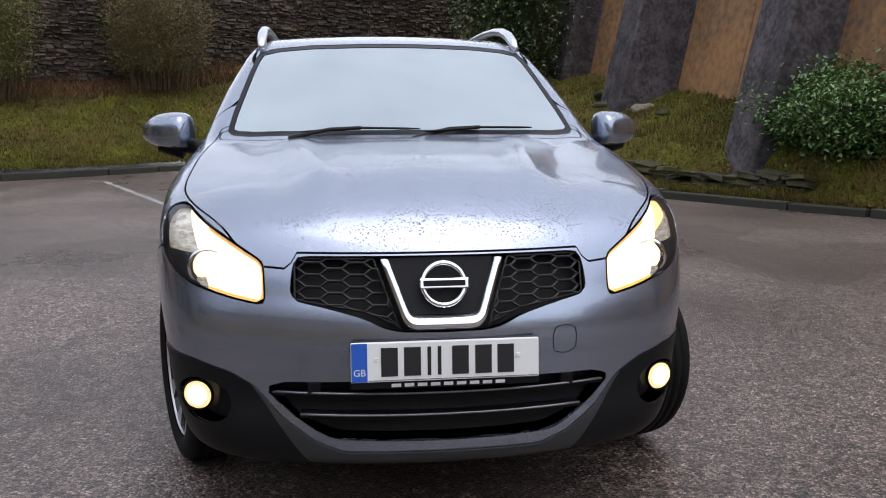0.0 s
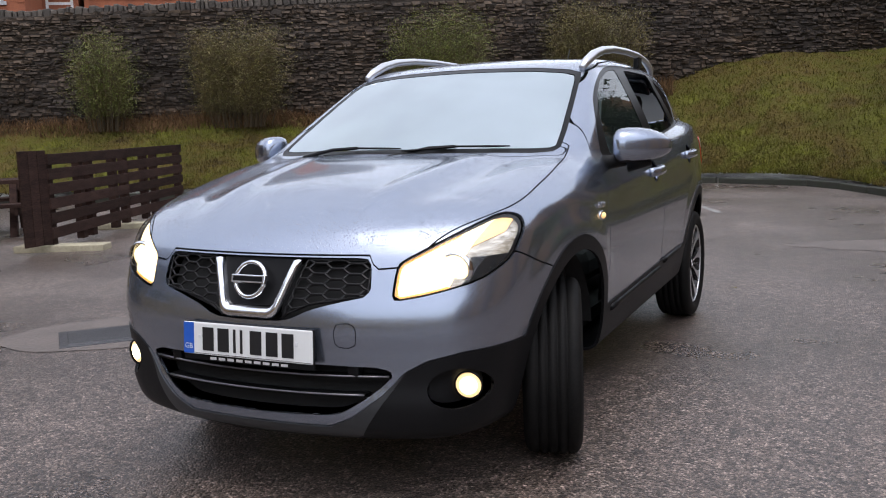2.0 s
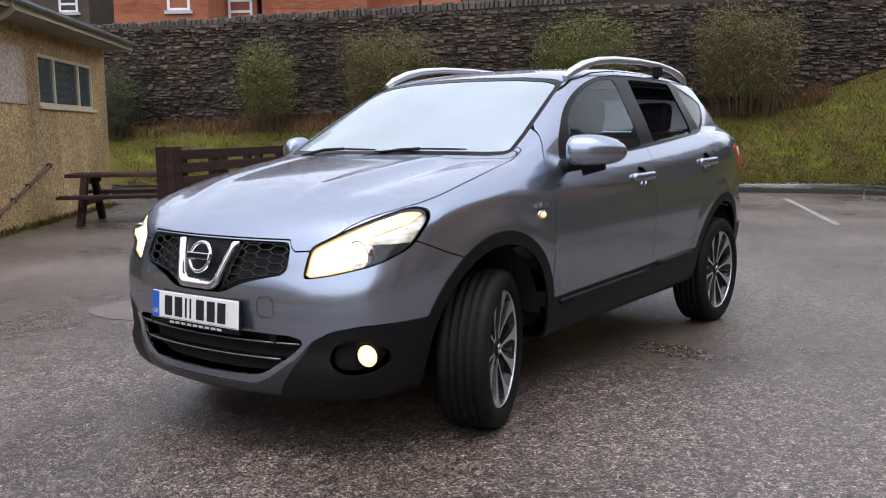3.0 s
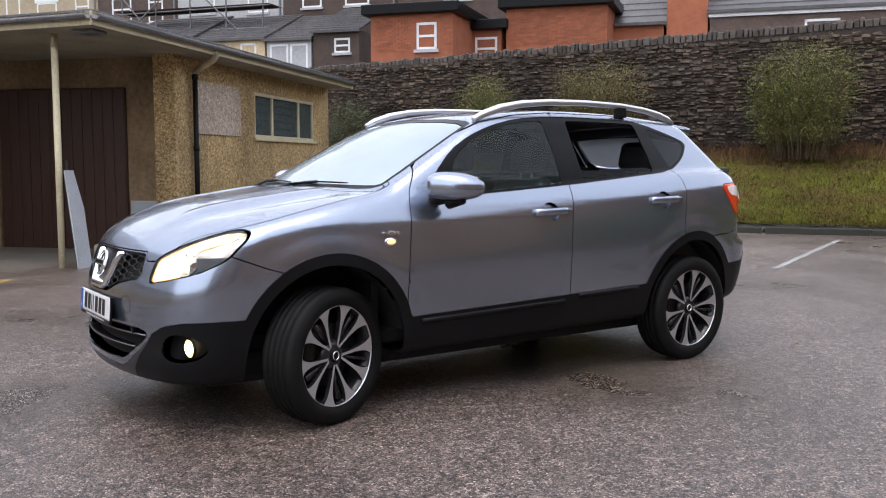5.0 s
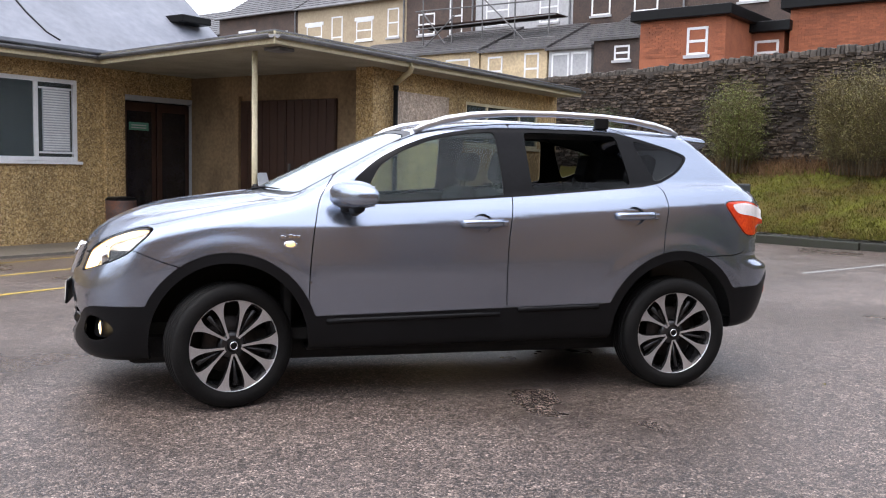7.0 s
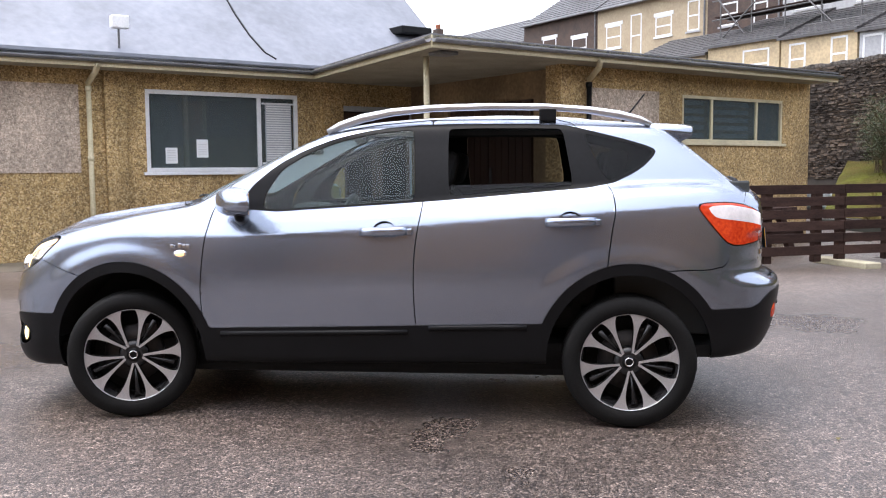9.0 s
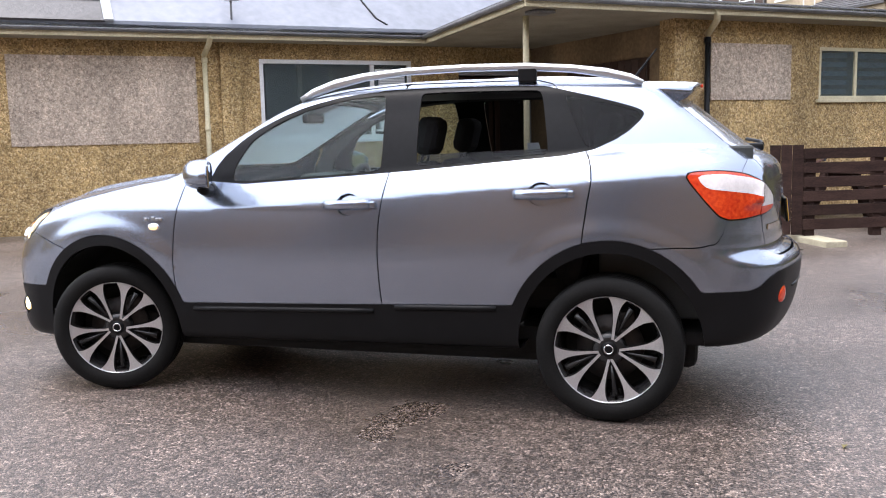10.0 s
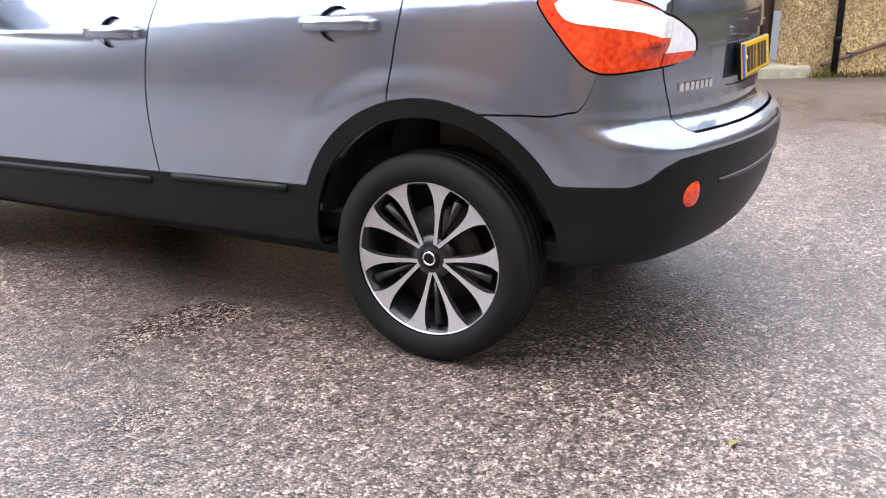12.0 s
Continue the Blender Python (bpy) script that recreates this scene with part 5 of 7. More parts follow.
clad, rest = shell.panel(rest, either(clad_line, arch(-HUB_Y, 0.475, 0.503), arch(HUB_Y, 0.475, 0.503)), 0.0012)
lip, clad = shell.cut(clad, lambda p: np.maximum(np.maximum(p[:, 1] + 1.9, (np.abs(p[:, 0]) - 0.50) - 0.7 * (p[:, 2] - 0.44)), 0.262 - p[:, 2]))
# painted panels
door_top = curve([(-1.0, 1.10), (-0.80, 1.215), (-0.62, 1.345), (-0.45, 1.425), (-0.25, 1.502), (0.0, 1.548), (0.3, 1.573), (0.95, 1.570), (1.03, 1.548), (1.07, 1.51)])
a_line = smooth_curve([(0.40, -0.87), (0.60, -0.895), (0.80, -0.888), (1.0, -0.862), (1.14, -0.825), (1.25, -0.75), (1.6, -0.4)])
b_line = smooth_curve([(0.40, 0.245), (0.60, 0.228), (0.90, 0.232), (1.14, 0.268), (1.3, 0.285), (1.6, 0.305)])
c_line = smooth_curve([(0.70, 1.19), (0.85, 1.202), (1.0, 1.222), (1.12, 1.238), (1.20, 1.222), (1.30, 1.155), (1.45, 1.098), (1.56, 1.05)])
side_only = lambda p: np.maximum(0.40 - p[:, 0], p[:, 2] - door_top(p[:, 1]))
front_door, rest = shell.panel(rest, both(side_only, lambda p: a_line(p[:, 2]) - p[:, 1], lambda p: p[:, 1] - b_line(p[:, 2])))
rear_door, rest = shell.panel(rest, both(side_only, lambda p: b_line(p[:, 2]) - p[:, 1], lambda p: p[:, 1] - c_line(p[:, 2])))
hood_edge = smooth_curve([(-2.3, 0.50), (-2.06, 0.52), (-1.95, 0.60), (-1.80, 0.70), (-1.68, 0.746), (-1.4, 0.762), (-1.1, 0.742), (-0.9, 0.715)])
hood_front = curve([(0.0, 0.853), (0.40, 0.853), (0.412, 0.835), (0.425, 0.81), (0.50, 0.815), (0.9, 0.80)])
bonnet, rest = shell.panel(rest, lambda p: np.max([np.abs(p[:, 0]) - hood_edge(p[:, 1]), p[:, 1] + 0.9, hood_front(np.abs(p[:, 0])) - p[:, 2]], axis=0))
bumper, rest = shell.panel(rest, lambda p: np.maximum(p[:, 1] + 1.55, p[:, 2] - np.interp(p[:, 1], [-2.0, -1.80, -1.66, -1.55], [0.86, 0.845, 0.79, 0.755])))
wing, rest = shell.panel(rest, lambda p: np.max([p[:, 1] - a_line(p[:, 2]), 0.3 - p[:, 0]], axis=0))
hatch_side = curve([(0.74, 0.575), (0.765, 0.605), (0.80, 0.625), (0.92, 0.668), (1.03, 0.67), (1.14, 0.645), (1.25, 0.635), (1.40, 0.585), (1.52, 0.54), (1.6, 0.52)])
tailgate, rest = shell.panel(rest, lambda p: np.max([1.56 + 0.0 * p[:, 0] - p[:, 1], np.abs(p[:, 0]) - hatch_side(p[:, 2]), p[:, 2] - 1.535, 0.752 - p[:, 2]], axis=0))
quarter_seam = smooth_curve([(1.3, 0.80), (1.6, 0.806), (1.74, 0.816), (1.79, 0.84), (1.815, 0.90), (1.83, 0.965), (2.3, 0.965)])
rear_bumper, rest = shell.panel(rest, lambda p: np.maximum(1.3 - p[:, 1], p[:, 2] - quarter_seam(p[:, 1])))
plate_recess, tailgate = shell.cut(tailgate, both(in_outline(0, 2, [(-0.34, 0.850), (0.34, 0.850), (0.335, 1.015), (-0.335, 1.015)], 1, 0.03), lambda p: 1.9 - p[:, 1]))

cups = []
for cy, cz in ((0.075, 0.998), (1.015, 1.046)):
    cup = lambda q, cy=cy, cz=cz: np.maximum(np.hypot((q[:, 1] - cy) / 1.15, q[:, 2] - cz) - 0.054, 0.4 - q[:, 0])
    inner, front_door = shell.cut(front_door, cup)
    inner2, rear_door = shell.cut(rear_door, cup)
    cups.append(inner + inner2)
tow_shape = both(in_outline(0, 2, [(0.31, 0.562), (0.385, 0.562), (0.385, 0.645), (0.31, 0.645)], 1, 0.015), lambda q: np.maximum(q[:, 1] + 1.9, -q[:, 0]))
tow_zone, bumper = shell.cut(bumper, tow_shape)
tow_cover, _ = shell.cut(tow_zone, lambda q: tow_shape(q) + 0.003)
shell_part("towing_cover", shell, tow_cover, PAINT, car, mirror=1)
shell_part("bumper_infill", shell, tow_zone, PAINT, car, mirror=-1, edge=0)
shell_part("bonnet", shell, bonnet, PAINT, car, "wet metallic bonnet with beaded rain")
shell_part("front_bumper", shell, bumper, PAINT, car)
shell_part("roof_and_sides", shell, rest, PAINT, car)
lining, _ = shell.cut(rest, lambda p: np.maximum(0.95 - p[:, 1], 0.95 - p[:, 2]))
shell_part("pillar_lining", shell, lining, DASH, car, "dark pillar and roof lining", shift=-0.025, edge=0)
hatch = shell_part("tailgate", shell, tailgate, PAINT, car)
shell_part("plate_recess", shell, plate_recess, PAINT, hatch, shift=-0.008, edge=-0.008)
shell_part("rear_bumper", shell, rear_bumper, PAINT, car)
shell_part("lower_cladding", shell, clad, BLACK_PLASTIC, car, "black textured plastic cladding", shift=0.004)
shell_part("front_lip", shell, lip, GREY_PLASTIC, car, "dark grey lower lip", shift=0.005)
shell_part("windscreen", shell, screen, SCREEN_GLASS, car, "windscreen with a pale film for mist and sky reflection", shift=-0.003, edge=0)
shade, _ = shell.cut(screen, in_outline(0, 2, [(-0.2, 1.452), (0.09, 1.452), (0.15, 1.53), (-0.2, 1.53)], 1, 0.02))
shell_part("sensor_shade", shell, shade, GLOSS_BLACK, car, shift=-0.012, edge=0)
shell_part("windscreen_surround", shell, screen_rim, GLOSS_BLACK, car, shift=-0.002)
shell_part("rear_window", shell, rear_screen, REAR_GLASS, car, "wet rear window", shift=-0.002, edge=0)
for side in (1, -1):
    shell_part("wiper_cowl", shell, cowl, BLACK_PLASTIC, car, mirror=side, shift=-0.012)
    shell_part("front_wing", shell, wing, PAINT, car, mirror=side)
    fd = shell_part("front_door", shell, front_door, PAINT, car, mirror=side)
    rd = shell_part("rear_door", shell, rear_door, PAINT, car, mirror=side)
    shell_part("handle_cup", shell, cups[0], PAINT, fd, mirror=side, shift=-0.018, edge=-0.018)
    shell_part("handle_cup", shell, cups[1], PAINT, rd, mirror=side, shift=-0.018, edge=-0.018)
    shell_part("door_lining", shell, front_door, DASH, fd, mirror=side, shift=-0.04, edge=0)
    shell_part("door_lining", shell, rear_door, DASH, rd, mirror=side, shift=-0.04, edge=0)
    shell_part("window_pane", shell, front_pane, SIDE_GLASS, fd, "clear side window", mirror=side, shift=-0.004, edge=0)
    if side == 1:
        shell_part("window_pane", shell, rear_pane, PRIVACY_GLASS, rd, "tinted side window wound nearly down", mirror=side, shift=-0.010, edge=0.004)
    else:
        shell_part("window_pane", shell, rear_hole, PRIVACY_GLASS, rd, "dark tinted side window", mirror=side, shift=-0.004, edge=0)
    shell_part("quarter_window", shell, quarter_pane, PRIVACY_GLASS, car, "dark tinted quarter window", mirror=side, shift=-0.003, edge=0)
    shell_part("window_surround", shell, daylight, GLOSS_BLACK, car, "gloss black window surround", mirror=side, shift=-0.002, edge=0.01)
shell_part("grille_backing", shell, grille, DARK, car, shift=-0.05, edge=-0.05)
shell_part("intake_backing", shell, intake, DARK, car, shift=-0.06, edge=-0.06)


def skin_at(p, axis):
    """Move a point along one axis onto the skin."""
    p, e = np.array(p, float), np.eye(3)[axis] * 1e-4
    for _ in range(9):
        f, a, b = body(np.stack([p, p + e, p - e]))
        g = (a - b) / 2e-4
        p[axis] -= np.clip(f / (g if abs(g) > 0.15 else 0.15 * (1 if g >= 0 else -1)), -0.06, 0.06)
    return p


def nose_y(x, z):
    return skin_at((x, -2.1, z), 1)[1]


def tail_y(x, z):
    return skin_at((x, 2.05, z), 1)[1]


def lathe(profile, sides=64, closed=False):
    """Turn a profile of (x, radius) about the x axis."""
    bm = bmesh.new()
    rings = [[bm.verts.new((x, r * math.cos(k * math.tau / sides), r * math.sin(k * math.tau / sides))) for k in range(sides)] for x, r in profile]
    pairs = list(zip(rings, rings[1:])) + ([(rings[-1], rings[0])] if closed else [])
    for a, b in pairs:
        for k in range(sides):
            bm.faces.new((a[k], b[k], b[(k + 1) % sides], a[(k + 1) % sides]))
    return bm


def front_plate(outline, lift, depth, mat, name, parent, where=nose_y, sign=-1, label="", bevel=0.0):
    """A raised shape on the nose or the tail that follows the skin: outline in (x, z)."""
    bm = bmesh.new()
    a = [bm.verts.new((x, where(x, z) + sign * lift, z)) for x, z in outline]
    b = [bm.verts.new((v.co.x, v.co.y - sign * depth, v.co.z)) for v in a]
    bm.faces.new(a)
    bm.faces.new(b[::-1])
    for i in range(len(a)):
        j = (i + 1) % len(a)
        bm.faces.new((a[j], a[i], b[i], b[j]))
    bmesh.ops.recalc_face_normals(bm, faces=bm.faces)
    if bevel:
        bmesh.ops.bevel(bm, geom=bm.edges[:], offset=bevel, segments=2, affect="EDGES", profile=0.6)
    return part(name, bm, mat, parent, label)


# ---- lamps ----
for side in (1, -1):
    lamp = empty("headlight", "lit headlamp behind a clear lens", "")
    lamp.parent = car
    del lamp["label"]
    glow_part, shade_part = shell.cut(head_lamp, lambda p: (p[:, 0] - 0.672) - 0.35 * (p[:, 2] - 0.80))
    upper_glow, shade_part = shell.cut(shade_part, lambda p: np.maximum(0.905 - 0.55 * (0.75 - p[:, 0]) - p[:, 2], p[:, 0] - 0.775))
    black_part, silver_part = shell.cut(shade_part, lambda p: np.maximum(p[:, 2] - 0.845, 0.70 - p[:, 0]))
    shell_part("beam_reflector", shell, glow_part, HEADLIGHT_GLOW, lamp, "glowing warm white beam", mirror=side, shift=-0.014, edge=0)
    shell_part("position_light", shell, upper_glow, SIDE_GLOW if side == 1 else LIT_REFLECTOR, lamp, "glowing amber-white upper lamp" if side == 1 else "", mirror=side, shift=-0.016, edge=0)
    edge_part, _ = shell.cut(head_lamp, lambda p: np.maximum(-0.011 - LAMP_EDGE(p), p[:, 0] - 0.66))
    shell_part("amber_edge", shell, edge_part, AMBER_EDGE, lamp, "amber glow along the lens edge", mirror=side, shift=-0.012, edge=0)
    shell_part("reflector", shell, silver_part, LIT_REFLECTOR, lamp, mirror=side, shift=-0.02, edge=0)
    shell_part("bezel", shell, black_part, GLOSS_BLACK, lamp, mirror=side, shift=-0.018, edge=0)
    shell_part("housing_rim", shell, head_lamp, GLOSS_BLACK, lamp, mirror=side, shift=-0.024, edge=-0.022)
    bm = bmesh.new()
    bmesh.ops.create_uvsphere(bm, u_segments=20, v_segments=12, radius=0.046)
    bmesh.ops.transform(bm, matrix=Matrix.Translation((side * 0.655, nose_y(0.655, 0.80) + 0.056, 0.80)), verts=bm.verts)
    part("projector", bm, HEADLIGHT_GLOW, lamp, smooth=True)
    bm = lathe([(-0.02, 0.058), (0.0, 0.060), (0.012, 0.056), (0.012, 0.049)], 32)
    bmesh.ops.transform(bm, matrix=Matrix.Translation((side * 0.655, nose_y(0.655, 0.80) + 0.035, 0.80)) @ Matrix.Rotation(radians(-90), 4, "Z"), verts=bm.verts)
    part("projector_ring", bm, CHROME, lamp, smooth=True)
    lens = shell_part("lens", shell, head_lamp, LAMP_GLASS, lamp, mirror=side, shift=-0.001, edge=0)
    lens.visible_shadow = False
    fog = empty("fog_lamp", "lit fog lamp", "")
    del fog["label"]
    fog.parent = car
    shell_part("recess", shell, fog_well, BLACK_PLASTIC, fog, mirror=side, shift=-0.05, edge=-0.052)
    fy = nose_y(0.69, 0.425)
    for nm, prof, mat in (("lamp_ring", [(0.0, 0.047), (0.010, 0.048), (0.010, 0.042)], GLOSS_BLACK), ("lit_lens", [(0.014, 0.0005), (0.0115, 0.030)], FOG_GLOW), ("lens_rim", [(0.0115, 0.030), (0.004, 0.042)], WARM_RING)):
        bm = lathe(prof, 32)
        bmesh.ops.transform(bm, matrix=Matrix.Translation((side * 0.697, fy + 0.030, 0.428)) @ Matrix.Rotation(radians(-90 + side * 14), 4, "Z"), verts=bm.verts)
        part(nm, bm, mat, fog, "warm glowing lens" if mat is FOG_GLOW else "", smooth=True)
    tail = empty("tail_lamp", "red and clear wrap-round tail lamp", "")
    del tail["label"]
    tail.parent = car
    shell_part("red_lens", shell, tail_lamp, RED_LENS, tail, mirror=side, shift=0.004)
    shell_part("clear_lens", shell, tail_white, WHITE_LENS, tail, "clear silvered upper lens", mirror=side, shift=0.005)
    shell_part("tailgate_red_lens", shell, tail_base, RED_LENS, tail, mirror=side, shift=0.004)
    shell_part("tailgate_lens", shell, tail_inner, WHITE_LENS, tail, "clear lens on the tailgate", mirror=side, shift=0.004)
    # amber side repeater and a small badge above it
    q = skin_at((0.87, -1.0, 0.882), 0)
    rep = empty("side_repeater", "amber side repeater", "")
    del rep["label"]
    rep.parent = car
    for nm, ry, rz, lift, mat in (("bezel", 0.036, 0.021, 0.004, CHROME), ("lens", 0.027, 0.014, 0.008, SIDE_GLOW if side == 1 else AMBER_LENS)):
        bm = bmesh.new()
        bmesh.ops.create_uvsphere(bm, u_segments=20, v_segments=10, radius=1.0)
        bmesh.ops.transform(bm, matrix=Matrix.Translation((side * q[0], q[1], q[2])) @ Matrix.Diagonal((lift * 2, ry, rz, 1)), verts=bm.verts)
        part(nm, bm, mat, rep, smooth=True)
    badge = empty("wing_badge", "", "")
    badge.parent = car
    for k, (w, h) in enumerate(((0.016, 0.016), (0.006, 0.012), (0.018, 0.022), (0.018, 0.016), (0.018, 0.016))):
        yk = -1.05 + k * 0.021
        part("chrome_bar", box((side * (q[0] + 0.0) - 0.004, yk, 0.915), (side * q[0] + 0.004, yk + w, 0.915 + h), bevel=0.002), CHROME, badge)

# ---- grille ----
grille_thing = empty("grille", "", "")
grille_thing.parent = car
HEX = 0.040
for sx in (1, -1):
    for col in range(7):
        for row in range(7):
            cx, cz = 0.115 + col * HEX * 1.52, 0.842 - (row + (col % 2) * 0.5) * HEX * 0.80
            pts = []
            for a in range(7):
                x, z = cx + HEX * 1.0 * math.cos(a * math.pi / 3), cz + HEX * 0.45 * math.sin(a * math.pi / 3)
                inner = 0.190 - 0.36 * (0.838 - z)
                floor_z = 0.662 + 0.42 * (x - 0.13) if x < 0.22 else 0.70 + 0.14 * (x - 0.22)
                x, z = min(max(x, inner), 0.408), min(max(z, floor_z), 0.836)
                pts.append((sx * x, nose_y(x, z) + 0.012, z))
            width, tall = (max(abs(p[0]) for p in pts) - min(abs(p[0]) for p in pts)), max(p[2] for p in pts) - min(p[2] for p in pts)
            if width < 0.012 or tall < 0.008:
                continue
            pts = [p for k, p in enumerate(pts) if k == 0 or (Vector(p) - Vector(pts[k - 1])).length > 0.002]
            bm = bmesh.new()
            add_tube(bm, pts, 0.0042, 6, cap=False)
            part("mesh_cell", bm, GRILLE_MESH, grille_thing, smooth=True)


def front_band(outer, inner, lift, depth, mat, name, parent, label=""):
    """A rounded moulding on the nose between two lines of (x, z) points."""
    bm = bmesh.new()
    rows = []
    for (x0, z0), (x1, z1) in zip(outer, inner):
        y0, y1 = nose_y(x0, z0), nose_y(x1, z1)
        row = [(x0, y0 - lift + depth, z0)]
        for t, up in ((0.04, -0.010), (0.22, -0.002), (0.5, 0.0), (0.78, -0.002), (0.96, -0.010)):
            row.append((x0 + (x1 - x0) * t, y0 + (y1 - y0) * t - lift - up, z0 + (z1 - z0) * t))
        row.append((x1, y1 - lift + depth, z1))
        rows.append([bm.verts.new(p) for p in row])
    for a, b in zip(rows, rows[1:]):
        for k in range(6):
            bm.faces.new((a[k], a[k + 1], b[k + 1], b[k]))
    bm.faces.new(rows[0])
    bm.faces.new(rows[-1][::-1])
    bmesh.ops.recalc_face_normals(bm, faces=bm.faces)
    return part(name, bm, mat, parent, label, smooth=True)


def vee(half_top, half_low, z_top, z_low, r):
    """A flat-bottomed V with rounded corners, from one arm's end to the other's."""
    dx, dz = half_top - half_low, z_top - z_low
    n = math.hypot(dx, dz)
    right = []
    for k in range(7):
        right.append((half_low + dx * (1 - k / 7) + (r * dx / n) * k / 7, z_top - (dz - r * dz / n) * k / 7))
    for k in range(9):
        t = k / 8
        a, b, c = (half_low + r * dx / n, z_low + r * dz / n), (half_low, z_low), (half_low - r, z_low)
        right.append(tuple((1 - t) ** 2 * a[i] + 2 * t * (1 - t) * b[i] + t * t * c[i] for i in (0, 1)))
    right.append((0.0, z_low))
    return right + [(-x, z) for x, z in right[-2::-1]]


front_band(vee(0.174, 0.108, 0.838, 0.650, 0.035), vee(0.146, 0.090, 0.838, 0.688, 0.022), 0.018, 0.05, CHROME, "chrome_surround", grille_thing, "polished chrome surround")
front_plate([(-0.42, 0.850), (-0.2, 0.854), (0.0, 0.855), (0.2, 0.854), (0.42, 0.850), (0.40, 0.838), (0.2, 0.841), (0.0, 0.842), (-0.2, 0.841), (-0.40, 0.838)], -0.006, 0.03, GLOSS_BLACK, "grille_header", grille_thing)
front_plate([(-0.145, 0.838), (0.0, 0.84), (0.145, 0.838), (0.10, 0.69), (0.0, 0.688), (-0.10, 0.69)], -0.012, 0.02, BLACK_PLASTIC, "centre_panel", grille_thing)
badge = empty("nose_badge", "", "")
badge.parent = car
by = nose_y(0, 0.772)
BADGE = Matrix.Translation((0, by - 0.012, 0.772)) @ Matrix.Rotation(radians(-18), 4, "X") @ Matrix.Rotation(radians(-90), 4, "Z")
ring = lathe([(0.010 * math.cos(a) + 0.004, 0.058 + 0.008 * math.sin(a)) for a in [k * math.tau / 10 for k in range(10)]], 48, True)
bmesh.ops.transform(ring, matrix=BADGE, verts=ring.verts)
part("badge_ring", ring, CHROME, badge, "chrome ring", smooth=True)
bar = box((0.004, -0.068, -0.014), (0.022, 0.068, 0.014), BADGE, 0.003)
part("badge_bar", bar, CHROME, badge, "plain chrome bar")
part("badge_band", box((0.0215, -0.058, -0.008), (0.0232, 0.058, 0.008), BADGE, 0.0), GLOSS_BLACK, badge)
# lower intake slats
intake_thing = empty("lower_intake", "", "")
intake_thing.parent = car
for zz, half in ((0.462, 0.475), (0.402, 0.40)):
    bm = bmesh.new()
    xs = np.linspace(-half, half, 15)
    rows = [[bm.verts.new((x, nose_y(abs(x), zz) + dy, zz + dz)) for x in xs] for dy, dz in ((0.008, 0.007), (0.006, -0.005), (0.05, -0.012), (0.05, 0.006))]
    for i in range(14):
        for r in range(4):
            bm.faces.new((rows[r][i], rows[r][i + 1], rows[(r + 1) % 4][i + 1], rows[(r + 1) % 4][i]))
    bmesh.ops.recalc_face_normals(bm, faces=bm.faces)
    slat = part("intake_slat", bm, GLOSS_BLACK, intake_thing)
    part("bright_edge", tube([(x, nose_y(abs(x), zz) + 0.004, zz + 0.006) for x in xs], 0.0034, 6), SLAT_EDGE, slat, "thin bright edge", smooth=True)
for x in (-0.36, 0.36):
    part("parking_sensor", box((x - 0.02, nose_y(0.36, 0.48) + 0.004, 0.462), (x + 0.02, nose_y(0.36, 0.48) + 0.04, 0.50), bevel=0.006), GLOSS_BLACK, intake_thing)


# ---- number plates: characters stand as plain bars ----
def number_plate(name, m, mat, label):
    plate = part(name, box((-0.26, -0.004, -0.0555), (0.26, 0.004, 0.0555), m, 0.004), mat, car, label)
    part("blue_band", box((-0.258, -0.0052, -0.053), (-0.215, -0.004, 0.053), m), PLATE_BLUE, plate)
    if mat is PLATE_WHITE:
        words = bpy.data.curves.new("country_letters", "FONT")
        words.body, words.size, words.align_x = "GB", 0.026, "CENTER"
        words.materials.append(PAPER)
        letters = new("country_letters", words)
        letters.parent = plate
        letters.matrix_basis = m @ Matrix.Translation((-0.2365, -0.0056, -0.036)) @ Matrix.Rotation(radians(90), 4, "X")
    part("holder", box((-0.262, -0.001, -0.075 if mat is PLATE_WHITE else -0.057), (0.262, 0.012, 0.058), m, 0.004), GLOSS_BLACK, plate)
    part("border", box((-0.212, -0.0049, -0.051), (0.256, -0.0046, -0.0495), m), INK, plate)
    for k, x in enumerate((-0.155, -0.092, -0.046, -0.018, 0.040, 0.104, 0.166)):
        w = 0.010 if k in (2, 3) else 0.046
        part("plain_bar", box((x - w / 2 + 0.0, -0.0056, -0.0395), (x + w / 2, -0.0044, 0.0395), m), INK, plate)
    for k in range(9 if mat is PLATE_WHITE else 0):
        part("pale_bar", box((-0.15 + k * 0.036, -0.0022, -0.070), (-0.15 + k * 0.036 + 0.026, -0.0012, -0.061), m), PALE_PRINT, plate)
    for x in (-0.19, 0.20):
        part("screw_cap", box((x - 0.006, -0.0075, 0.002), (x + 0.006, -0.004, 0.014), m, 0.002), PAPER, plate)
    return plate


number_plate("front_number_plate", Matrix.Translation((0, nose_y(0, 0.57) - 0.018, 0.57)) @ Matrix.Rotation(radians(-4), 4, "X"), PLATE_WHITE, "white front number plate")
number_plate("rear_number_plate", Matrix.Translation((0, tail_y(0, 0.92) + 0.010, 0.925)) @ Matrix.Rotation(radians(180), 4, "Z") @ Matrix.Rotation(radians(-6), 4, "X"), PLATE_YELLOW, "yellow rear number plate")

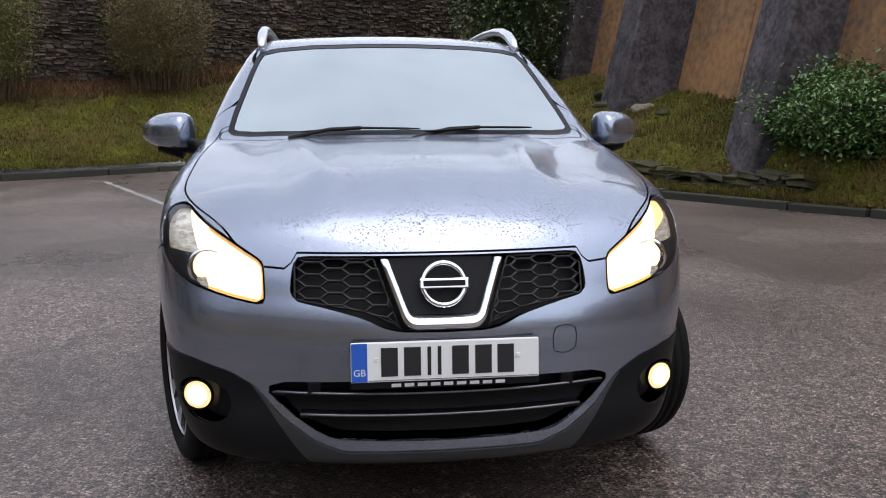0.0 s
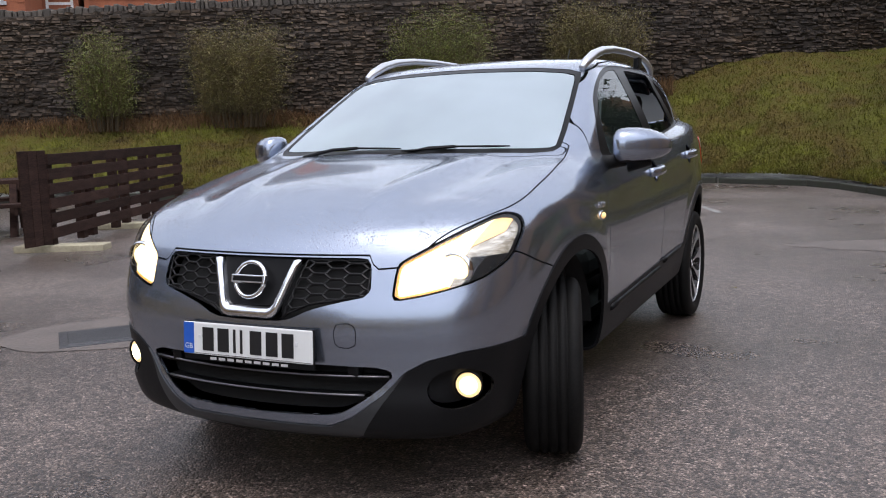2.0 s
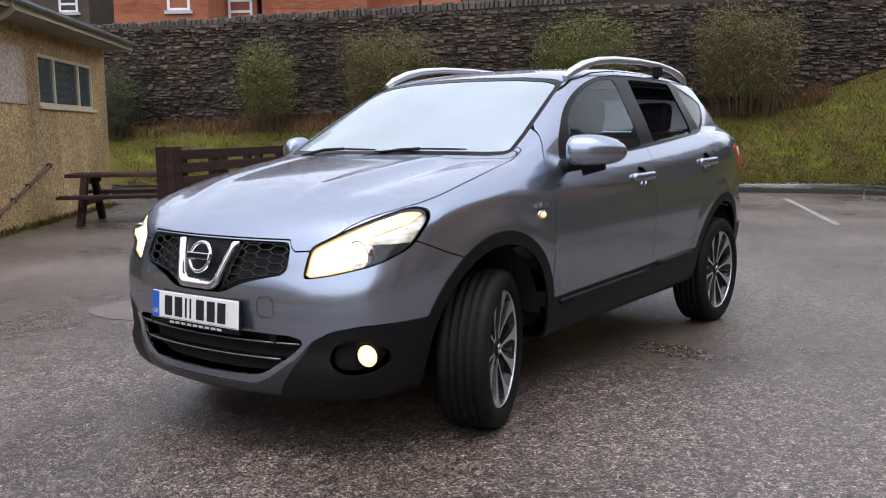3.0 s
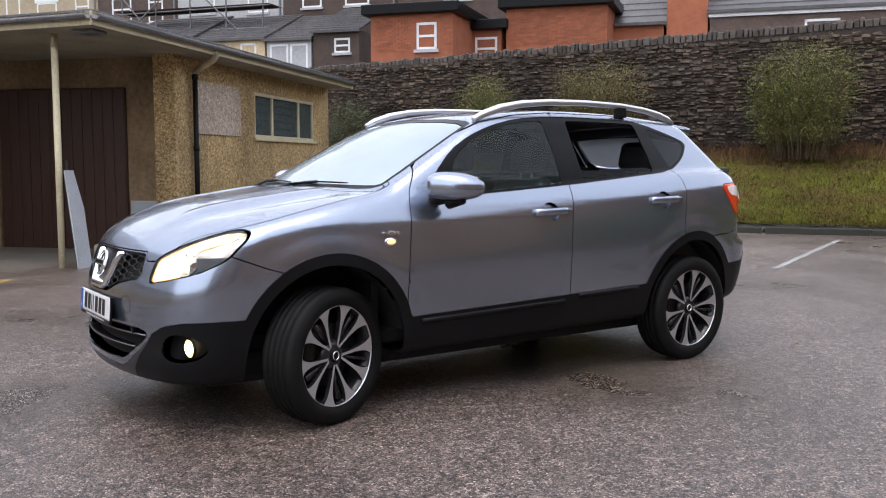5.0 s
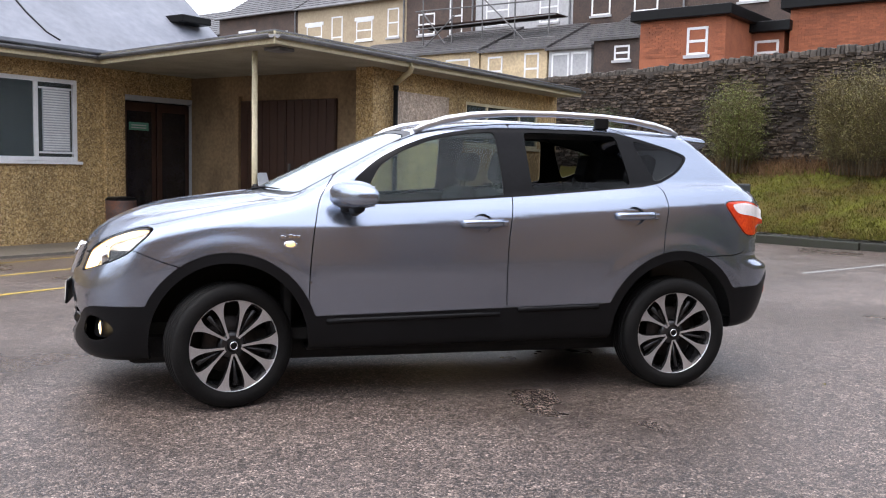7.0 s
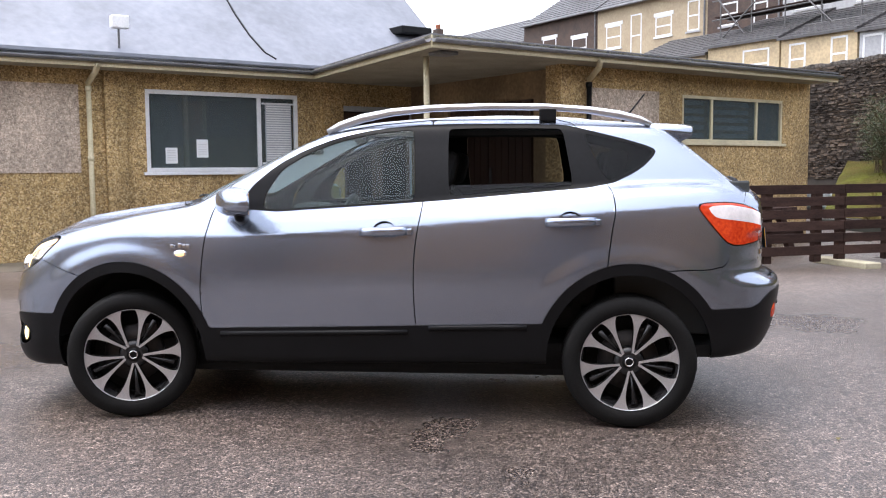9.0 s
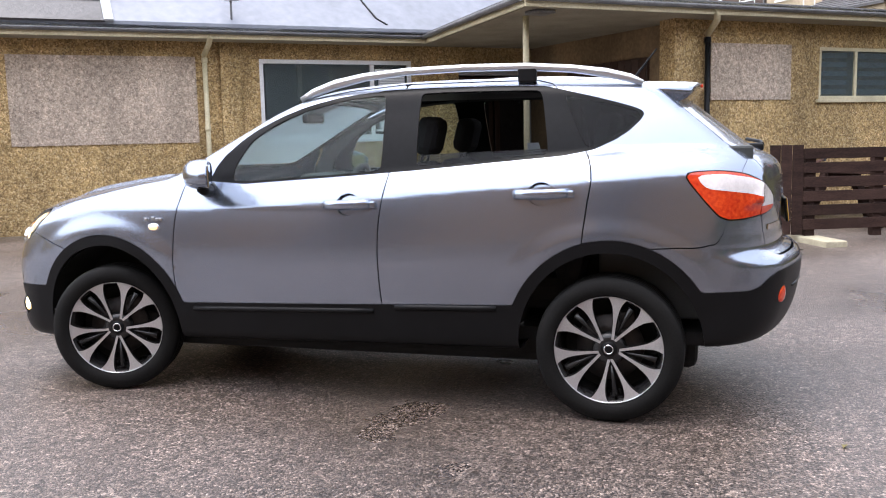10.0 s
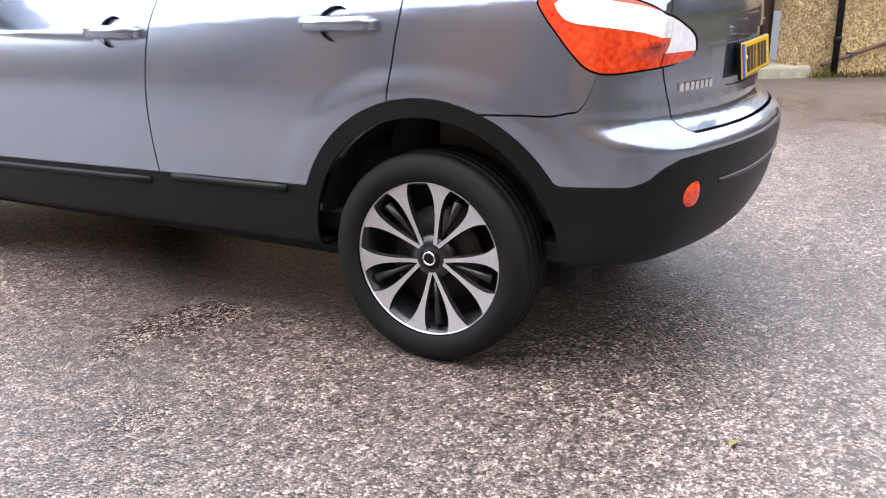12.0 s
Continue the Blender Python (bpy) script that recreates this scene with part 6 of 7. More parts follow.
# ---- tail: spoiler, wiper, badges, reflectors, chrome ----
bm = bmesh.new()
xs = np.linspace(-0.53, 0.53, 23)
rows = []
for dy, dz in ((-0.17, 0.008), (-0.08, 0.010), (0.0, 0.007), (0.09, 0.002), (0.162, -0.005), (0.174, -0.013), (0.172, -0.036), (0.150, -0.052), (0.06, -0.092), (-0.02, -0.105)):
    row = []
    for x in xs:
        b = 0.10 * (abs(x) / 0.53) ** 2.5
        zr = float(roof_top(1.52)) - 0.07 * x * x - 0.020 * (abs(x) / 0.53) ** 6
        row.append(bm.verts.new((x, 1.525 + dy * (1 - 0.10 * (abs(x) / 0.53) ** 4) - 0.25 * b, zr + dz + 0.004)))
    rows.append(row)
for r in range(len(rows)):
    for i in range(len(xs) - 1):
        a, b = rows[r], rows[(r + 1) % len(rows)]
        bm.faces.new((a[i], a[i + 1], b[i + 1], b[i]))
bm.faces.new([r[0] for r in rows])
bm.faces.new([r[-1] for r in rows][::-1])
bmesh.ops.recalc_face_normals(bm, faces=bm.faces)
spoiler = part("roof_spoiler", bm, PAINT, car, smooth=True)
zs_ = float(roof_top(1.52))
part("high_brake_light", box((-0.17, 1.672, zs_ - 0.030), (0.17, 1.706, zs_ - 0.012), bevel=0.005), RED_LENS, spoiler, "slim red high-level brake light")
wy = tail_y(0.0, 1.225)
wiper = part("rear_wiper", box((-0.05, wy - 0.05, 1.205), (0.05, wy + 0.035, 1.245), bevel=0.012), BLACK_PLASTIC, car)
part("wiper_arm", tube([(0.0, wy + 0.03, 1.24), (-0.10, wy + 0.025, 1.25), (-0.34, wy - 0.035, 1.262)], 0.009, 8), BLACK_PLASTIC, wiper)
handle = front_plate([(-0.32, 1.035), (0.32, 1.035), (0.31, 1.008), (-0.31, 1.008)], 0.008, 0.03, PAINT, "tailgate_grip", car, tail_y, 1, bevel=0.005)
rear_badge = empty("tailgate_badge", "", "")
rear_badge.parent = car
for k in range(7):
    x = 0.60 - k * 0.026
    front_plate([(x, 0.866), (x - 0.019, 0.866), (x - 0.019, 0.889), (x, 0.889)], 0.006, 0.008, CHROME, "chrome_bar", rear_badge, tail_y, 1)
for sx in (1, -1):
    q = skin_at((0.63 * sx, 2.03, 0.585), 1)
    bm = bmesh.new()
    bmesh.ops.create_uvsphere(bm, u_segments=20, v_segments=10, radius=1.0)
    bmesh.ops.transform(bm, matrix=Matrix.Translation(q) @ Matrix.Rotation(radians(-32 * sx), 4, "Z") @ Matrix.Diagonal((0.036, 0.012, 0.045, 1)), verts=bm.verts)
    part("rear_reflector", bm, RED_LENS, car, smooth=True)
pts = [(x, tail_y(abs(x), 0.60) + 0.004, 0.60) for x in np.linspace(-0.5, 0.5, 11)]
part("bumper_strip", tube(pts, 0.007, 6), GREY_PLASTIC, car, smooth=True)
part("exhaust", tube([(-0.45, 1.5, 0.29), (-0.45, 1.93, 0.29)], 0.028, 12), DARK_ALLOY, car)

# ---- roof rails, aerial, wipers, mirrors, handles ----
for sx in (1, -1):
    path = [(0.590, -0.27, 1.515), (0.592, -0.20, 1.548), (0.594, -0.08, 1.586), (0.595, 0.08, 1.616), (0.595, 0.3, 1.634), (0.593, 0.6, 1.640), (0.588, 0.9, 1.634), (0.580, 1.12, 1.616), (0.570, 1.27, 1.592), (0.560, 1.38, 1.565), (0.552, 1.44, 1.540)]
    rail = bmesh.new()
    rings = add_tube(rail, [(sx * x, y, z) for x, y, z in path], [0.016, 0.022, 0.024, 0.021, 0.019, 0.018, 0.018, 0.019, 0.022, 0.02, 0.014], 12)
    rail_ob = part("roof_rail", rail, SATIN_RAIL, car, "satin aluminium roof rail", smooth=True)
    bm = bmesh.new()
    add_box(bm, (sx * 0.588 - 0.016, 0.86, 1.56), (sx * 0.588 + 0.016, 0.95, 1.628), bevel=0.008)
    part("rail_foot", bm, BLACK_PLASTIC, rail_ob)
    # mirror
    bm = bmesh.new()
    bmesh.ops.create_uvsphere(bm, u_segments=32, v_segments=20, radius=1.0)
    for v in bm.verts:
        x, y, z = v.co
        lo_, hi_ = 0.3, 2.0
        for _ in range(22):
            k = (lo_ + hi_) / 2
            if (k * abs(x)) ** (6.0 if x < 0 else 2.5) + (k * abs(y)) ** 2.6 + (k * abs(z)) ** 3.0 < 1:
                lo_ = k
            else:
                hi_ = k
        x, y, z = x * k, y * k, z * k
        back = min(y, 0.35)
        drop = max(x + 0.35, 0) ** 1.8
        high = 0.082 * (1 - 0.24 * drop) if z > 0 else 0.066 * (1 - 0.16 * drop)
        v.co = Vector((x * 0.115 * (1 - 0.16 * max(-y, 0)), back * 0.105 + 0.060 * max(x, -0.7), z * high))
    M = Matrix.Translation((sx * 0.962, -0.655, 1.146)) @ Matrix.Diagonal((sx, 1, 1, 1))
    bmesh.ops.transform(bm, matrix=M, verts=bm.verts)
    if sx < 0:
        bmesh.ops.reverse_faces(bm, faces=bm.faces)
    for f in bm.faces:
        f.material_index = 1 if f.calc_center_median().z < 1.143 - 0.054 else 0
    mirror = part("wing_mirror", bm, [PAINT, BLACK_PLASTIC], car, smooth=True)
    g = box((-0.098, 0.034, -0.052), (0.100, 0.041, 0.056), M @ Matrix.Rotation(radians(27), 4, "Z"), 0.002)
    part("mirror_glass", g, CHROME, mirror)
    part("mirror_arm", tube([(sx * 0.775, -0.70, 1.075), (sx * 0.84, -0.69, 1.082), (sx * 0.90, -0.67, 1.09)], [0.04, 0.03, 0.026], 10), BLACK_PLASTIC, mirror, smooth=True)
    part("mirror_base", tube([(sx * 0.90, -0.66, 1.070), (sx * 1.0, -0.64, 1.083)], [0.035, 0.02], 10), BLACK_PLASTIC, mirror, smooth=True)
    # handles
    for y0, y1, z0, d in ((-0.045, 0.195, 0.997, "front"), (0.895, 1.14, 1.045, "rear")):
        q0, q1 = skin_at((0.86, y0, z0), 0), skin_at((0.86, y1, z0), 0)
        n_ = 10
        pts = []
        for k in range(n_ + 1):
            t = k / n_
            q = skin_at((0.86, y0 + (y1 - y0) * t, z0 + 0.004 * t), 0)
            out = 0.026 * min(1.0, 4 * t, 6 * (1 - t)) + 0.004
            pts.append((sx * (q[0] + out), q[1], q[2]))
        bm = bmesh.new()
        rings = add_tube(bm, pts, 0.0145, 12)
        for v in bm.verts:
            v.co.z = z0 + (v.co.z - z0) * 1.5
        bar_ob = part("door_handle", bm, PAINT, car, smooth=True)
        part("handle_end", box((min(sx * (q1[0] - 0.005), sx * (q1[0] + 0.022)), y1 - 0.002, z0 - 0.014), (max(sx * (q1[0] - 0.005), sx * (q1[0] + 0.022)), y1 + 0.026, z0 + 0.018), bevel=0.006), PAINT, bar_ob)
    # side rubbing strip on the cladding
    for y0, y1, zz in ((-0.80, 0.19, 0.462), (0.30, 0.80, 0.482)):
        pts = [(sx * (skin_at((0.87, y, zz + 0.02 * (y + 0.8)), 0)[0] + 0.003), y, zz + 0.02 * (y + 0.8)) for y in np.linspace(y0, y1, 8)]
        part("rubbing_strip", tube(pts, 0.014, 8), BLACK_PLASTIC, car, smooth=True)
part("aerial", tube([(0, 1.33, 1.565), (0.0, 1.36, 1.60), (0.0, 1.47, 1.74)], [0.012, 0.006, 0.004], 8), BLACK_PLASTIC, car)
for x0, x1 in ((-0.40, 0.045), (0.06, 0.50)):
    pts = []
    for x in np.linspace(x0, x1, 9):
        t = (x - x0) / (x1 - x0)
        zz = 1.152 + 0.022 * (1 - abs(2 * t - 1)) * 0.4 + 0.01 * t
        y = skin_at((x, -1.08, zz), 1)[1]
        pts.append((x, y - 0.010, zz + 0.006))
    blade = part("wiper", tube(pts, [0.003] + [0.005] * 7 + [0.003], 6), BLACK_PLASTIC, car)
    part("wiper_arm", tube([pts[4], (pts[4][0] - 0.12, pts[4][1] - 0.01, pts[4][2] - 0.005), (x0 - 0.05, pts[0][1] - 0.035, 1.135)], 0.008, 6), BLACK_PLASTIC, blade)


# ---- wheels ----
def wheel():
    w = empty("wheel", "", "")
    prof = [(-0.095, 0.249), (-0.107, 0.268), (-0.108, 0.292), (-0.100, 0.317), (-0.088, 0.331)]
    for g in (-0.052, -0.018, 0.018, 0.052):
        prof += [(g - 0.006, 0.3365), (g - 0.004, 0.328), (g + 0.004, 0.328), (g + 0.006, 0.3365)]
    prof += [(0.088, 0.331), (0.100, 0.317), (0.108, 0.292), (0.107, 0.268), (0.095, 0.249)]
    part("tyre", lathe(prof, 72), RUBBER, w, "wet black tyre", smooth=True)
    part("rim_barrel", lathe([(0.088, 0.236), (0.080, 0.226), (0.04, 0.212), (-0.05, 0.20), (-0.09, 0.232)], 64), DARK_ALLOY, w, smooth=True)
    part("rim_lip", lathe([(0.084, 0.230), (0.091, 0.2312), (0.0915, 0.2330), (0.088, 0.2345)], 72), ALLOY, w, smooth=True)
    spoke_out = [(0.040, 0.0060), (0.08, 0.0060), (0.115, 0.0070), (0.145, 0.0092), (0.170, 0.0130), (0.190, 0.0180), (0.207, 0.0250), (0.220, 0.0335), (0.2305, 0.043)]
    dish = lambda r: 0.066 + 0.020 * (r / 0.23) ** 2
    for k in range(10):
        a0 = math.tau * k / 10 + math.tau / 20
        rot = Matrix.Rotation(a0, 4, "X")
        bm = bmesh.new()
        bend = lambda r: (0.011 if k % 2 else -0.011) * max(0.0, 1 - r / 0.21)
        lft = [bm.verts.new((dish(r), bend(r) - t, r)) for r, t in spoke_out]
        rgt = [bm.verts.new((dish(r), bend(r) + t, r)) for r, t in spoke_out]
        lb = [bm.verts.new((dish(r) - 0.018, bend(r) - t - 0.004, r)) for r, t in spoke_out]
        rb = [bm.verts.new((dish(r) - 0.018, bend(r) + t + 0.004, r)) for r, t in spoke_out]
        for i in range(len(spoke_out) - 1):
            bm.faces.new((lft[i], lft[i + 1], rgt[i + 1], rgt[i]))
            bm.faces.new((lb[i], lb[i + 1], lft[i + 1], lft[i])).material_index = 1
            bm.faces.new((rgt[i], rgt[i + 1], rb[i + 1], rb[i])).material_index = 1
        bmesh.ops.transform(bm, matrix=rot, verts=bm.verts)
        part("spoke", bm, [ALLOY, DARK_ALLOY], w)
        if k % 2 == 0:
            r2 = Matrix.Rotation(a0 + math.tau / 20, 4, "X")
            bm = bmesh.new()
            add_tube(bm, [(0.052, 0, 0.06), (0.058, 0, 0.14), (0.066, 0, 0.205)], [0.007, 0.008, 0.016], 8)
            bmesh.ops.transform(bm, matrix=r2, verts=bm.verts)
            part("dark_spoke", bm, DARK_ALLOY, w, smooth=True)
            bm = lathe([(0.06, 0.0), (0.062, 0.008), (0.05, 0.0085)], 10)
            bmesh.ops.transform(bm, matrix=r2 @ Matrix.Translation((0.0, 0, 0.054)), verts=bm.verts)
            part("wheel_nut", bm, DARK_ALLOY, w)
    part("hub", lathe([(0.03, 0.075), (0.062, 0.066), (0.068, 0.040), (0.068, 0.034)], 32), DARK_ALLOY, w, smooth=True)
    part("hub_cap", lathe([(0.066, 0.034), (0.074, 0.030), (0.076, 0.0005)], 32), GLOSS_BLACK, w, smooth=True)
    part("cap_ring", lathe([(0.0755, 0.022), (0.079, 0.0205), (0.079, 0.0175), (0.0755, 0.016)], 32), CHROME, w, smooth=True)
    part("brake_disc", lathe([(0.012, 0.06), (0.014, 0.145), (0.0, 0.147), (-0.01, 0.06)], 48), BRAKE, w, smooth=True)
    part("brake_caliper", box((-0.03, 0.06, 0.07), (0.035, 0.13, 0.15), bevel=0.012), BRAKE, w)
    part("wheel_back", lathe([(-0.06, 0.0005), (-0.06, 0.205)], 48), DARK, w)
    for ob in list(w.children):
        if ob.name.split(".")[0] != "tyre":
            ob.data.transform(Matrix.Diagonal((1, 1.055, 1.055, 1)))
    return w


STEER = 18
first = wheel()
first.parent = car
first.matrix_basis = pose(0.768, HUB_Y, HUB_Z, 8, 0, 0)
for x, y, m in ((-0.768, HUB_Y, Matrix.Rotation(radians(180), 4, "Z")), (0.768, -HUB_Y, Matrix.Rotation(radians(STEER), 4, "Z") @ Matrix.Rotation(radians(4), 4, "X")), (-0.768, -HUB_Y, Matrix.Rotation(radians(180 + STEER), 4, "Z"))):
    copy_thing(first, Matrix.Translation((x, y, HUB_Z)) @ m)
for sx in (1, -1):
    for hub in (-HUB_Y, HUB_Y):
        bm = bmesh.new()
        rows = []
        for x in (0.50, 0.80):
            rows.append([bm.verts.new((sx * x, hub + 0.44 * math.cos(a), HUB_Z + 0.45 * math.sin(a))) for a in [radians(10 + 160 * k / 24) for k in range(25)]])
        for i in range(24):
            bm.faces.new((rows[0][i], rows[0][i + 1], rows[1][i + 1], rows[1][i]))
        bm.faces.new(rows[0])
        part("wheel_arch_liner", bm, DARK, car)

# ---- cabin ----
part("cabin_floor", box((-0.70, -1.3, 0.34), (0.70, 1.8, 0.40)), DARK, car)
part("engine_bulkhead", box((-0.72, -1.02, 0.36), (0.72, -0.98, 1.06)), DARK, car)
bm = bmesh.new()
add_box(bm, (-0.68, -0.98, 0.70), (0.68, -0.58, 1.045), bevel=0.05)
add_box(bm, (-0.58, -0.70, 0.98), (-0.20, -0.50, 1.10), bevel=0.04)
part("dashboard", bm, DASH, car, smooth=False)
wheel_m = Matrix.Translation((-0.38, -0.40, 0.98)) @ Matrix.Rotation(radians(65), 4, "X")
bm = bmesh.new()
add_tube(bm, [wheel_m @ Vector((0.18 * math.cos(a), 0.18 * math.sin(a), 0)) for a in [k * math.tau / 32 for k in range(33)]], 0.015, 8)
steering = part("steering_wheel", bm, DASH, car, smooth=True)
part("steering_boss", box((-0.10, -0.05, -0.05), (0.10, 0.06, 0.01), wheel_m, 0.02), DASH, steering)


def seat(name, x, y, w, headrests):
    s_ = empty(name, "", "")
    s_.parent = car
    part("cushion", box((x - w / 2, y - 0.50, 0.46), (x + w / 2, y + 0.02, 0.64), bevel=0.06), SEAT_CLOTH, s_)
    lean = Matrix.Translation((x, y, 0.58)) @ Matrix.Rotation(radians(-14), 4, "X")
    part("backrest", box((-w / 2, -0.07, 0.0), (w / 2, 0.07, 0.62), lean, 0.06), SEAT_CLOTH, s_)
    for hx in headrests:
        part("headrest", box((hx - 0.13, -0.05, 0.66), (hx + 0.13, 0.06, 0.86), lean, 0.045), SEAT_CLOTH, s_)
        for dx in (-0.05, 0.05):
            part("headrest_post", tube([lean @ Vector((hx + dx, 0, 0.58)), lean @ Vector((hx + dx, 0, 0.70))], 0.008, 6), STEEL, s_)


seat("driver_seat", -0.37, 0.16, 0.50, (0,))
seat("passenger_seat", 0.37, 0.16, 0.50, (0,))
seat("rear_bench", 0.0, 1.08, 1.24, (-0.40, 0.40))
part("parcel_shelf", box((-0.62, 1.25, 1.08), (0.62, 1.86, 1.11)), SEAT_CLOTH, car)
part("interior_mirror", box((-0.12, -0.50, 1.40), (0.12, -0.46, 1.46), bevel=0.015), GLOSS_BLACK, car)
# hidden dark block, added to keep light from the ground below the car
part("underbody_light_block", box((-0.60, -1.85, 0.20), (0.60, 1.70, 0.36), bevel=0.04), DARK, car)
for sx in (1, -1):
    part("luggage_trim", box((sx * 0.635 - 0.015, 1.25, 0.45), (sx * 0.635 + 0.015, 1.93, 1.245), bevel=0.01), DASH, car)
part("roof_lining", box((-0.54, -0.18, 1.53), (0.54, 1.40, 1.535)), DASH, car)


# ---- things in the yard ----
def slatted_screen():
    """Screen of horizontal boards on posts that stand on pale concrete feet."""
    a, b = Vector((-6.45, 2.75, 0)), Vector((-8.45, 7.25, 0))
    d = (b - a).normalized()
    length = (b - a).length
    m = Matrix.Translation((a.x, a.y, -0.04)) @ Matrix.Rotation(math.atan2(d.y, d.x), 4, "Z")
    f = empty("slatted_screen", "dark brown slatted timber screen standing on pale concrete feet", "fence", at=m)
    r = random.Random(3)
    for k in range(6):
        z0 = 0.16 + k * 0.165
        for x0, x1 in ((0.0, 2.45), (2.46, length)):
            part("slat", box((x0, -0.045, z0), (x1, -0.020, z0 + 0.122), Matrix.Rotation(r.gauss(0, 0.002), 4, "Y"), 0.004), BROWN_WOOD, f)
    for x in (0.10, 0.95, 1.25, 2.05, 2.45, 3.25, 3.7, length - 0.06):
        part("post", box((x - 0.06, -0.019, 0.06), (x + 0.06, 0.075, 1.10), bevel=0.005), BROWN_WOOD, f)
    for x in (0.10, 2.45, length - 0.06):
        part("foot", box((x - 0.13, -0.60, 0.0), (x + 0.13, 0.42, 0.085), bevel=0.012), PALE_BLOCK, f, "pale concrete foot")
    for k in range(3):
        part("end_board", box((-0.02 + k * 0.125, -0.03, 0.10), (0.10 + k * 0.125, 0.0, 1.15), Matrix.Translation((-0.02, -0.02, 0)) @ Matrix.Rotation(radians(158), 4, "Z"), 0.004), BROWN_WOOD, f)
    return f


slatted_screen()


def picnic_table(m):
    t = empty("picnic_table", "dark-stained timber picnic table with fixed benches, wet", "table", at=m)
    for k in range(5):
        part("top_board", box((-0.85, -0.36 + k * 0.146, 0.70), (0.85, -0.36 + k * 0.146 + 0.138, 0.755), bevel=0.006), BROWN_WOOD, t)
    for sy in (-1, 1):
        for k in range(2):
            y = sy * (0.60 + 0.14 * k)
            part("bench_board", box((-0.85, min(y, y + sy * 0.13), 0.41), (0.85, max(y, y + sy * 0.13), 0.46), bevel=0.006), BROWN_WOOD, t)
    for x in (-0.58, 0.58):
        for sy in (-1, 1):
            m2 = Matrix.Translation((x, sy * 0.28, 0.70)) @ Matrix.Rotation(sy * radians(30), 4, "X")
            part("leg", box((-0.045, -0.07, -0.83), (0.045, 0.07, 0.01), m2, 0.005), BROWN_WOOD, t)
        part("cross_bearer", box((x + 0.046, -0.86, 0.31), (x + 0.09, 0.86, 0.41), bevel=0.005), BROWN_WOOD, t)
        part("top_bearer", box((x + 0.046, -0.36, 0.61), (x + 0.09, 0.36, 0.70), bevel=0.005), BROWN_WOOD, t)
    return t


picnic_table(Matrix.Translation((-9.25, 3.95, -0.06)) @ Matrix.Rotation(radians(44), 4, "Z"))

bin_ = empty("oil_drum_bin", "rusty dented metal bin beside the entrance", "bin", at=BM @ Matrix.Translation((-1.05, -4.55, -0.055)))
bm = bmesh.new()
prof = [(0.0, 0.24), (0.02, 0.25), (0.22, 0.245), (0.24, 0.255), (0.26, 0.245), (0.48, 0.245), (0.50, 0.255), (0.52, 0.245), (0.68, 0.25), (0.70, 0.255), (0.70, 0.235), (0.3, 0.23)]
rings = [[bm.verts.new((r * math.cos(k * math.tau / 28), r * math.sin(k * math.tau / 28), z)) for k in range(28)] for z, r in prof]
for a, b in zip(rings, rings[1:]):
    for k in range(28):
        bm.faces.new((a[k], a[(k + 1) % 28], b[(k + 1) % 28], b[k]))
bm.faces.new(rings[0][::-1])
bm.faces.new(rings[-1])
part("drum", bm, RUST, bin_, smooth=True)
part("bin_liner", box((-0.2, -0.2, 0.66), (0.2, 0.2, 0.76), bevel=0.06), GLOSS_BLACK, bin_)
sheet_ = tagged(part("leaning_board", prism([(0, 0), (-0.28, 0), (-0.28, 0.76), (-0.17, 1.24), (0, 1.24)], 0.018), GREY_BOARD), "pale grey board leaning by the canopy pole", "board")
sheet_.matrix_basis = BM @ Matrix.Translation((-0.46, -0.62, -0.05)) @ Matrix.Rotation(radians(7), 4, "X")

# manhole cover in a pale concrete patch, and another patch
def ground_disc(name, x, y, rx, ry, mat, label, cat, lift, seed, turn=0.0, wob=0.12):
    r = random.Random(seed)
    ph = [r.uniform(0, 6.3) for _ in range(4)]
    verts, n = [], 40
    for k in range(n):
        a = k * math.tau / n
        w = 1 + wob * (0.5 * math.sin(2 * a + ph[0]) + 0.3 * math.sin(3 * a + ph[1]) + 0.25 * math.sin(7 * a + ph[2]))
        px, py = rx * w * math.cos(a), ry * w * math.sin(a)
        qx, qy = x + px * math.cos(turn) - py * math.sin(turn), y + px * math.sin(turn) + py * math.cos(turn)
        verts.append((qx, qy, ground_z(qx, qy) + lift))
    return tagged(raw(name, verts, [list(range(n))], mat), label, cat, kind="structure")


ground_disc("concrete_patch", -2.55, -0.30, 0.62, 0.50, PATCH, "pale worn concrete patch in the asphalt", "patch", 0.004, 1, 0.7)
ground_disc("concrete_patch", 1.9, 4.9, 0.7, 0.35, PATCH, "pale worn patch in the asphalt", "patch", 0.004, 5, 0.3, 0.4)
cover = empty("manhole_cover", "wet cast iron inspection cover in pale concrete", "manhole", at=Matrix.Translation((-2.47, -0.36, ground_z(-2.47, -0.36) + 0.006)) @ Matrix.Rotation(radians(48), 4, "Z"))
part("cover_plate", box((-0.26, -0.19, -0.02), (0.26, 0.19, 0.008), bevel=0.006), IRON, cover)
part("cover_frame", box((-0.31, -0.24, -0.03), (0.31, 0.24, 0.003), bevel=0.004), IRON, cover)
leaf_ = raw("fallen_leaf", [(0, 0, 0.004), (0.02, 0.012, 0.012), (0.045, 0.004, 0.018), (0.06, -0.012, 0.008), (0.03, -0.016, 0.014)], [(0, 1, 2, 3, 4)], LEAF_OLIVE)
tagged(leaf_, "small fallen yellow-green leaf on wet asphalt", "leaf").location = (0.95, 2.30, 0)


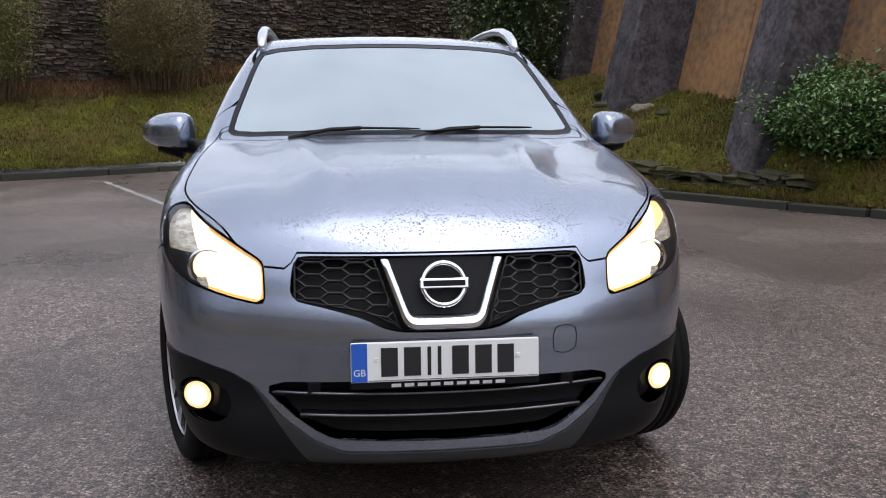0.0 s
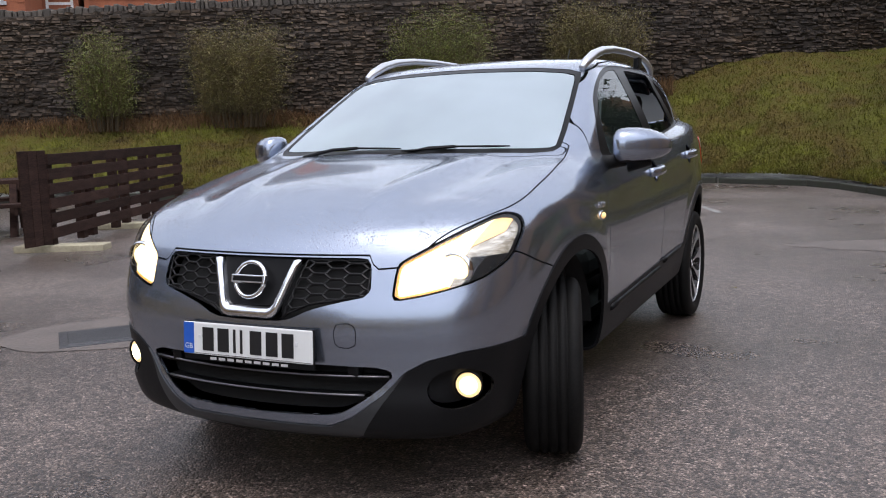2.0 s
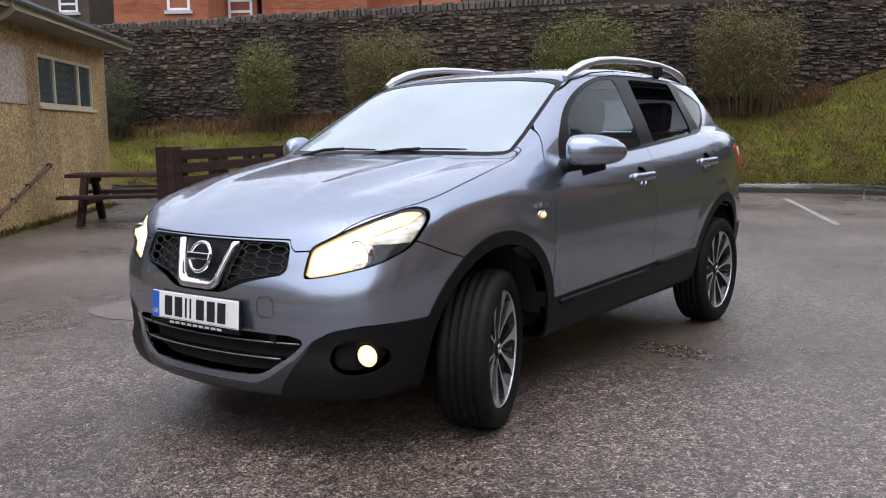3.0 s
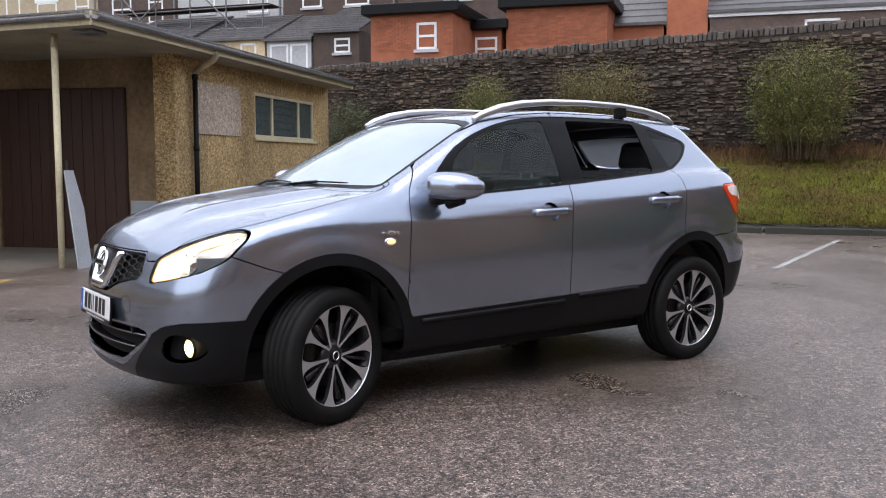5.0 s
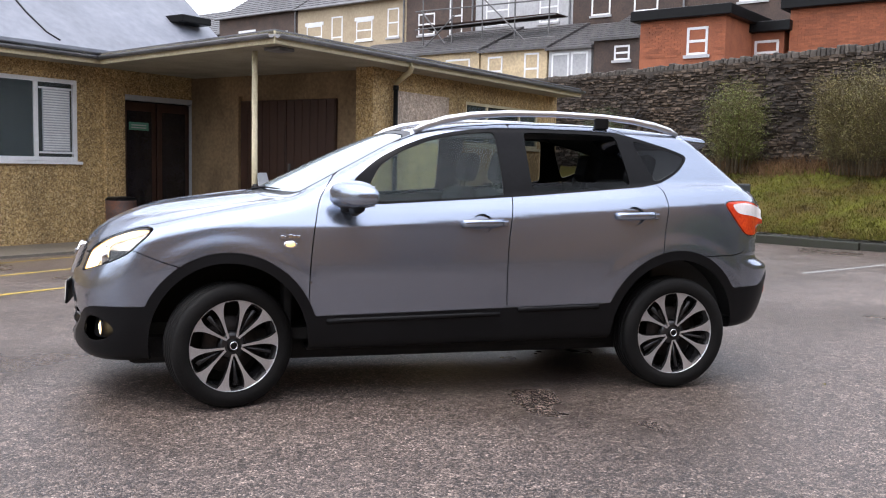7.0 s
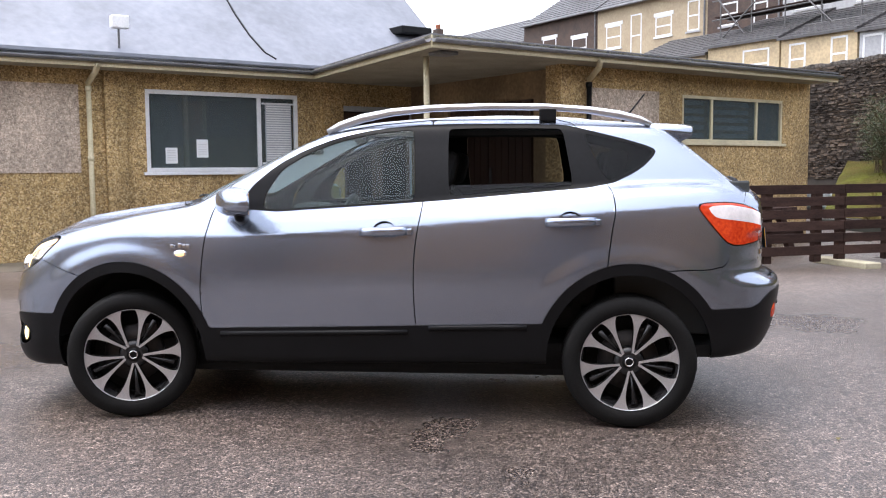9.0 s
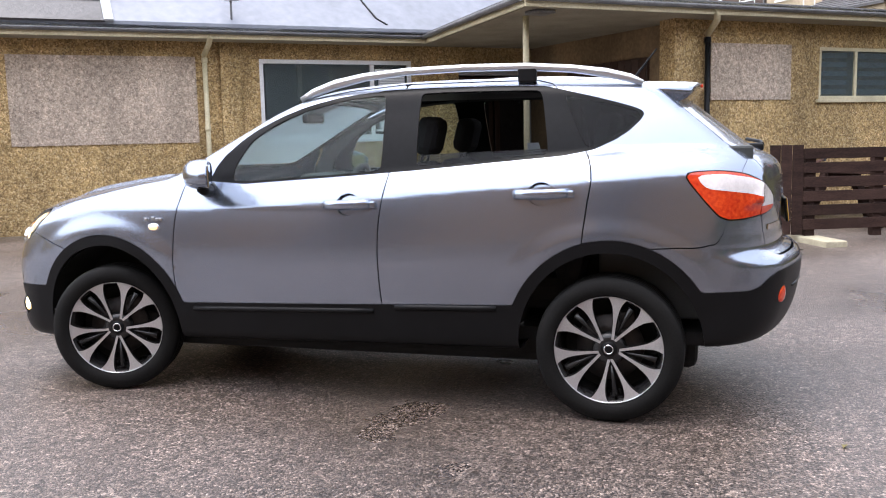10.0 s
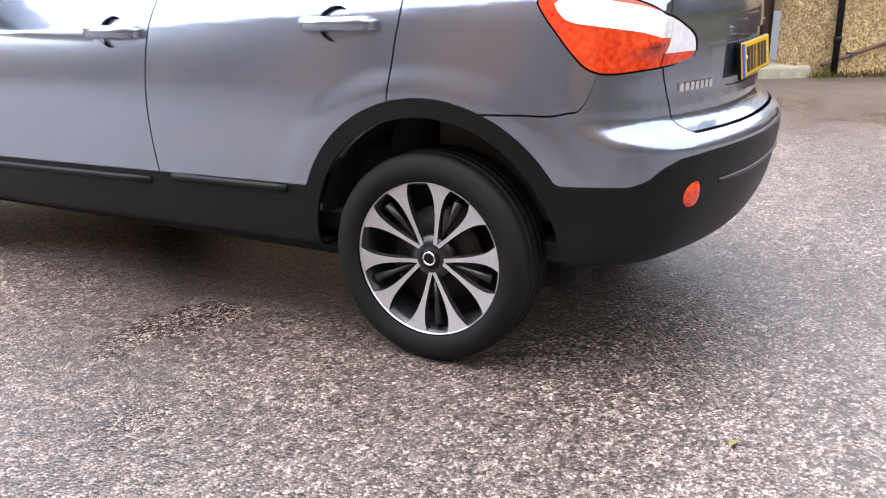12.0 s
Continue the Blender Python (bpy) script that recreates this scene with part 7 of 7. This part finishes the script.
# ---- shrubs and trees ----
def shrub(name, at, width, height, mat, label, category, seed, stems=46, leaves=2600, leaf=0.035, depth=None, bare=0.3, group="", tuft=0.16, thick=0.014, foot=0.22):
    r = random.Random(seed)
    thing = empty(name, label, category, group, at=Matrix.Translation(at))
    depth = depth or width * 0.6
    bm, tips = bmesh.new(), []
    for _ in range(stems):
        a, u = r.uniform(0, math.tau), math.sqrt(r.random())
        tx, ty = math.cos(a) * u * width / 2, math.sin(a) * u * depth / 2
        h = height * (1 - (0.40 if foot < 0.3 else 0.22) * u * u) * r.uniform(0.66, 1.02)
        p0 = Vector((tx * foot, ty * foot, -0.12))
        pts = [p0]
        for k in range(1, 6):
            t = k / 5
            pts.append(Vector((tx * (foot + (1 - foot) * t**0.8), ty * (foot + (1 - foot) * t**0.8), h * t)) + Vector((r.gauss(0, 0.05), r.gauss(0, 0.05), 0)) * t)
        add_tube(bm, pts, [thick * (1 - 0.16 * k) for k in range(6)], 4, False)
        for k in range(1, 6):
            for _ in range(3):
                tip = pts[k] + Vector((r.gauss(0, 0.16), r.gauss(0, 0.16), r.uniform(0.05, 0.30)))
                add_tube(bm, [pts[k], pts[k].lerp(tip, 0.5) + Vector((r.gauss(0, 0.02), r.gauss(0, 0.02), 0)), tip], [0.006, 0.005, 0.003], 3, False)
                tips += [tip, pts[k].lerp(tip, 0.55)]
    part("branchwork", bm, TWIG, thing)
    verts, faces = [], []
    for _ in range(leaves):
        c = r.choice(tips) + Vector((r.gauss(0, tuft), r.gauss(0, tuft), r.gauss(0, tuft * 0.8)))
        if c.z < bare * height * r.uniform(0.3, 1.0):
            continue
        s = leaf * r.uniform(0.6, 1.3)
        q = Euler((r.uniform(-1.1, 1.1), r.uniform(-1.1, 1.1), r.uniform(0, 6.28))).to_matrix()
        n = len(verts)
        verts += [c + q @ Vector(v) * s for v in ((-1, 0, 0), (-0.2, 0.55, 0.15), (1, 0, -0.1), (-0.2, -0.55, 0.15))]
        faces.append((n, n + 1, n + 2, n + 3))
    raw("foliage", verts, faces, mat, thing)
    return thing


def on_wall(s, out, z):
    p = WALL_O + WALL_D * s + Vector((WALL_D.y, -WALL_D.x, 0)) * out
    return (p.x, p.y, z)


for k, (s, out, z, w, h, mat, lab) in enumerate((
    (-4.3, 0.75, 1.25, 1.25, 1.6, LEAF_DARK, "dark green shrub against the stone wall"),
    (-0.1, 0.75, 1.45, 1.3, 1.95, LEAF_GREEN, "yellow-green shrub against the stone wall"),
    (2.95, 0.85, 1.45, 2.7, 2.1, LEAF_OLIVE, "wide olive-brown twiggy shrub against the stone wall"),
    (7.5, 0.85, 1.5, 2.4, 2.15, LEAF_GREEN, "yellow-green shrub against the stone wall"),
    (10.95, 0.85, 1.65, 2.3, 2.15, LEAF_OLIVE, "olive-brown twiggy shrub against the stone wall"),
)):
    shrub("shrub", on_wall(s, out, z), w, h, mat, lab, "shrub", 20 + k, stems=int(30 + 26 * w), leaves=int(12500 * w), leaf=0.0175, depth=1.1, bare=0.10, thick=0.008, foot=0.62, tuft=0.13, group="shrubs along the wall")
tree = shrub("evergreen_tree", (3.72, 14.9, 1.0), 2.1, 4.6, LEAF_DARK, "dark evergreen tree with a short trunk on the bank", "tree", 40, stems=90, leaves=26000, leaf=0.05, depth=2.0, bare=0.13, tuft=0.2, thick=0.02)
part("trunk", tube([(0, 0, -0.3), (0.03, 0.02, 0.6), (-0.04, 0.05, 1.6), (0.02, 0, 3.0)], [0.16, 0.12, 0.09, 0.04], 10), BARK, tree)
shrub("ivy_mound", (6.3, 6.2, 0.42), 1.8, 1.12, LEAF_IVY, "dense glossy green ivy mound on the bank", "shrub", 50, stems=90, leaves=42000, leaf=0.034, depth=2.6, bare=0.02, tuft=0.13)
# a low, half-buried course of flat dark stones along the step in the bank
edging = empty("stone_edging", "low half-buried dry-stone step of dark mossy stones", "stones")
r = random.Random(61)
MOSSY = material("mossy_dark_stone", (0.040, 0.034, 0.030), (0.055, 0.058, 0.016), rough=0.8, scale=5, fine=24, bump=0.8, depth=0.02, spread=0.18, spec=0.25, jitter=0.45)
for row in range(3):
    t = 0.60 + 0.004 * row
    while t < 0.83:
        p, ahead = bank_point(t, 0.20), bank_point(t + 0.004, 0.20)
        way = (ahead - p).normalized()
        w = r.uniform(0.16, 0.42)
        if r.random() < 0.86:
            bm = box((-0.5, -0.5, -0.5), (0.5, 0.5, 0.5), bevel=0.09)
            for q in bm.verts:
                q.co += Vector((r.uniform(-0.05, 0.05), r.uniform(-0.10, 0.10), r.uniform(-0.10, 0.10)))
            m = Matrix.Translation(p + Vector((0, 0, 0.015 + row * 0.075 + r.gauss(0, 0.012)))) @ Euler((r.gauss(0, 0.12), r.gauss(0, 0.10), math.atan2(way.y, way.x) + r.gauss(0, 0.12))).to_matrix().to_4x4() @ Matrix.Diagonal((w - 0.01, 0.24, r.uniform(0.055, 0.085), 1))
            bmesh.ops.transform(bm, matrix=m, verts=bm.verts)
            part("stone", bm, MOSSY, edging)
        t += w / (way.length * 250.0) * 7.2
for k, (t, v, size) in enumerate(((0.70, 0.66, 0.22), (0.71, 0.60, 0.16), (0.695, 0.56, 0.13), (0.725, 0.63, 0.18), (0.74, 0.58, 0.12))):
    bm = bmesh.new()
    bmesh.ops.create_icosphere(bm, subdivisions=3, radius=1.0)
    for q in bm.verts:
        q.co *= 1 + 0.35 * noise.noise(q.co * 1.3 + Vector((k * 3.1, 0, 0)))
    bmesh.ops.transform(bm, matrix=Matrix.Translation(bank_point(t, v)) @ Matrix.Rotation(k * 1.1, 4, "Z") @ Matrix.Diagonal((size * 1.4, size, size * 0.6, 1)), verts=bm.verts)
    tagged(part("boulder", bm, PALE_ROCK if k in (1, 3) else MOSSY, smooth=True), "mossy boulder half sunk in the grass bank", "stone", "boulders on the bank")
# ---- houses up the hill ----
HD = Vector((-0.8, -0.6, 0))
HN = Vector((0.6, -0.8, 0))


def frame_at(p):
    """Local x along the row to the far end, y towards the yard, z up."""
    return Matrix(((HD.x, HN.x, 0, p[0]), (HD.y, HN.y, 0, p[1]), (0, 0, 1, 0), (0, 0, 0, 1)))


def house_window(parent, x0, x1, z0, z1, y, lintel=None, sash=True):
    w = part("window", box((x0, y - 0.06, z0), (x1, y - 0.02, z1)), PANE, parent)
    bm = bmesh.new()
    for a, b, c, d in ((x0, x1, z0, z0 + 0.08), (x0, x1, z1 - 0.08, z1), (x0, x0 + 0.08, z0, z1), (x1 - 0.08, x1, z0, z1), *(((x0, x1, (z0 + z1) / 2 - 0.04, (z0 + z1) / 2 + 0.04),) if sash else ())):
        add_box(bm, (a, y - 0.07, c), (b, y + 0.015, d))
    part("window_frame", bm, WHITE_FRAME, w)
    part("window_sill", box((x0 - 0.08, y - 0.05, z0 - 0.10), (x1 + 0.08, y + 0.08, z0)), lintel or GREY_WALL, w)
    if lintel:
        part("lintel", box((x0 - 0.12, y - 0.05, z1), (x1 + 0.12, y + 0.03, z1 + 0.2)), lintel, w)
    part("curtain", box((x0 + 0.08, y - 0.14, z0 + 0.08), (x1 - 0.08, y - 0.12, (z0 + z1) / 2)), PAPER, w)
    return w


def slate_roof(parent, x0, x1, y0, z0, y1, z1, name="roof"):
    """A pitched plane with courses of slates that stand a little proud."""
    bm = bmesh.new()
    n = max(3, int(abs(y1 - y0) / 0.33))
    line = []
    for k in range(n):
        ya, yb = y0 + (y1 - y0) * k / n, y0 + (y1 - y0) * (k + 1) / n
        za, zb = z0 + (z1 - z0) * k / n, z0 + (z1 - z0) * (k + 1) / n
        line += [(ya, za + 0.05), (yb, zb + 0.01)]
    line += [(y1, z1 - 0.08), (y0, z0 - 0.06)]
    ends = [[bm.verts.new((x, y, z)) for y, z in line] for x in (x0, x1)]
    bm.faces.new(ends[0])
    bm.faces.new(ends[1][::-1])
    for i in range(len(line)):
        j = (i + 1) % len(line)
        bm.faces.new((ends[0][i], ends[1][i], ends[1][j], ends[0][j]))
    bmesh.ops.recalc_face_normals(bm, faces=bm.faces)
    return part(name, bm, SLATE, parent)


def terrace(x0, x1, eave, mat, wins, label, chimney=True):
    h = empty("terraced_house", label, "house", "terrace up the hill", at=frame_at((-38.3, 14.1)))
    part("wall", box((x0 + 0.01, -8.0, 2.0), (x1 - 0.01, 0.0, eave)), mat, h)
    slate_roof(h, x0, x1, 0.35, eave - 0.05, -4.0, eave + 2.6)
    slate_roof(h, x0, x1, -8.35, eave - 0.05, -4.0, eave + 2.6)
    part("gutter", tube([(x0, 0.38, eave - 0.06), (x1, 0.38, eave - 0.06)], 0.06, 8), FASCIA, h)
    part("downpipe", tube([(x0 + 0.15, 0.08, eave - 0.1), (x0 + 0.15, 0.08, 3)], 0.05, 8), FASCIA, h)
    for a in wins:
        house_window(h, *a)
    if chimney:
        c = part("chimney", box((x1 - 0.9, -4.3, eave + 1.8), (x1 - 0.1, -3.7, eave + 3.6)), BRICK_DARK, h)
        for k in range(3):
            part("chimney_pot", tube([(x1 - 0.75 + 0.25 * k, -4, eave + 3.6), (x1 - 0.75 + 0.25 * k, -4, eave + 4.0)], 0.09, 10), BRICK_ORANGE, c)
    return h


terrace(-9.0, -3.2, 11.6, BRICK_DARK, [(-7.6, -6.4, 8.6, 10.2, 0.0), (-5.2, -4.2, 8.6, 10.2, 0.0)], "dark brick terraced house with white windows")
terrace(-26.0, -9.0, 11.6, BRICK_DARK, [(-24.0, -22.8, 8.6, 10.2, 0.0), (-18.0, -16.8, 8.6, 10.2, 0.0), (-12.5, -11.3, 8.6, 10.2, 0.0)], "dark brick houses along the terrace")
terrace(-3.2, 2.6, 11.4, GREY_WALL, [(0.5, 1.93, 8.6, 10.1, 0.0), (-2.4, -1.3, 8.5, 10.0, 0.0)], "grey rendered terraced house behind scaffolding")
terrace(2.6, 7.3, 11.2, BRICK_DARK, [(5.3, 6.45, 8.45, 9.6, 0.0), (3.45, 4.3, 8.3, 10.3, 0.0)], "sooty brown brick terraced house with white windows")
terrace(7.3, 16.0, 10.65, STONE_TAN, [(9.85, 11.1, 8.5, 9.6, 0.0, WHITE_FRAME), (7.85, 8.7, 8.5, 10.1, 0.0), (12.2, 13.1, 7.6, 10.0, 0.0), (13.9, 15.2, 8.3, 9.6, 0.0, WHITE_FRAME)], "tan rendered terraced house with white windows")
terrace(16.0, 23.5, 10.7, BRICK_DARK, [(17.0, 18.4, 8.0, 9.3, 0.0, WHITE_FRAME), (20.0, 21.4, 8.4, 9.6, 0.0, WHITE_FRAME)], "dark brown brick house with white lintels")
terrace(23.5, 42.0, 9.6, BRICK_DARK, [(25.0, 26.3, 7.6, 9.0, 0.0, WHITE_FRAME), (29.0, 30.3, 7.6, 9.0, 0.0, WHITE_FRAME), (33, 34.3, 7.6, 9.0, 0.0, WHITE_FRAME)], "dark brick houses far along the terrace")


def outhouse(p, x0, x1, z1, mat, wins, label, back, roof="slate", rise=1.5, lean=3.5):
    h = empty("rear_extension", label, "house", at=frame_at(p))
    part("wall", box((x0, -back, 2.0), (x1, 0, z1)), mat, h)
    if roof == "slate":
        slate_roof(h, x0 - 0.1, x1 + 0.1, 0.2, z1 - 0.02, -lean, z1 + rise)
    else:
        part("flat_roof", box((x0 - 0.25, -back - 0.1, z1), (x1 + 0.25, 0.28, z1 + 0.34), bevel=0.03), GLOSS_BLACK, h, "dark flat roof edge")
    for a in wins:
        house_window(h, *a)
    return h


cream = (-28.3, 15.4)
outhouse(cream, 3.9, 7.4, 6.55, CREAM_WALL, [(4.3, 5.05, 5.0, 6.35, 0.0), (6.2, 7.0, 5.0, 6.3, 0.0)], "cream-painted rear extension with a slate roof", 5.0)
outhouse(cream, 7.5, 11.4, 6.65, CREAM_WALL, [(8.0, 9.4, 5.0, 6.3, 0.0)], "cream-painted rear extension with a slate roof", 5.0)
outhouse(cream, 11.5, 17.0, 6.4, STONE_TAN, [(12.4, 13.6, 4.9, 6.1, 0.0)], "tan rear extension with a slate roof", 5.0)
outhouse(cream, 1.75, 3.8, 6.45, GREY_WALL, [(1.9, 2.7, 4.8, 6.25, 0.01, None, False), (2.8, 3.65, 4.8, 6.25, 0.01, None, False)], "white glazed rear porch", 4.0)
outhouse(cream, -0.4, 1.65, 6.7, BRICK_DARK, [(0.0, 0.7, 5.8, 6.4, 0.0)], "dark brick rear extension with a slate roof", 4.0)
orange = outhouse((-20.9, 13.7), -1.28, 1.62, 6.22, BRICK_ORANGE, [(-0.72, -0.02, 5.05, 5.93, 0.0)], "orange brick flat-roofed extension", 4.2, "flat")
orange_high = outhouse((-20.4, 17.0), -3.6, -0.12, 6.62, BRICK_ORANGE, [], "orange brick flat-roofed extension", 4.0, "flat")
outhouse((-20.4, 17.0), 0.05, 1.2, 5.95, BRICK_ORANGE, [(0.2, 1.0, 4.9, 5.7, 0.0)], "low orange brick link with a white window", 4.0, "flat")
low_house = outhouse((-17.5, 21.5), -9.5, -1.85, 6.5, BRICK_DARK, [(-6.0, -4.9, 5.2, 6.1, 0.0)], "low brown brick house with a slate roof and white fascia", 5.0, "slate", 2.6, 3.8)
part("fascia", box((-9.6, 0.02, 6.3), (-1.8, 0.10, 6.5)), WHITE_FRAME, low_house)
outhouse((-17.5, 21.5), -1.78, -0.4, 8.4, BRICK_ORANGE, [], "narrow orange brick gable with a slate roof", 5.0, "slate", 1.4, 3.0)
outhouse((-17.5, 21.5), -0.3, 1.7, 6.2, BRICK_ORANGE, [], "orange brick lean-to with a slate roof", 5.0, "slate", 3.0, 3.5)
# bricks that can be told apart on the nearest brick wall
brick_bm = box((-0.105, -0.008, -0.031), (0.105, 0.012, 0.031))
brick_me = bpy.data.meshes.new("brick")
brick_bm.to_mesh(brick_me)
brick_bm.free()
brick_me.materials.append(BRICK_ORANGE)
for wall_of, x0, x1, z0, z1, hole in ((orange, -1.16, 1.5, 5.06, 6.2, (-0.94, 0.2, 4.85, 6.03)), (orange_high, -3.5, -0.2, 5.42, 6.60, (9, 9, 9, 9))):
    for row in range(int((z1 - z0) / 0.073)):
        z = z0 + row * 0.073
        x = x0 + (0.111 if row % 2 else 0)
        while x < x1:
            if not (hole[0] < x < hole[1] and hole[2] < z < hole[3]):
                ob = new("brick", brick_me)
                ob.parent = wall_of
                ob.location = (x, 0.004, z)
            x += 0.222
scaffold = empty("scaffolding", "galvanised tube scaffolding against the grey house", "scaffolding", at=frame_at((-36.2, 11.3)))
r = random.Random(9)
for x in (-4.0, -2.2, -0.4, 1.4, 3.2):
    part("standard", tube([(x, 0, 5.5), (x + r.gauss(0, 0.05), 0, 10.2)], 0.035, 6), STEEL, scaffold)
for z, y in ((7.2, 0.05), (8.2, 0.05), (8.9, 0.05), (8.2, -1.0)):
    part("ledger", tube([(-4.4, y, z + r.gauss(0, 0.08)), (3.7, y, z + r.gauss(0, 0.08))], 0.035, 6), STEEL, scaffold)
for a, b in (((-3.9, 0.1, 6.2), (-0.5, 0.1, 9.2)), ((0.6, 0.1, 6.0), (3.3, 0.1, 9.0)), ((4.6, 0.6, 5.6), (1.2, 0.1, 8.6))):
    part("brace", tube([a, b], 0.035, 6), STEEL, scaffold)
for k in range(4):
    part("board", box((-4.3, -1.05 + 0.265 * k, 8.22), (3.6, -0.81 + 0.265 * k, 8.27)), BROWN_WOOD, scaffold)
# the hillside under the houses
hv = [(-90, -40, 1.0), (-13, 14.5, 3.9), (6, 23, 4.2), (40, 60, 7), (-60, 60, 9), (-90, 20, 6)]
hill = bmesh.new()
hill.faces.new([hill.verts.new(v) for v in hv])
bmesh.ops.triangulate(hill, faces=hill.faces)
tagged(part("hillside", hill, SOIL), "dark hillside under the houses", "ground", kind="structure")
